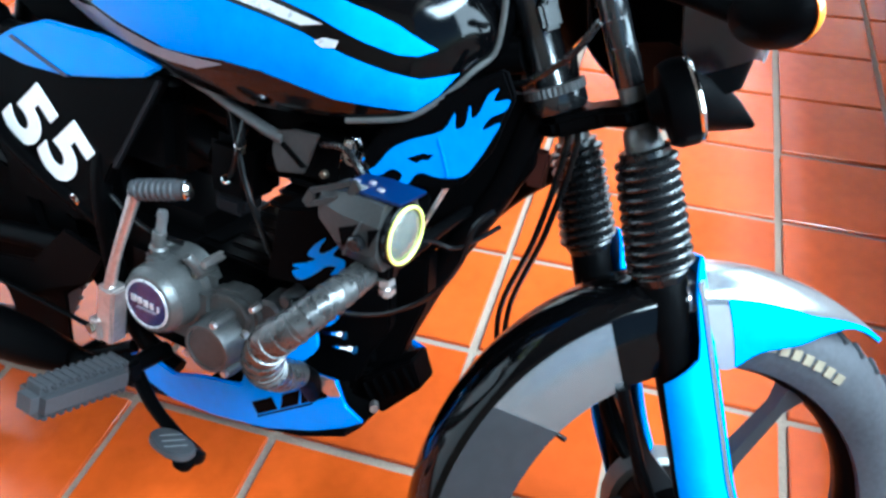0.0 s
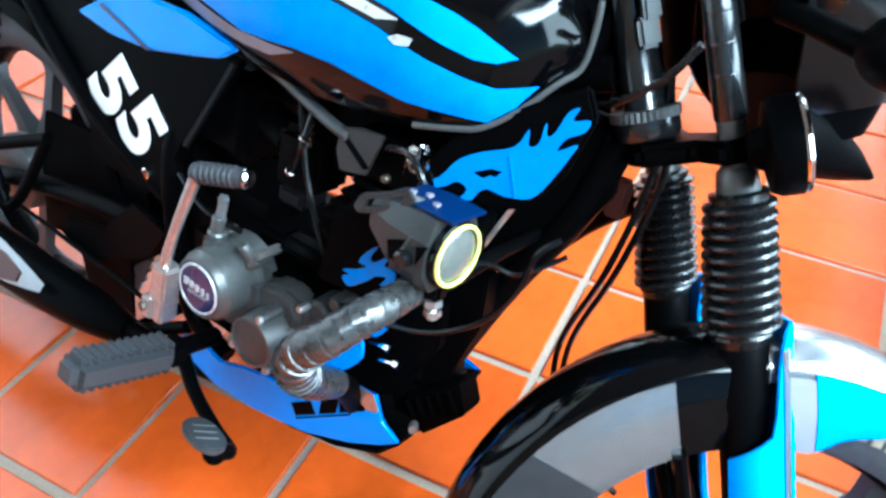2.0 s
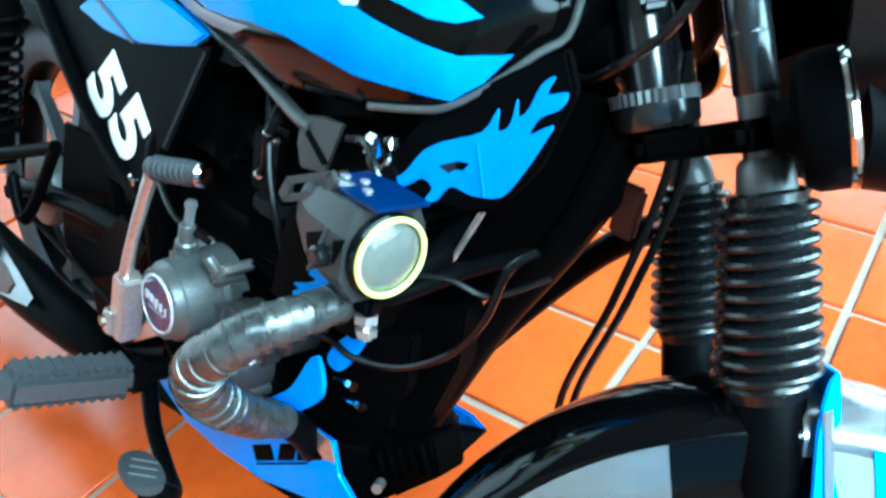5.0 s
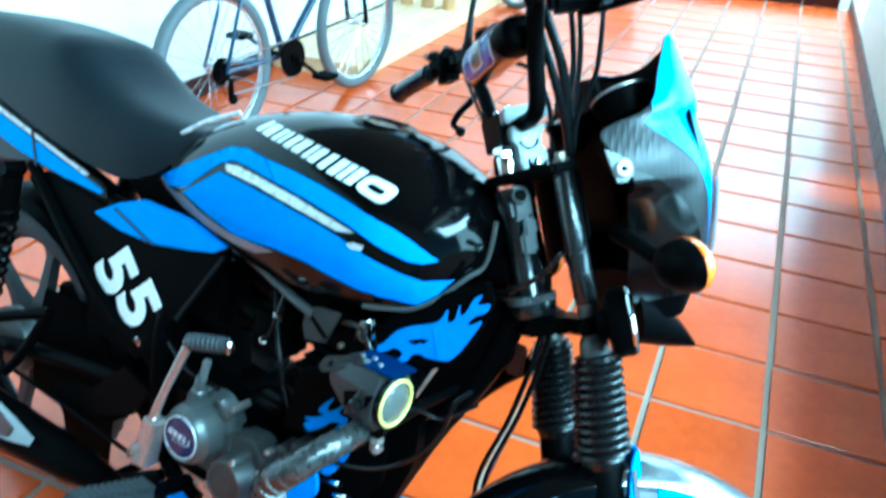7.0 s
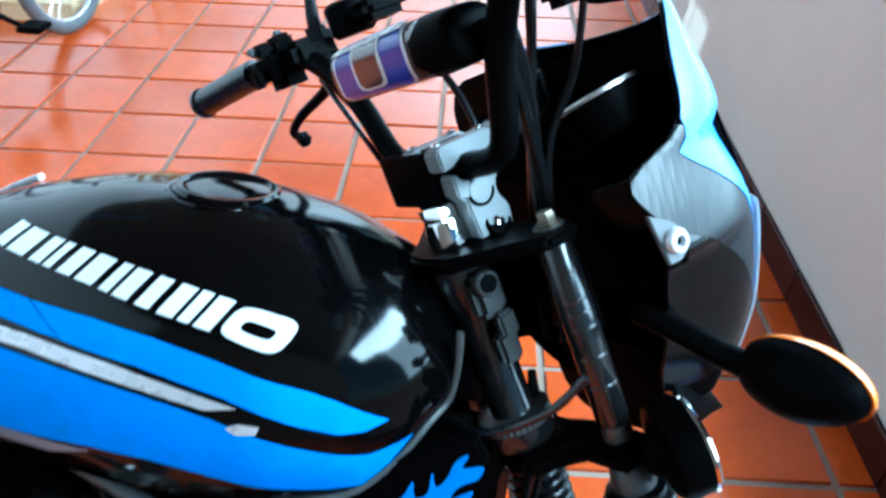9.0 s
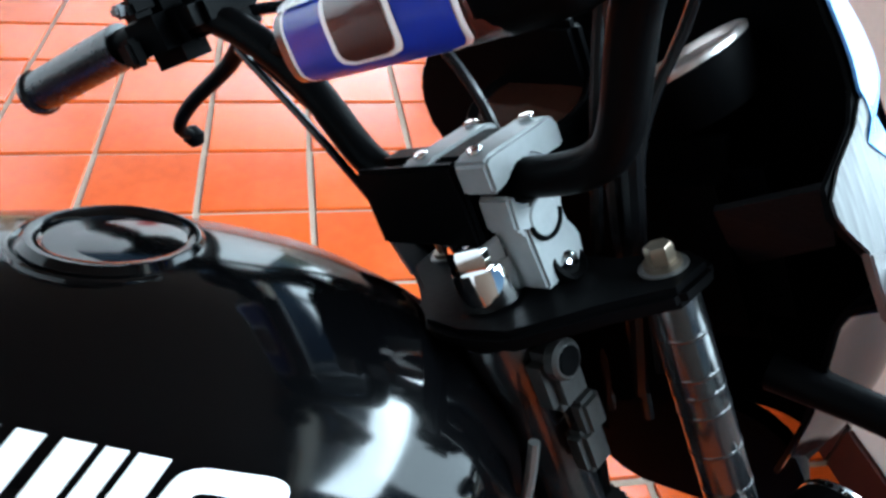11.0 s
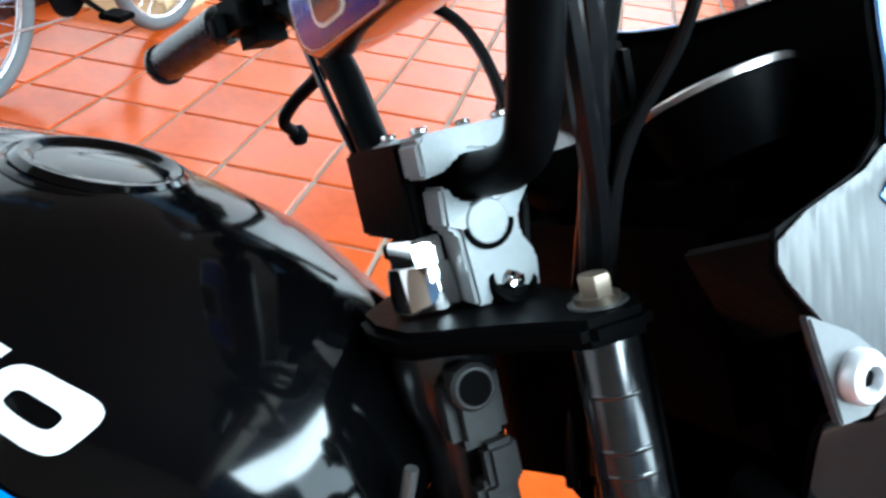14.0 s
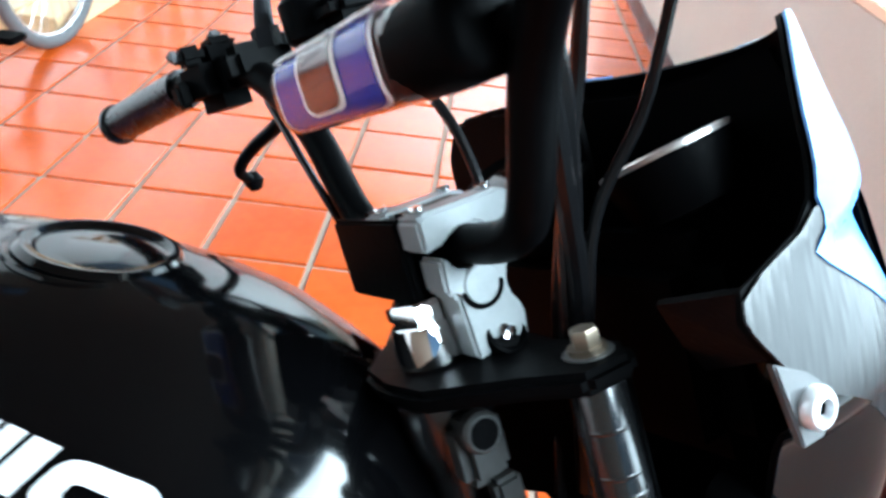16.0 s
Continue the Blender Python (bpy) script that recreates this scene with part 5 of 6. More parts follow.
for s in (-1, 1):
    y = s * FY
    LEG = Matrix.Translation((FX, y, 0))
    leg = fpart("fork_leg", join(lathe([(0.0135, -0.014), (0.0135, -0.275)], 20, LEG), lathe([(0.0195, -0.275), (0.0205, -0.268), (0.0185, -0.250), (0.0150, -0.245)], 20, LEG)), ALU, label="grey steel fork leg")
    fpart("fork_sleeve", lathe([(0.0140, -0.026), (0.0152, -0.028), (0.0152, -0.200), (0.0140, -0.202)], 28, LEG), SLEEVE, leg, "glossy black sleeve over the upper tube")
    for z in (-0.052, -0.078, -0.090, -0.104, -0.132, -0.160):
        fpart("sleeve_band", lathe([(0.0150, z), (0.0156, z - 0.0008), (0.0156, z - 0.0024), (0.0150, z - 0.0032)], 24, LEG), SLEEVE, leg)
    fpart("cap_bolt", join(lathe([(0.0104, -0.016), (0.0104, -0.011)], 24, LEG), lathe([(0.0078, -0.011), (0.0078, -0.003), (0.0068, -0.0015)], 6, LEG)), BRASS, leg, "aged hexagon cap bolt")
    prof = []
    nb = 11
    for k in range(nb):
        z = -0.276 - 0.110 * k / nb
        big = 0.034 + 0.003 * k / nb
        prof += [(big - 0.0075, z), (big - 0.001, z - 0.0025), (big, z - 0.0045), (big - 0.001, z - 0.0065), (big - 0.0078, z - 0.0095)]
    prof = [(0.022, -0.268), (0.028, -0.270)] + prof + [(0.030, -0.388), (0.026, -0.396), (0.023, -0.396)]
    lpart("gaiter", lathe(prof, 28, LEG), RUBBER, leg, "black ribbed rubber gaiter", 25)
    lpart("slider", join(lathe([(0.024, -0.382), (0.0255, -0.394), (0.0255, -0.445), (0.0225, -0.452), (0.0225, -0.69), (0.019, -0.735), (0.010, -0.742)], 22, LEG)), SATIN, leg, "black lower slider")
    # long trough-shaped guard ahead of and outside the slider, its outer wing cut lower
    rows = []
    for i in range(13):
        row = []
        for k in range(29):
            d = -60 + 215 * k / 28
            cut = min(1.0, max(0.0, (d - 66) / 20))
            top = -0.383 - 0.012 * (max(0.0, abs(d - 8) - 20) / 30) ** 2 * (1 - cut) - 0.085 * cut * cut * (3 - 2 * cut) - 0.02 * cut * max(0.0, (d - 86) / 70)
            z = top + (-0.715 - top) * i / 12
            fold = 1.0 + 0.10 * math.exp(-((d - 30) / 9) ** 2)
            row.append((FX + 0.008 + 0.034 * fold * math.cos(radians(d)), y + s * 0.037 * fold * math.sin(radians(d)), z))
        rows.append(row)
    bm = loft(rows, closed=False)
    bmesh.ops.solidify(bm, geom=bm.faces[:], thickness=0.003)
    guard = lpart("fork_guard", bm, CYAN, leg, "bright blue fork guard", 50)
    rows = [[(FX + 0.008 + 0.0362 * math.cos(a), y + s * 0.0392 * math.sin(a), z) for a in (radians(50 + 16 * k / 4) for k in range(5))] for z in (-0.40, -0.47, -0.53, -0.59, -0.65, -0.713)]
    bm = loft(rows, closed=False)
    bmesh.ops.solidify(bm, geom=bm.faces[:], thickness=0.002)
    lpart("guard_edge", bm, SILVER_DARK, guard, "silver stripe")

front_wheel, front_tyre = wheel("front_wheel", Matrix.Translation((FX, 0, ZA)), wpart, 0.306, 0.044, 6, 0.008, 0.64)
wpart("axle", rod((FX, -0.125, ZA), (FX, 0.125, ZA), 0.008, 10), STEEL, front_wheel)
wpart("front_drum", join(rod((FX, 0.03, ZA), (FX, 0.072, ZA), 0.066, 28, cham=0.006)), ALU, front_wheel)
# raised lettering on the tyre wall as plain bars
for k in range(7):
    a = radians(57 - 3.4 * k)
    wpart("wall_bar", box(0, 0, 0, 0.011, 0.0125, 0.0016, 0.0005, Matrix.Translation((FX, 0, ZA)) @ WHEEL @ pose(0, 0, 0, 0, 0, math.degrees(a)) @ Matrix.Translation((0.262, 0, -0.0440)) @ pose(0, 0, 0, 0, 0, 90) @ pose(0, 0, 0, 0, 0, 8)), TAN, front_tyre)

# front mudguard: gloss black behind the fork, silver crown ahead, silver, grey and blue flanks
mud_deep = curve_of(((30, 0.003), (38, 0.014), (46, 0.034), (53, 0.052), (62, 0.072), (69, 0.096), (78, 0.096), (110, 0.093), (150, 0.092), (198, 0.085)))
mud_r = curve_of(((28, 0.324), (50, 0.326), (75, 0.329), (100, 0.326), (140, 0.318), (198, 0.33)))
mud_w = curve_of(((30, 0.10), (36, 0.42), (45, 0.75), (58, 1.0), (198, 1.0)))


def mud_band(a0, a1, v0, v1, lift, n, m=14, thick=0.003):
    """A stretch of the mudguard: angle round the wheel, and share across it (0 crown, 1 lower edge; the sign is the side)."""
    rows = []
    for k in range(n + 1):
        row = []
        for j in range(m + 1):
            v = v0 + (v1 - v0) * j / m
            q, sg = abs(v), (1 if v >= 0 else -1)
            d = (a0(q) if callable(a0) else a0) * (1 - k / n) + (a1(q) if callable(a1) else a1) * k / n
            a, deep, w = radians(d), mud_deep(d), mud_w(d)
            if q < 0.45:
                b = q / 0.45 * math.pi / 2
                y, dr = 0.052 * math.sin(b), 0.004 - 0.026 * (1 - math.cos(b)) * min(1, deep / 0.05)
            else:
                e = (q - 0.45) / 0.55
                y, dr = 0.052 + 0.005 * math.sin(e * 2.4), 0.004 - 0.026 * min(1, deep / 0.05) - e * max(deep - 0.022, 0.003)
            r = mud_r(d) + dr + lift * (1 if q < 0.45 else 0.3)
            row.append((FX + r * math.cos(a), sg * (y * w + lift), ZA + r * math.sin(a)))
        rows.append(row)
    bm = loft(rows, closed=False)
    bmesh.ops.solidify(bm, geom=bm.faces[:], thickness=thick)
    return bm


mud = wpart("front_mudguard", mud_band(30, 198, -1, 1, 0, 60, 40), GLOSS_BLACK, label="gloss black front mudguard with silver and blue flanks", sharp=60)
wpart("front_crown", mud_band(30, 79, -0.50, 0.50, 0.0015, 20, 20, 0.001), SILVER_DARK, mud, "dark silver crown", 60)
for s in (-1, 1):
    wpart("silver_flank", mud_band(lambda q: 73 - 6 * q, lambda q: 84 - 13 * q, s * 0.46, s * 1.0, 0.002, 8, 10, 0.001), SILVER_MID, mud, "silver flank", 60)
    wpart("blue_flank", mud_band(30.4, lambda q: 74.5 - 7.5 * q, s * 0.42, s * 1.0, 0.003, 20, 12, 0.001), CYAN, mud, "bright blue flank", 60)
    wpart("rear_flank", mud_band(lambda q: 93 + 4 * q, lambda q: 127 - 9 * q, s * 0.42, s * 1.0, 0.002, 16, 10, 0.001), SILVER_DARK, mud, "silver rear flank", 60)
    wpart("grey_flank", mud_band(lambda q: 127 - 9 * q, 197, s * 0.42, s * 1.0, 0.0024, 18, 10, 0.001), GREYFILM, mud, "grey rear flank", 60)
    wpart("mudguard_stay", tube([(FX, s * 0.060, ZA + 0.01), (FX - 0.03, s * 0.064, ZA + 0.10), (FX - 0.03, s * 0.060, ZA + 0.235)], 0.007, 8, 4), SATIN, mud)

# handlebar with risers, cross bar and pad
def bar_line(s):
    return [(0.026, 0, 0.049), (0.026, s * 0.050, 0.0495), (0.0250, s * 0.082, 0.056), (0.0235, s * 0.102, 0.074), (0.022, s * 0.13, 0.130), (0.015, s * 0.175, 0.176), (0.004, s * 0.21, 0.190), (-0.026, s * 0.28, 0.190), (-0.060, s * 0.368, 0.183)]


bar = fpart("handlebar", join(tube(bar_line(1), 0.0112, 14, 6), tube(bar_line(-1), 0.0112, 14, 6), tube([(0.020, -0.148, 0.150), (0.016, -0.05, 0.152), (0.016, 0.05, 0.152), (0.020, 0.148, 0.150)], 0.007, 10, 4)), SATIN, label="black handlebar with cross bar")
RY = 0.022
for s in (-1, 1):
    riser = fpart("riser", prism([(0.012, -0.014), (0.048, -0.014), (0.050, 0.004), (0.043, 0.016), (0.044, 0.027), (0.055, 0.041), (0.049, 0.045), (0.040, 0.038), (0.026, 0.035), (0.013, 0.039), (0.010, 0.047), (0.005, 0.047), (0.004, 0.027), (0.010, 0.024)], -0.012, 0.012, Matrix.Translation((0, s * RY, 0)) @ UPRIGHT, 0.002), CLAMP, bar, "machined grey riser clamp")
    fpart("clamp_boss", rod((0.026, s * (RY - 0.010), 0.026), (0.026, s * (RY + 0.0132), 0.026), 0.0115, 24, cham=0.001), CLAMP, riser)
    fpart("clamp_cap", prism([(-0.002, 0.052), (0.012, 0.054), (0.017, 0.059), (0.025, 0.061), (0.033, 0.059), (0.040, 0.054), (0.060, 0.053), (0.060, 0.068), (0.054, 0.073), (0.002, 0.073), (-0.002, 0.070)], -0.0125, 0.0125, Matrix.Translation((0, s * RY, 0)) @ UPRIGHT, 0.002), CLAMP, riser, "machined grey top clamp")
    for x in (0.006, 0.050):
        fpart("clamp_bolt", rod((x, s * RY, 0.073), (x, s * RY, 0.0765), 0.0045, 12, cham=0.001), CHROME, riser)
    fpart("clamp_groove", tube([(0.026 + 0.0125 * math.cos(a), s * (RY + 0.0132), 0.026 + 0.0125 * math.sin(a)) for a in (radians(185 + 170 * k / 10) for k in range(11))], 0.0014, 6, 1), BLACK, riser)
    SOCK = axis_to((0.032, s * (RY + 0.004), -0.010), (0.034, s * (RY + 0.016), -0.003))
    fpart("riser_socket", lathe([(0.0135, 0), (0.0135, 0.010), (0.0115, 0.011), (0.009, 0.008), (0.0, 0.008)], 20, SOCK), BLACK, riser, "deep black socket")
    fpart("socket_bolt", lathe([(0.0055, 0.008), (0.0055, 0.0115), (0.003, 0.0125), (0.0, 0.0105)], 10, SOCK), CHROME, riser)
fpart("clamp_bridge", join(box(0.026, 0, 0.066, 0.044, 0.022, 0.012, 0.003), box(0.024, 0.035, 0.040, 0.026, 0.085, 0.060, 0.006), box(0.000, 0.034, 0.046, 0.007, 0.088, 0.050, 0.002)), BLACK, bar)

PAD_X, PAD_Z = 0.0275, 0.0235
rows = []
for y in np.linspace(-0.100, 0.080, 11):
    e = 1 - 0.35 * abs((y - 0.0) / 0.115) ** 8
    rows.append([(0.012 + PAD_X * e * math.copysign(abs(math.cos(a)) ** 0.6, math.cos(a)), y, 0.151 + PAD_Z * e * math.copysign(abs(math.sin(a)) ** 0.6, math.sin(a))) for a in (2 * math.pi * k / 24 for k in range(24))])
pad = fpart("bar_pad", loft(rows), PAD, bar, "glossy dark bar pad with a violet label", sharp=50)


def pad_film(name, y0, y1, a0, a1, lift, material, turn=0.0):
    """A film round the pad's rear side; turn rounds its two lower corners."""
    rows = []
    for k in range(17):
        d = a0 + (a1 - a0) * k / 16
        e = max(0.0, 1 - (d - a0) * 0.0006 / turn) if turn else 0.0
        cut = turn * (1 - math.sqrt(max(0.0, 1 - e * e)))
        a = radians(d)
        rows.append([(0.012 - (PAD_X + lift) * abs(math.cos(a)) ** 0.6, y, 0.151 + (PAD_Z + lift) * math.copysign(abs(math.sin(a)) ** 0.6, math.sin(a))) for y in np.linspace(y0 + cut, y1 - cut, 7)])
    return fpart(name, loft(rows, closed=False), material, pad)


pad_film("label_edge", -0.070, 0.070, -54, 80, 0.0008, WHITE, 0.018)
pad_film("label_field", -0.066, 0.066, -49, 80, 0.0014, PURPLE, 0.016)
pad_film("label_frame", -0.028, 0.028, -27, 50, 0.0020, WHITE, 0.012)
pad_film("label_heart", -0.023, 0.023, -21, 50, 0.0026, PAD, 0.010)
pad_film("label_top", -0.070, 0.070, 44, 84, 0.0032, SILVER)
rows = []
for y, g in ((-0.124, 0.62), (-0.121, 0.84), (-0.115, 0.92), (-0.085, 1.0), (-0.074, 1.0), (-0.070, 0.8)):
    rows.append([(0.012 + PAD_X * g * math.copysign(abs(math.cos(a)) ** 0.7, math.cos(a)), y, 0.151 + PAD_Z * g * math.copysign(abs(math.sin(a)) ** 0.7, math.sin(a))) for a in (2 * math.pi * k / 24 for k in range(24))])
fpart("pad_end", loft(rows), BLACK, pad, "black pad sleeve", 50)

# controls, left and right
for s in (-1, 1):
    grip = fpart("grip", join(tube([(-0.020, s * 0.268, 0.1905), (-0.040, s * 0.32, 0.187), (-0.060, s * 0.368, 0.183)], 0.0165, 18, 4), lathe([(0.0165, 0), (0.0185, 0.002), (0.0185, 0.006), (0.015, 0.009)], 20, axis_to((-0.060, s * 0.366, 0.183), (-0.066, s * 0.38, 0.182)))), RUBBER, bar, "black rubber grip")
    switch = fpart("switch_gear", moved(box(0, 0, 0, 0.048, 0.056, 0.048, 0.012), Matrix.Translation((0.0, s * 0.228, 0.188)) @ pose(0, 0, 0, 0, 0, s * 15)), BLACK, bar, "black switch housing")
    for b in (box(-0.020, s * 0.222, 0.208, 0.020, 0.026, 0.014, 0.004), box(0.006, s * 0.232, 0.214, 0.024, 0.034, 0.010, 0.004), box(-0.030, s * 0.236, 0.182, 0.012, 0.02, 0.02, 0.003)):
        fpart("switch_block", b, BLACK, switch)
    fpart("switch_button", box(-0.032, s * 0.220, 0.210, 0.008, 0.012, 0.008, 0.002), GREY_RUBBER, switch)
    fpart("switch_button", box(0.004, s * 0.222, 0.2205, 0.010, 0.010, 0.006, 0.002), GREY_RUBBER, switch)
    perch = fpart("lever_perch", join(box(0.020, s * 0.190, 0.190, 0.050, 0.036, 0.030, 0.008), rod((0.042, s * 0.197, 0.170), (0.042, s * 0.197, 0.208), 0.010, 12, cham=0.002)), SATIN, bar, "black lever perch")
    low = 1.0 if s > 0 else 0.15                         # the brake lever stands up behind its guard
    fpart("lever", join(tube([(0.042, s * 0.197, 0.188), (0.060, s * 0.235, 0.188 - 0.016 * low), (0.062, s * 0.29, 0.188 - 0.040 * low), (0.040, s * 0.345, 0.188 - 0.060 * low), (0.030, s * 0.368, 0.188 - 0.076 * low), (0.043, s * 0.380, 0.188 - 0.089 * low)], [0.009, 0.008, 0.0065, 0.006, 0.0055], 10, 6), lathe([(0.0, -0.0105), (0.006, -0.009), (0.0105, 0), (0.006, 0.009), (0.0, 0.0105)], 14, Matrix.Translation((0.044, s * 0.382, 0.188 - 0.090 * low)))), SATIN, perch, "black ball-ended lever")
    if s > 0:
        mirror_ = fpart("mirror", join(tube([(0.030, s * 0.184, 0.196), (0.034, s * 0.186, 0.222), (0.050, s * 0.200, 0.262), (0.066, s * 0.215, 0.300), (0.060, s * 0.225, 0.322)], [0.009, 0.007, 0.005, 0.005, 0.006], 10, 5), rod((0.030, s * 0.184, 0.185), (0.031, s * 0.184, 0.212), 0.011, 6)), GREY_PLASTIC, bar, "rear-view mirror on a dull stem")
        M = Matrix.Translation((0.045, s * 0.232, 0.338)) @ pose(0, 0, 0, 12, -62, 8)
        fpart("mirror_shell", prism([(-0.034, -0.030), (-0.02, -0.045), (0.024, -0.042), (0.036, -0.012), (0.034, 0.034), (0.012, 0.048), (-0.028, 0.034)], -0.013, 0.010, M, 0.007), SHELL, mirror_, "grey mirror shell")
        fpart("mirror_glass", prism([(-0.030, -0.026), (-0.018, -0.040), (0.021, -0.038), (0.031, -0.011), (0.030, 0.030), (0.010, 0.043), (-0.024, 0.030)], 0.0102, 0.0115, M @ Matrix.Translation((0, 0, -0.0247))), CHROME, mirror_, "mirror glass")
fpart("brake_reservoir", join(rod((0.06, 0.155, 0.19), (0.06, 0.155, 0.225), 0.024, 16, cham=0.004), box(0.075, 0.12, 0.205, 0.05, 0.05, 0.022, 0.008)), BLACK, bar, "small black reservoir")

# right hand guard with vent slots
rows, hg = [], [(0.090, -0.425, 0.184), (0.125, -0.395, 0.178), (0.135, -0.345, 0.170), (0.115, -0.290, 0.163), (0.085, -0.240, 0.158), (0.055, -0.195, 0.155)]
line = glide(hg, 5)
for i, q in enumerate(line):
    t = i / (len(line) - 1)
    h = 0.013 + 0.022 * math.sin(math.pi * min(1, 0.25 + t * 0.75)) ** 0.8
    out = Vector((q.x - 0.03, q.y + 0.26, 0)).normalized()
    rows.append([q + Vector((0, 0, z * h)) + out * (0.012 * (1 - z * z)) for z in (-1, -0.6, -0.2, 0.2, 0.6, 1)])
bm = loft(rows, closed=False)
bmesh.ops.solidify(bm, geom=bm.faces[:], thickness=0.006)
hand_guard = fpart("hand_guard", bm, SATIN, bar, "black plastic hand guard", sharp=50)
for k in range(4):
    q = line[3 + 2 * k]
    out = Vector((q.x - 0.03, q.y + 0.26, 0)).normalized()
    fpart("vent", moved(box(0, 0, 0, 0.010, 0.012, 0.012, 0.002), axis_to(q + out * 0.004 + Vector((0, 0, 0.024)), q + out * 0.03 + Vector((0, 0, 0.024)))), WHITE, hand_guard, "pale vent square")
fpart("guard_bolt", join(lathe([(0.011, 0), (0.011, 0.006), (0.007, 0.009), (0.0, 0.009)], 18, axis_to((0.102, -0.255, 0.146), (0.112, -0.268, 0.118)))), CHROME, hand_guard)
fpart("guard_clamp", join(box(0.045, -0.200, 0.160, 0.05, 0.026, 0.028, 0.006)), SATIN, hand_guard)
fpart("clamp_plate", box(0.078, -0.226, 0.143, 0.018, 0.016, 0.004, 0.001), ALU, hand_guard, "small grey clamp plate")

# nose cowl round the head lamp
cowl_rear = curve_of(((-0.25, 0.130), (-0.177, 0.103), (-0.106, 0.100), (-0.058, 0.097), (-0.02, 0.077), (0.003, 0.068), (0.013, 0.076), (0.022, 0.122), (0.032, 0.146), (0.08, 0.178), (0.121, 0.206), (0.14, 0.222)))
cowl_wide = curve_of(((-0.25, 0.085), (-0.20, 0.125), (-0.16, 0.150), (-0.106, 0.168), (-0.075, 0.174), (-0.04, 0.175), (0.0, 0.166), (0.031, 0.152), (0.053, 0.143), (0.09, 0.126), (0.121, 0.111), (0.14, 0.095)))
cowl_front = curve_of(((-0.25, 0.205), (-0.20, 0.230), (-0.145, 0.246), (-0.04, 0.263), (0.0, 0.262), (0.053, 0.254), (0.10, 0.244), (0.14, 0.228)))

cowl_tuck = curve_of(((-0.25, 0.34), (-0.177, 0.29), (-0.152, 0.26), (-0.106, 0.21), (-0.075, 0.165), (-0.064, 0.02), (-0.05, 0.0), (0.14, 0.0)))      # how far the rear edge turns in


def cowl_shell(z0, z1, u0, u1, lift, nz=14, nu=16, thick=0.003):
    """A stretch of the cowl: height, and share round it (0 nose, 1 rear edge; u0 and u1 may vary with height)."""
    rows = []
    for i in range(nz + 1):
        z = z0 + (z1 - z0) * i / nz
        xr, w, xf = cowl_rear(z), cowl_wide(z), cowl_front(z)
        p, q = (f(z) if callable(f) else f for f in (u0, u1))
        row = []
        for k in range(nu + 1):
            u = p + (q - p) * k / nu
            a = u * math.pi / 2
            row.append((xr + (xf - xr) * abs(math.cos(a)) ** 0.8 + lift * math.cos(a), (w + lift) * (1 - cowl_tuck(z) * max(0.0, (abs(u) - 0.62) / 0.38) ** 1.3) * math.copysign(abs(math.sin(a)) ** 0.9, math.sin(a)), z if z < 0.05 else 0.05 + (z - 0.05) * (0.775 + 0.225 * min(1.0, abs(u) / 0.95) ** 2)))
        rows.append(row)
    bm = loft(rows, closed=False)
    bmesh.ops.solidify(bm, geom=bm.faces[:], thickness=thick)
    return bm


cowl = fpart("nose_cowl", cowl_shell(-0.245, 0.121, -1, 1, 0, 34, 40), BLACK, None, "head-lamp cowl in black, grey weave and blue", 60)
grey_rear = curve_of(((-0.170, 0.56), (-0.12, 0.68), (-0.085, 0.80), (-0.055, 0.94), (-0.035, 1.0), (0.03, 1.0)))
grey_front = curve_of(((-0.170, 0.44), (-0.12, 0.49), (-0.075, 0.59), (-0.03, 0.71), (0.0, 0.80), (0.012, 0.85), (0.021, 0.91), (0.026, 0.955), (0.031, 0.985)))
blue_rear = curve_of(((-0.170, 0.45), (-0.12, 0.50), (-0.075, 0.60), (-0.03, 0.72), (0.0, 0.81), (0.012, 0.86), (0.021, 0.92), (0.026, 0.966), (0.033, 1.0), (0.14, 1.0)))
for s in (-1, 1):
    fpart("side_panel", cowl_shell(-0.170, 0.030, lambda z: s * grey_rear(z), lambda z: s * grey_front(z), 0.003, 30, 12, 0.002), CARBON, cowl, "glossy grey weave side panel", 60)
    fpart("lower_skin", cowl_shell(-0.215, -0.036, s * 1.0, lambda z: s * grey_rear(z) if z > -0.17 else s * 0.5, 0.0025, 24, 12, 0.002), COWL_BLACK, cowl, "gloss black lower panel", 60)
    fpart("blue_edge", cowl_shell(-0.170, 0.122, lambda z: s * blue_rear(z), s * 0.30, 0.004, 40, 12, 0.002), SCREEN, cowl, "bright blue screen edge", 60)
    plate = fpart("cowl_bracket", prism([(0.064, -0.010), (0.088, -0.024), (0.104, -0.040), (0.102, -0.052), (0.090, -0.061), (0.074, -0.060)], -0.002, 0.003, Matrix.Translation((0.010, s * 0.178, -0.004)) @ UPRIGHT @ Matrix.Diagonal((0.84, 0.86, 1, 1)), 0.001), BRACKET, cowl, "pale triangular bracket")
    fpart("bracket_bolt", lathe([(0.0100, 0), (0.0100, 0.004), (0.0085, 0.006), (0.0050, 0.0068), (0.0042, 0.003), (0.0, 0.003)], 24, axis_to((0.082, s * 0.181, -0.040), (0.082, s * 0.21, -0.040))), SILVER, plate, "large pale button bolt")
    fpart("bolt_socket", rod((0.082, s * 0.184, -0.040), (0.082, s * 0.1845, -0.040), 0.0040, 6), BLACK, plate)
head_glass = fpart("head_lamp", lathe([(0.075, 0), (0.078, 0.01), (0.070, 0.03), (0.05, 0.045), (0.0, 0.05)], 30, Matrix.Translation((0.215, 0, -0.08)) @ pose(0, 0, 0, 0, 90, 0)), LENS, cowl, "round head-lamp glass")
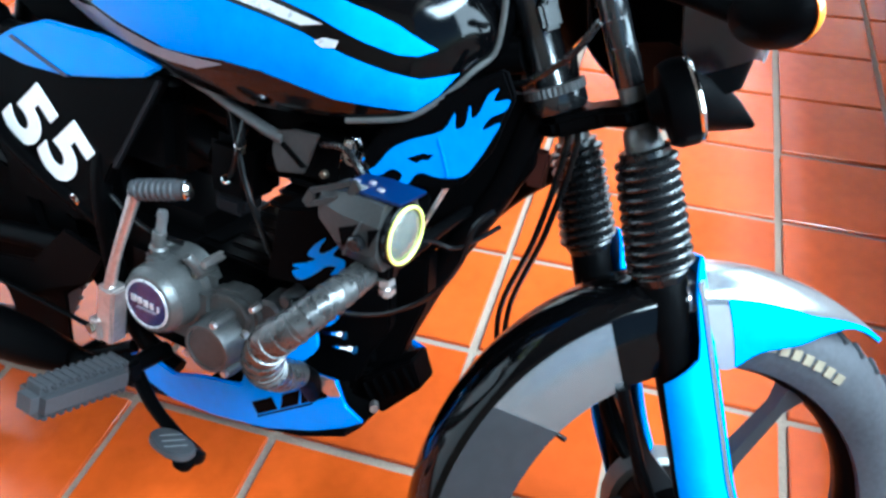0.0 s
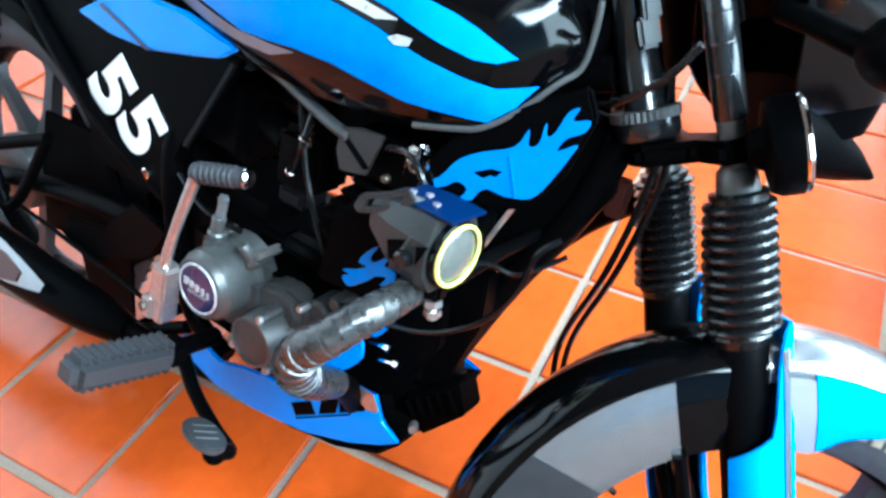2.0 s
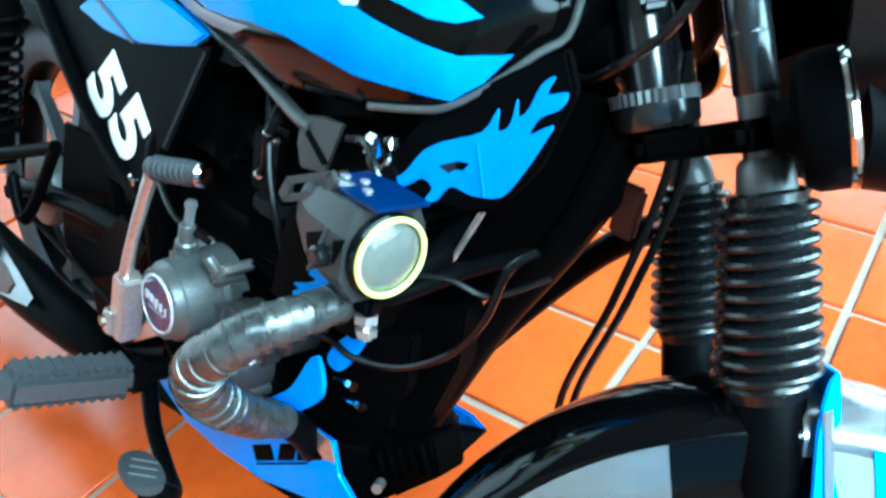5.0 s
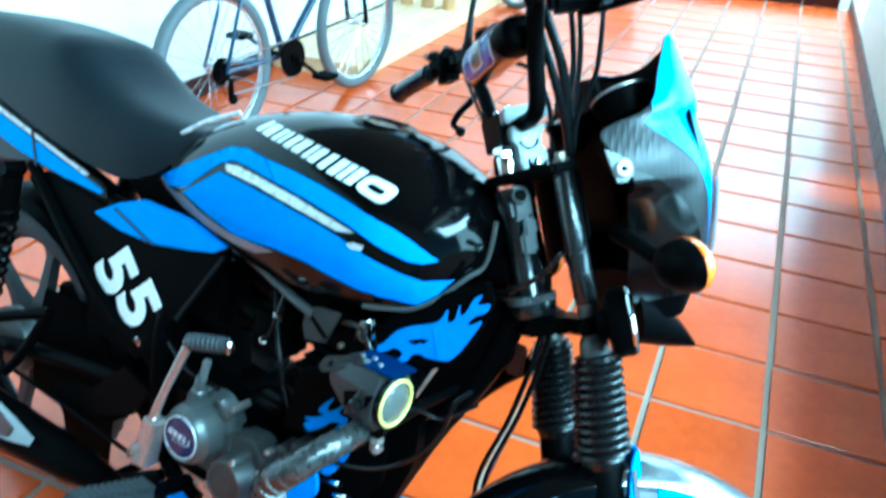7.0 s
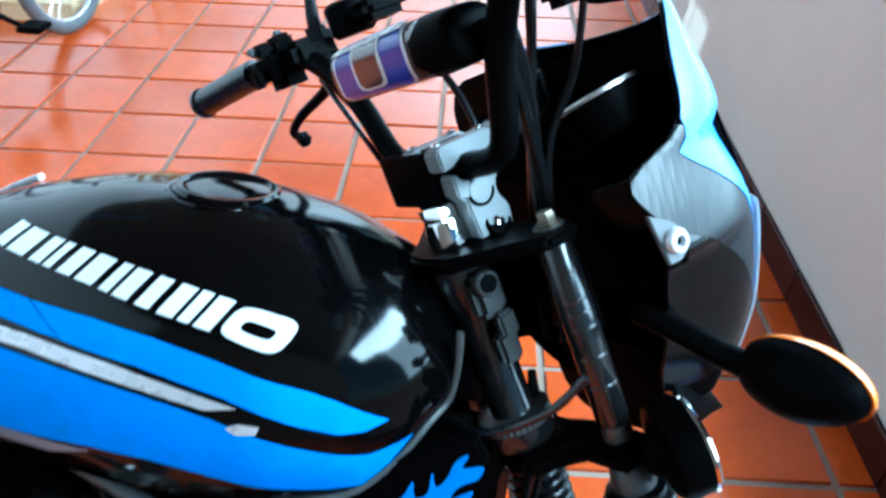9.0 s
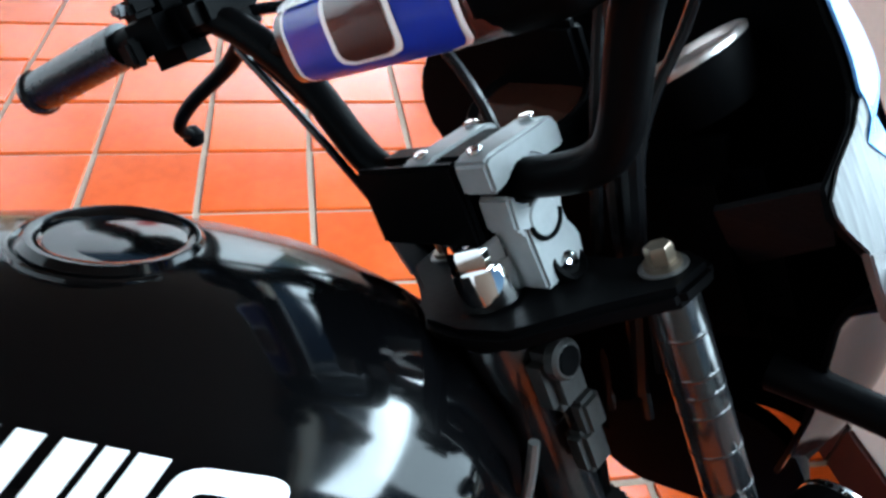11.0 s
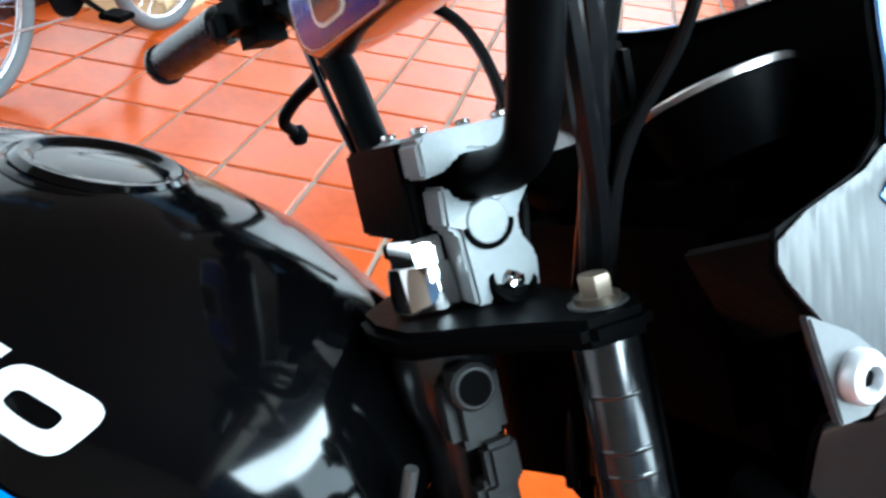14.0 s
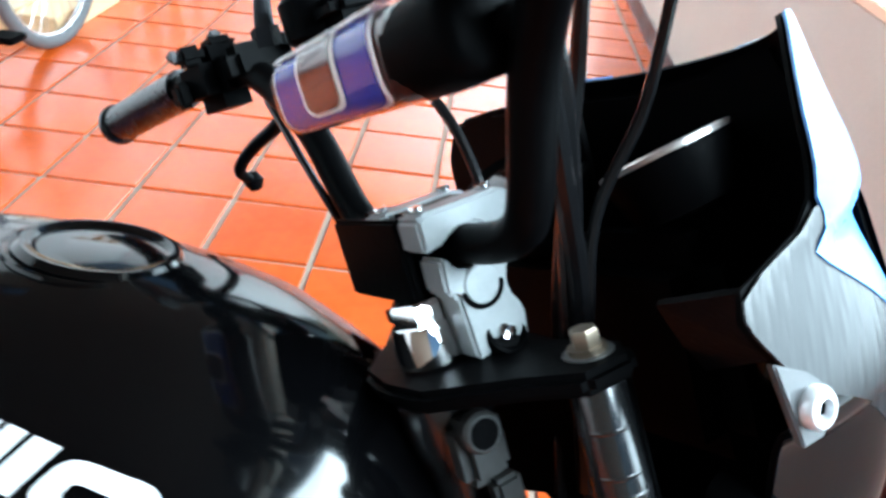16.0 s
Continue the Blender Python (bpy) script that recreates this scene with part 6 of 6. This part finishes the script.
head_glass.visible_shadow = False
fpart("lamp_cover", cowl_shell(-0.225, -0.070, -0.48, 0.48, 0.013, 16, 20, 0.002), CLEAR_PLASTIC, cowl, "clear lamp cover standing proud of the nose", 60)
fpart("cowl_inner", join(box(0.135, 0, -0.05, 0.05, 0.21, 0.14, 0.02), prism([(-0.150, -0.05), (0.150, -0.05), (0.140, 0.02), (0.104, 0.108), (0.055, 0.098), (0.0, 0.095), (-0.055, 0.098), (-0.104, 0.108), (-0.140, 0.02)], -0.003, 0.003, Matrix.Translation((0.206, 0, 0.0)) @ Matrix(((0, 0, 1, 0), (1, 0, 0, 0), (0, 1, 0, 0), (0, 0, 0, 1))), 0.003)), BLACK, cowl, "matt black inner panel")
quad = [Vector(p) for p in ((0.092, -0.094, -0.003), (0.092, -0.156, 0.010), (0.111, -0.146, -0.033), (0.128, -0.078, -0.060))]
off = (quad[2] - quad[0]).cross(quad[1] - quad[3]).normalized() * 0.004
fpart("lower_panel", loft([quad, [q + off for q in quad]]), INNER, cowl, "dark grey textured inner panel")
DIAL = Matrix.Translation((0.1587, -0.0544, 0.0609)) @ pose(0, 0, 0, -16.2, -3.1, 0)
dial = fpart("instrument", lathe([(0.0, -0.040), (0.034, -0.036), (0.040, -0.012), (0.0415, -0.003), (0.039, -0.001), (0.0355, -0.001), (0.034, -0.004), (0.0, -0.004)], 32, DIAL), BLACK, cowl, "round instrument in a black pod")
fpart("dial_rim", lathe([(0.0415, -0.002), (0.0418, 0.001), (0.0400, 0.0022), (0.0350, -0.0005), (0.0335, -0.0032), (0.0350, -0.0038)], 48, DIAL), STEEL, dial, "bright dial rim")
fpart("instrument_hood", prism([(0.010, 0.020), (0.172, 0.020), (0.182, 0.045), (0.182, 0.065), (0.178, 0.079), (0.166, 0.095), (0.148, 0.105), (0.098, 0.108), (0.039, 0.105), (0.010, 0.100)], -0.007, 0.007, Matrix.Translation((0.157, 0, 0)) @ Matrix(((0, 0, 1, 0), (1, 0, 0, 0), (0, 1, 0, 0), (0, 0, 0, 1))), 0.005), BLACK, cowl, "rounded black hood beside the instruments")
GAUGE = Matrix.Translation((0.130, 0.048, 0.060)) @ pose(0, 0, 0, 10, -16, 0)
gauge = fpart("instrument", lathe([(0.0, -0.055), (0.030, -0.052), (0.044, -0.030), (0.046, -0.006), (0.044, -0.002), (0.040, -0.002), (0.038, -0.006), (0.0, -0.006)], 32, GAUGE), BLACK, cowl, "round instrument in a rounded black pod", 60)
fpart("dial_rim", lathe([(0.0455, -0.003), (0.0458, 0.000), (0.0440, 0.0012), (0.0400, -0.0012), (0.0385, -0.0042), (0.0400, -0.0048)], 48, GAUGE), SATIN, gauge, "black dial rim")
fpart("dial_glass", lathe([(0.0390, -0.0050), (0.0380, -0.0030), (0.0, -0.0020)], 32, GAUGE), BROWN_GLASS, gauge, "glossy dial glass with a painted brown reflection")
fpart("instrument_stay", join(prism([(0.010, 0), (0.032, 0.002), (0.030, -0.024), (0.024, -0.020)], -0.002, 0.002, Matrix.Translation((0.125, -0.084, 0.052)) @ UPRIGHT, 0.001)), GREY_PLASTIC, dial)

# chin deflector, horn and indicators
rows = []
for x, w, z0, z1 in ((0.120, 0.090, -0.276, -0.172), (0.140, 0.084, -0.284, -0.178), (0.170, 0.068, -0.293, -0.220), (0.195, 0.054, -0.299, -0.255), (0.212, 0.042, -0.303, -0.288)):
    rows.append([(x, w * math.copysign(abs(math.cos(a)) ** 0.5, math.cos(a)), (z0 + z1) / 2 + (z1 - z0) / 2 * math.sin(a)) for a in (2 * math.pi * k / 20 for k in range(20))])
fpart("chin_deflector", loft(rows), BLACK, cowl, "black pointed chin deflector", 60)
HORN = axis_to((0.050, -0.126, -0.226), (0.142, -0.164, -0.226))
horn = fpart("horn", join(lathe([(0.014, -0.012), (0.020, 0.0), (0.040, 0.004), (0.044, 0.012), (0.044, 0.028), (0.040, 0.033), (0.034, 0.030), (0.0, 0.030)], 30, HORN)), BLACK, None, "round black horn")
fpart("horn_rim", ring(0.042, 0.0035, 36, 8, HORN @ Matrix.Translation((0, 0, 0.031))), CHROME, horn, "chrome rim")


def half_egg(m, deep, flare):
    prof = [(math.cos(b) * flare, deep * math.sin(b)) for b in (radians(90 * k / 8) for k in range(9))]
    return moved(loft([[(r * math.cos(a), r * math.sin(a), h) for a in (2 * math.pi * k / 28 for k in range(28))] for r, h in prof]), m @ Matrix.Diagonal((0.031, 0.056, 1, 1)))


for s in (-1, 1):
    AT = Matrix.Translation((0.110, s * 0.238, -0.160))
    back, ahead = AT @ pose(0, 0, 0, 0, -90, s * 8), AT @ pose(0, 0, 0, 0, 90, s * 8)
    ind = fpart("indicator", join(tube([(0.098, s * 0.10, -0.116), (0.098, s * 0.145, -0.132), (0.100, s * 0.190, -0.150), (0.106, s * 0.222, -0.160)], [0.013, 0.011, 0.011, 0.014], 14, 4), half_egg(back, 0.034, 1.0)), BLACK, cowl, "black indicator with an amber lens")
    fpart("amber_lens", half_egg(ahead, 0.022, 1.035), ORANGE, ind, "amber lens")

# cables
for pts, r in (([(0.02, -0.19, 0.185), (0.075, -0.13, 0.20), (0.095, -0.07, 0.12), (0.075, -0.045, 0.02), (0.06, -0.03, -0.14)], 0.0042), ([(0.03, -0.20, 0.18), (0.09, -0.13, 0.22), (0.115, -0.05, 0.13), (0.085, -0.02, 0.0), (0.06, 0.0, -0.14)], 0.0042),
               ([(0.045, -0.195, 0.185), (0.11, -0.16, 0.20), (0.115, -0.095, 0.10), (0.085, -0.06, 0.03), (0.06, -0.05, -0.10)], 0.0035), ([(0.0, -0.19, 0.17), (0.03, -0.13, 0.15), (0.058, -0.085, 0.08), (0.072, -0.055, 0.0), (0.06, -0.03, -0.12)], 0.006),
               ([(0.01, -0.19, 0.17), (0.045, -0.12, 0.175), (0.075, -0.075, 0.10), (0.08, -0.04, 0.0)], 0.007), ([(0.042, 0.19, 0.18), (0.10, 0.12, 0.15), (0.10, 0.06, 0.07), (0.07, 0.03, -0.05)], 0.0042),
               ([(0.02, 0.17, 0.15), (0.03, 0.12, 0.08), (0.045, 0.09, 0.02), (0.03, 0.06, -0.06)], 0.0035), ([(0.015, 0.18, 0.16), (0.012, 0.13, 0.10), (0.02, 0.10, 0.03)], 0.003)):
    fpart("cable", tube(pts, r, 8, 7), CABLE, bar)
for k, dx in enumerate((0, 0.014)):
    fpart("brake_cable", tube([(0.03, -0.005, -0.16), (0.018 - dx, 0.012, -0.255), (-0.031 - dx, 0.060, -0.362), (-0.085 - dx, 0.145, -0.480), (-0.11, 0.155, -0.60), (-0.06, 0.12, -0.68)], 0.0042, 8, 7), CABLE, None, "black control cable")
fpart("loop_cable", tube([(0.01, -0.12, -0.13), (-0.015, -0.09, -0.155), (-0.05, -0.04, -0.17), (-0.06, 0.0, -0.165)], 0.004, 8, 6), RUBBER)
fpart("cable_guide", join(tube([(-0.02, 0.03, -0.17), (-0.005, 0.055, -0.18), (0.02, 0.06, -0.17)], 0.003, 6, 4), box(-0.005, 0.05, -0.185, 0.02, 0.02, 0.02, 0.003)), STEEL)

# ---- bicycles, platform and balusters ----
def bicycle(name, rear, front, r, paint, tape, label):
    rear, front = Vector(rear), Vector(front)
    f = (front - rear).normalized()
    left = Vector((-f.y, f.x, 0))
    M = Matrix(((f.x, left.x, 0, rear.x), (f.y, left.y, 0, rear.y), (0, 0, 1, 0), (0, 0, 0, 1)))
    wb = (front - rear).length
    b = thing(name, M, label, "bicycle")
    k = r / 0.33
    for nm, x in (("rear_wheel", 0.0), ("front_wheel", wb)):
        W = Matrix.Translation((x, 0, r)) @ WHEEL
        w = part(nm, join(ring(r - 0.050, 0.010, 40, 8, W), lathe([(0.012, -0.045), (0.022, -0.03), (0.014, -0.02), (0.014, 0.02), (0.022, 0.03), (0.012, 0.045)], 16, W)), SPOKE, b, "spoked wheel with a pale rim")
        part("tyre", ring(r - 0.026, 0.027, 44, 10, W), DUSTY, w, "dusty grey tyre")
        sp = []
        for i in range(28):
            a = 2 * math.pi * i / 28
            c = a + (0.45 if i % 2 else -0.45)
            z = 0.026 * (1 if i % 4 < 2 else -1)
            sp.append(rod(W @ Vector((0.02 * math.cos(c), 0.02 * math.sin(c), z)), W @ Vector(((r - 0.045) * math.cos(a), (r - 0.045) * math.sin(a), 0)), 0.0016, 4))
        parts("spoke", sp, SPOKE, w)
        if tape:
            for a0 in (0.5, 2.6, 4.7):
                part("rim_tape", tube([W @ Vector(((r - 0.048) * math.cos(a0 + 0.09 * i), (r - 0.048) * math.sin(a0 + 0.09 * i), 0)) for i in range(7)], 0.009, 6, 1), tape, w, "coloured rim tape")
    bb, seat, head, hlow = Vector((0.43 * k, 0, 0.29 * k)), Vector((0.27 * k, 0, 0.78 * k)), Vector((0.78 * wb, 0, 0.80 * k)), Vector((0.82 * wb, 0, 0.66 * k))
    part("frame", join(tube([bb, seat], 0.016, 10, 1), tube([seat + Vector((0.02, 0, -0.06)), head], 0.015, 10, 1), tube([bb, hlow], 0.019, 10, 1), tube([head + Vector((-0.006, 0, 0.03)), hlow], 0.019, 10, 1),
                       *[tube([bb, (0.02, s * 0.055, r), (0, s * 0.06, r)], 0.009, 8, 1) for s in (-1, 1)], *[tube([seat + Vector((0.02, 0, -0.06)), (0.12 * k, s * 0.05, 0.58 * k), (0, s * 0.06, r)], 0.008, 8, 1) for s in (-1, 1)]), paint, b, "dark frame")
    part("fork", join(tube([hlow, hlow + Vector((0.02, 0, -0.05))], 0.016, 10, 1), *[tube([hlow + Vector((0.015, s * 0.05, -0.04)), (wb - 0.03, s * 0.055, r + 0.15), (wb, s * 0.055, r)], 0.012, 8, 3) for s in (-1, 1)]), SATIN, b)
    cr = part("crank_set", join(rod(bb + Vector((0, -0.065, 0)), bb + Vector((0, 0.065, 0)), 0.018, 12), rod(bb + Vector((0, -0.05, 0)), bb + Vector((0, -0.056, 0)), 0.085, 28), tube([bb + Vector((0, -0.075, 0)), bb + Vector((0.13, -0.085, -0.10))], 0.010, 8, 1), tube([bb + Vector((0, 0.075, 0)), bb + Vector((-0.13, 0.085, 0.10))], 0.010, 8, 1)), SATIN, b, "dark crank set")
    part("pedal", box(bb.x + 0.13, -0.13, bb.z - 0.10, 0.09, 0.09, 0.022, 0.005), BLACK, cr)
    part("pedal", box(bb.x - 0.13, 0.13, bb.z + 0.10, 0.09, 0.09, 0.022, 0.005), BLACK, cr)
    part("chain", join(tube([(bb.x, -0.053, bb.z + 0.085), (0, -0.05, r + 0.04)], 0.004, 6, 1), tube([(bb.x, -0.053, bb.z - 0.085), (0.03, -0.05, r - 0.10), (0, -0.05, r - 0.04)], 0.004, 6, 1)), STEEL, cr)
    part("cassette", join(*[rod((0, -0.030 - 0.004 * i, r), (0, -0.033 - 0.004 * i, r), 0.055 - 0.006 * i, 20) for i in range(5)]), SATIN, b)
    part("derailleur", join(box(0.02, -0.052, r - 0.08, 0.03, 0.016, 0.09, 0.006), rod((0.03, -0.045, r - 0.12), (0.03, -0.056, r - 0.12), 0.022, 14)), SATIN, b)
    part("saddle", join(tube([seat, seat + Vector((-0.03, 0, 0.13))], 0.013, 10, 1), loft([[(seat.x + x, w * math.cos(a), seat.z + 0.15 + h * math.sin(a)) for a in (2 * math.pi * i / 14 for i in range(14))] for x, w, h in ((-0.15, 0.05, 0.02), (-0.10, 0.075, 0.028), (0.0, 0.045, 0.026), (0.09, 0.022, 0.02), (0.12, 0.012, 0.012))])), BLACK, b)
    part("handlebar", join(tube([head, head + Vector((-0.01, 0, 0.08)), head + Vector((0.06, 0, 0.12))], 0.013, 10, 3), tube([head + Vector((0.03, -0.29, 0.13)), head + Vector((0.06, -0.1, 0.12)), head + Vector((0.06, 0.1, 0.12)), head + Vector((0.03, 0.29, 0.13))], 0.011, 10, 4)), SATIN, b)
    return b


bicycle("bicycle", (-2.22, 0.84, 0), (-2.135, 1.86, 0), 0.33, FRAME_BLUE, PINK, "dark blue mountain bicycle with dusty tyres, parked along the white wall")
bicycle("bicycle", (-2.64, 4.45, 0), (-2.02, 4.10, 0), 0.25, SILVER, PINK, "small pale bicycle with pink wheels beside the end wall")

platform = thing("platform_step", Matrix.Translation((-2.437, 3.42, 0)), "low pale board-covered step beside the wall", "step")
part("riser_board", join(box(0.262, 0, 0.036, 0.02, 3.0, 0.072, 0.004), box(-0.01, -1.49, 0.036, 0.52, 0.02, 0.072, 0.004)), PALE_WOOD, platform)
for k in range(3):
    part("board", box(-0.185 + 0.183 * k + (0.006 if k == 2 else 0), 0, 0.081, 0.178, 3.02, 0.018, 0.004), PALE_WOOD, platform)
base = thing("baluster", Matrix.Translation((-2.60, 3.43, 0.09)), "turned varnished wooden baluster on the low step", "baluster", "balusters on the step")
part("turned_post", lathe([(0.045, 0), (0.045, 0.10), (0.030, 0.12), (0.038, 0.15), (0.028, 0.18), (0.046, 0.30), (0.050, 0.38), (0.034, 0.52), (0.026, 0.62), (0.036, 0.68), (0.028, 0.72), (0.045, 0.76), (0.045, 0.88)], 20), WOOD, base)
for i in range(1, 6):
    copy_thing(base, Matrix.Translation((-2.60 + 0.16 * (i % 3), 3.43 + (0.75 if i > 2 else 0), 0.09)))
solid("handrail", join(box(-2.44, 3.43, 1.0, 0.50, 0.09, 0.055, 0.015), box(-2.44, 4.18, 1.0, 0.50, 0.09, 0.055, 0.015)), WOOD, "varnished wooden handrail on turned balusters", "handrail")
cloth = solid("red_cloth", prism([(-0.14, -0.02), (0.10, 0.0), (0.16, 0.30), (0.02, 0.36), (-0.12, 0.32)], 0, 0.012, Matrix.Translation((-1.47, Y_FAR - 0.004, 0.22)) @ pose(0, 0, 0, 90, 0, 0), 0.003), RED, "red cloth hanging on the white end wall", "cloth")

# hedge beyond the sill, many small leaves
rng = random.Random(4)
verts, faces = [], []
for i in range(9000):
    c = Vector((rng.uniform(2.2, 3.6), rng.uniform(-3, 6), 0))
    c.z = rng.uniform(-0.05, 0.5 + 0.25 * math.sin(c.y * 2.1) + 0.2 * math.sin(c.y * 5 + 1))
    a, t, s = rng.uniform(0, 6.28), rng.uniform(-0.9, 0.9), rng.uniform(0.03, 0.06)
    u = Vector((math.cos(a), math.sin(a), t)).normalized()
    v = u.cross(Vector((rng.uniform(-1, 1), rng.uniform(-1, 1), 1))).normalized()
    n0 = len(verts)
    verts += [c - u * s, c + v * s * 0.5, c + u * s, c - v * s * 0.5]
    faces.append((n0, n0 + 1, n0 + 2, n0 + 3))
me = bpy.data.meshes.new("hedge")
me.from_pydata([tuple(v) for v in verts], [], faces)
me.materials.append(LEAF)
tagged(new("hedge", me), "loose green hedge outside the low wall", "hedge", kind="stuff")

# ---- skirting pieces and floor tiles ----
def piece_mesh(name, sx, sy, sz, bevel, material):
    bm = bmesh.new()
    bmesh.ops.create_cube(bm, size=1.0)
    bm.transform(Matrix.Diagonal((sx, sy, sz, 1)))
    top = [e for e in bm.edges if all(v.co.z > 0 for v in e.verts)]
    bmesh.ops.bevel(bm, geom=top, offset=bevel, segments=1, affect="EDGES")
    finish(bm)
    me = bpy.data.meshes.new(name)
    bm.to_mesh(me)
    bm.free()
    me.materials.append(material)
    return me


rng = random.Random(7)
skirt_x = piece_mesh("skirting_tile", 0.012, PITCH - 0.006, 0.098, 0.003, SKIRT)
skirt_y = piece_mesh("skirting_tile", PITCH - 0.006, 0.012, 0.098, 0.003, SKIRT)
north = bpy.data.objects["wall_north"]
west = bpy.data.objects["wall_west"]
for j in range(-11, 20):
    y = PITCH * (j + 0.5)
    if Y_BACK + 0.15 < y < Y_FAR - 0.15:
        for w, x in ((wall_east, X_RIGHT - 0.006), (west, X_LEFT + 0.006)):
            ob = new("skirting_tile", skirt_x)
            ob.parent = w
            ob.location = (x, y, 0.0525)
for i in range(-9, 1):
    x = PITCH * (i + 0.5)
    if X_LEFT + 0.15 < x < X_RIGHT - 0.15:
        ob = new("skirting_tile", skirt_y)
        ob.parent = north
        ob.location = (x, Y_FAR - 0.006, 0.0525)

tile_meshes = []
for k in range(4):
    tile_meshes.append(piece_mesh("tile", PITCH - 0.0165 - 0.001 * k, PITCH - 0.0165 + 0.0008 * k - 0.002, 0.010, 0.0018, TILE))
count = 0
rest = []
for i in range(-10, 2):
    for j in range(-12, 21):
        x, y = PITCH * (i + 0.5), PITCH * (j + 0.5)
        x0, x1 = max(x - PITCH / 2, X_LEFT), min(x + PITCH / 2, X_RIGHT)
        y0, y1 = max(y - PITCH / 2, Y_BACK), min(y + PITCH / 2, Y_FAR)
        if x1 - x0 < 0.03 or y1 - y0 < 0.03:
            continue
        whole = x1 - x0 > PITCH - 0.001 and y1 - y0 > PITCH - 0.001
        if whole and -6 <= j <= 19 and count < 300:
            ob = new("tile", tile_meshes[rng.randrange(4)])
            ob.parent = floor
            ob.location = (x + rng.uniform(-0.0012, 0.0012), y + rng.uniform(-0.0012, 0.0012), -0.0005 + rng.uniform(-0.0006, 0.0006))
            ob.rotation_euler = (rng.uniform(-0.002, 0.002), rng.uniform(-0.002, 0.002), rng.uniform(-0.004, 0.004))
            count += 1
        else:
            rest.append(box((x0 + x1) / 2, (y0 + y1) / 2, -0.0005, x1 - x0 - 0.017, y1 - y0 - 0.017, 0.010, 0))
if rest:
    tagged(part("edge_tiles", join(*rest), TILE, floor), kind="stuff")
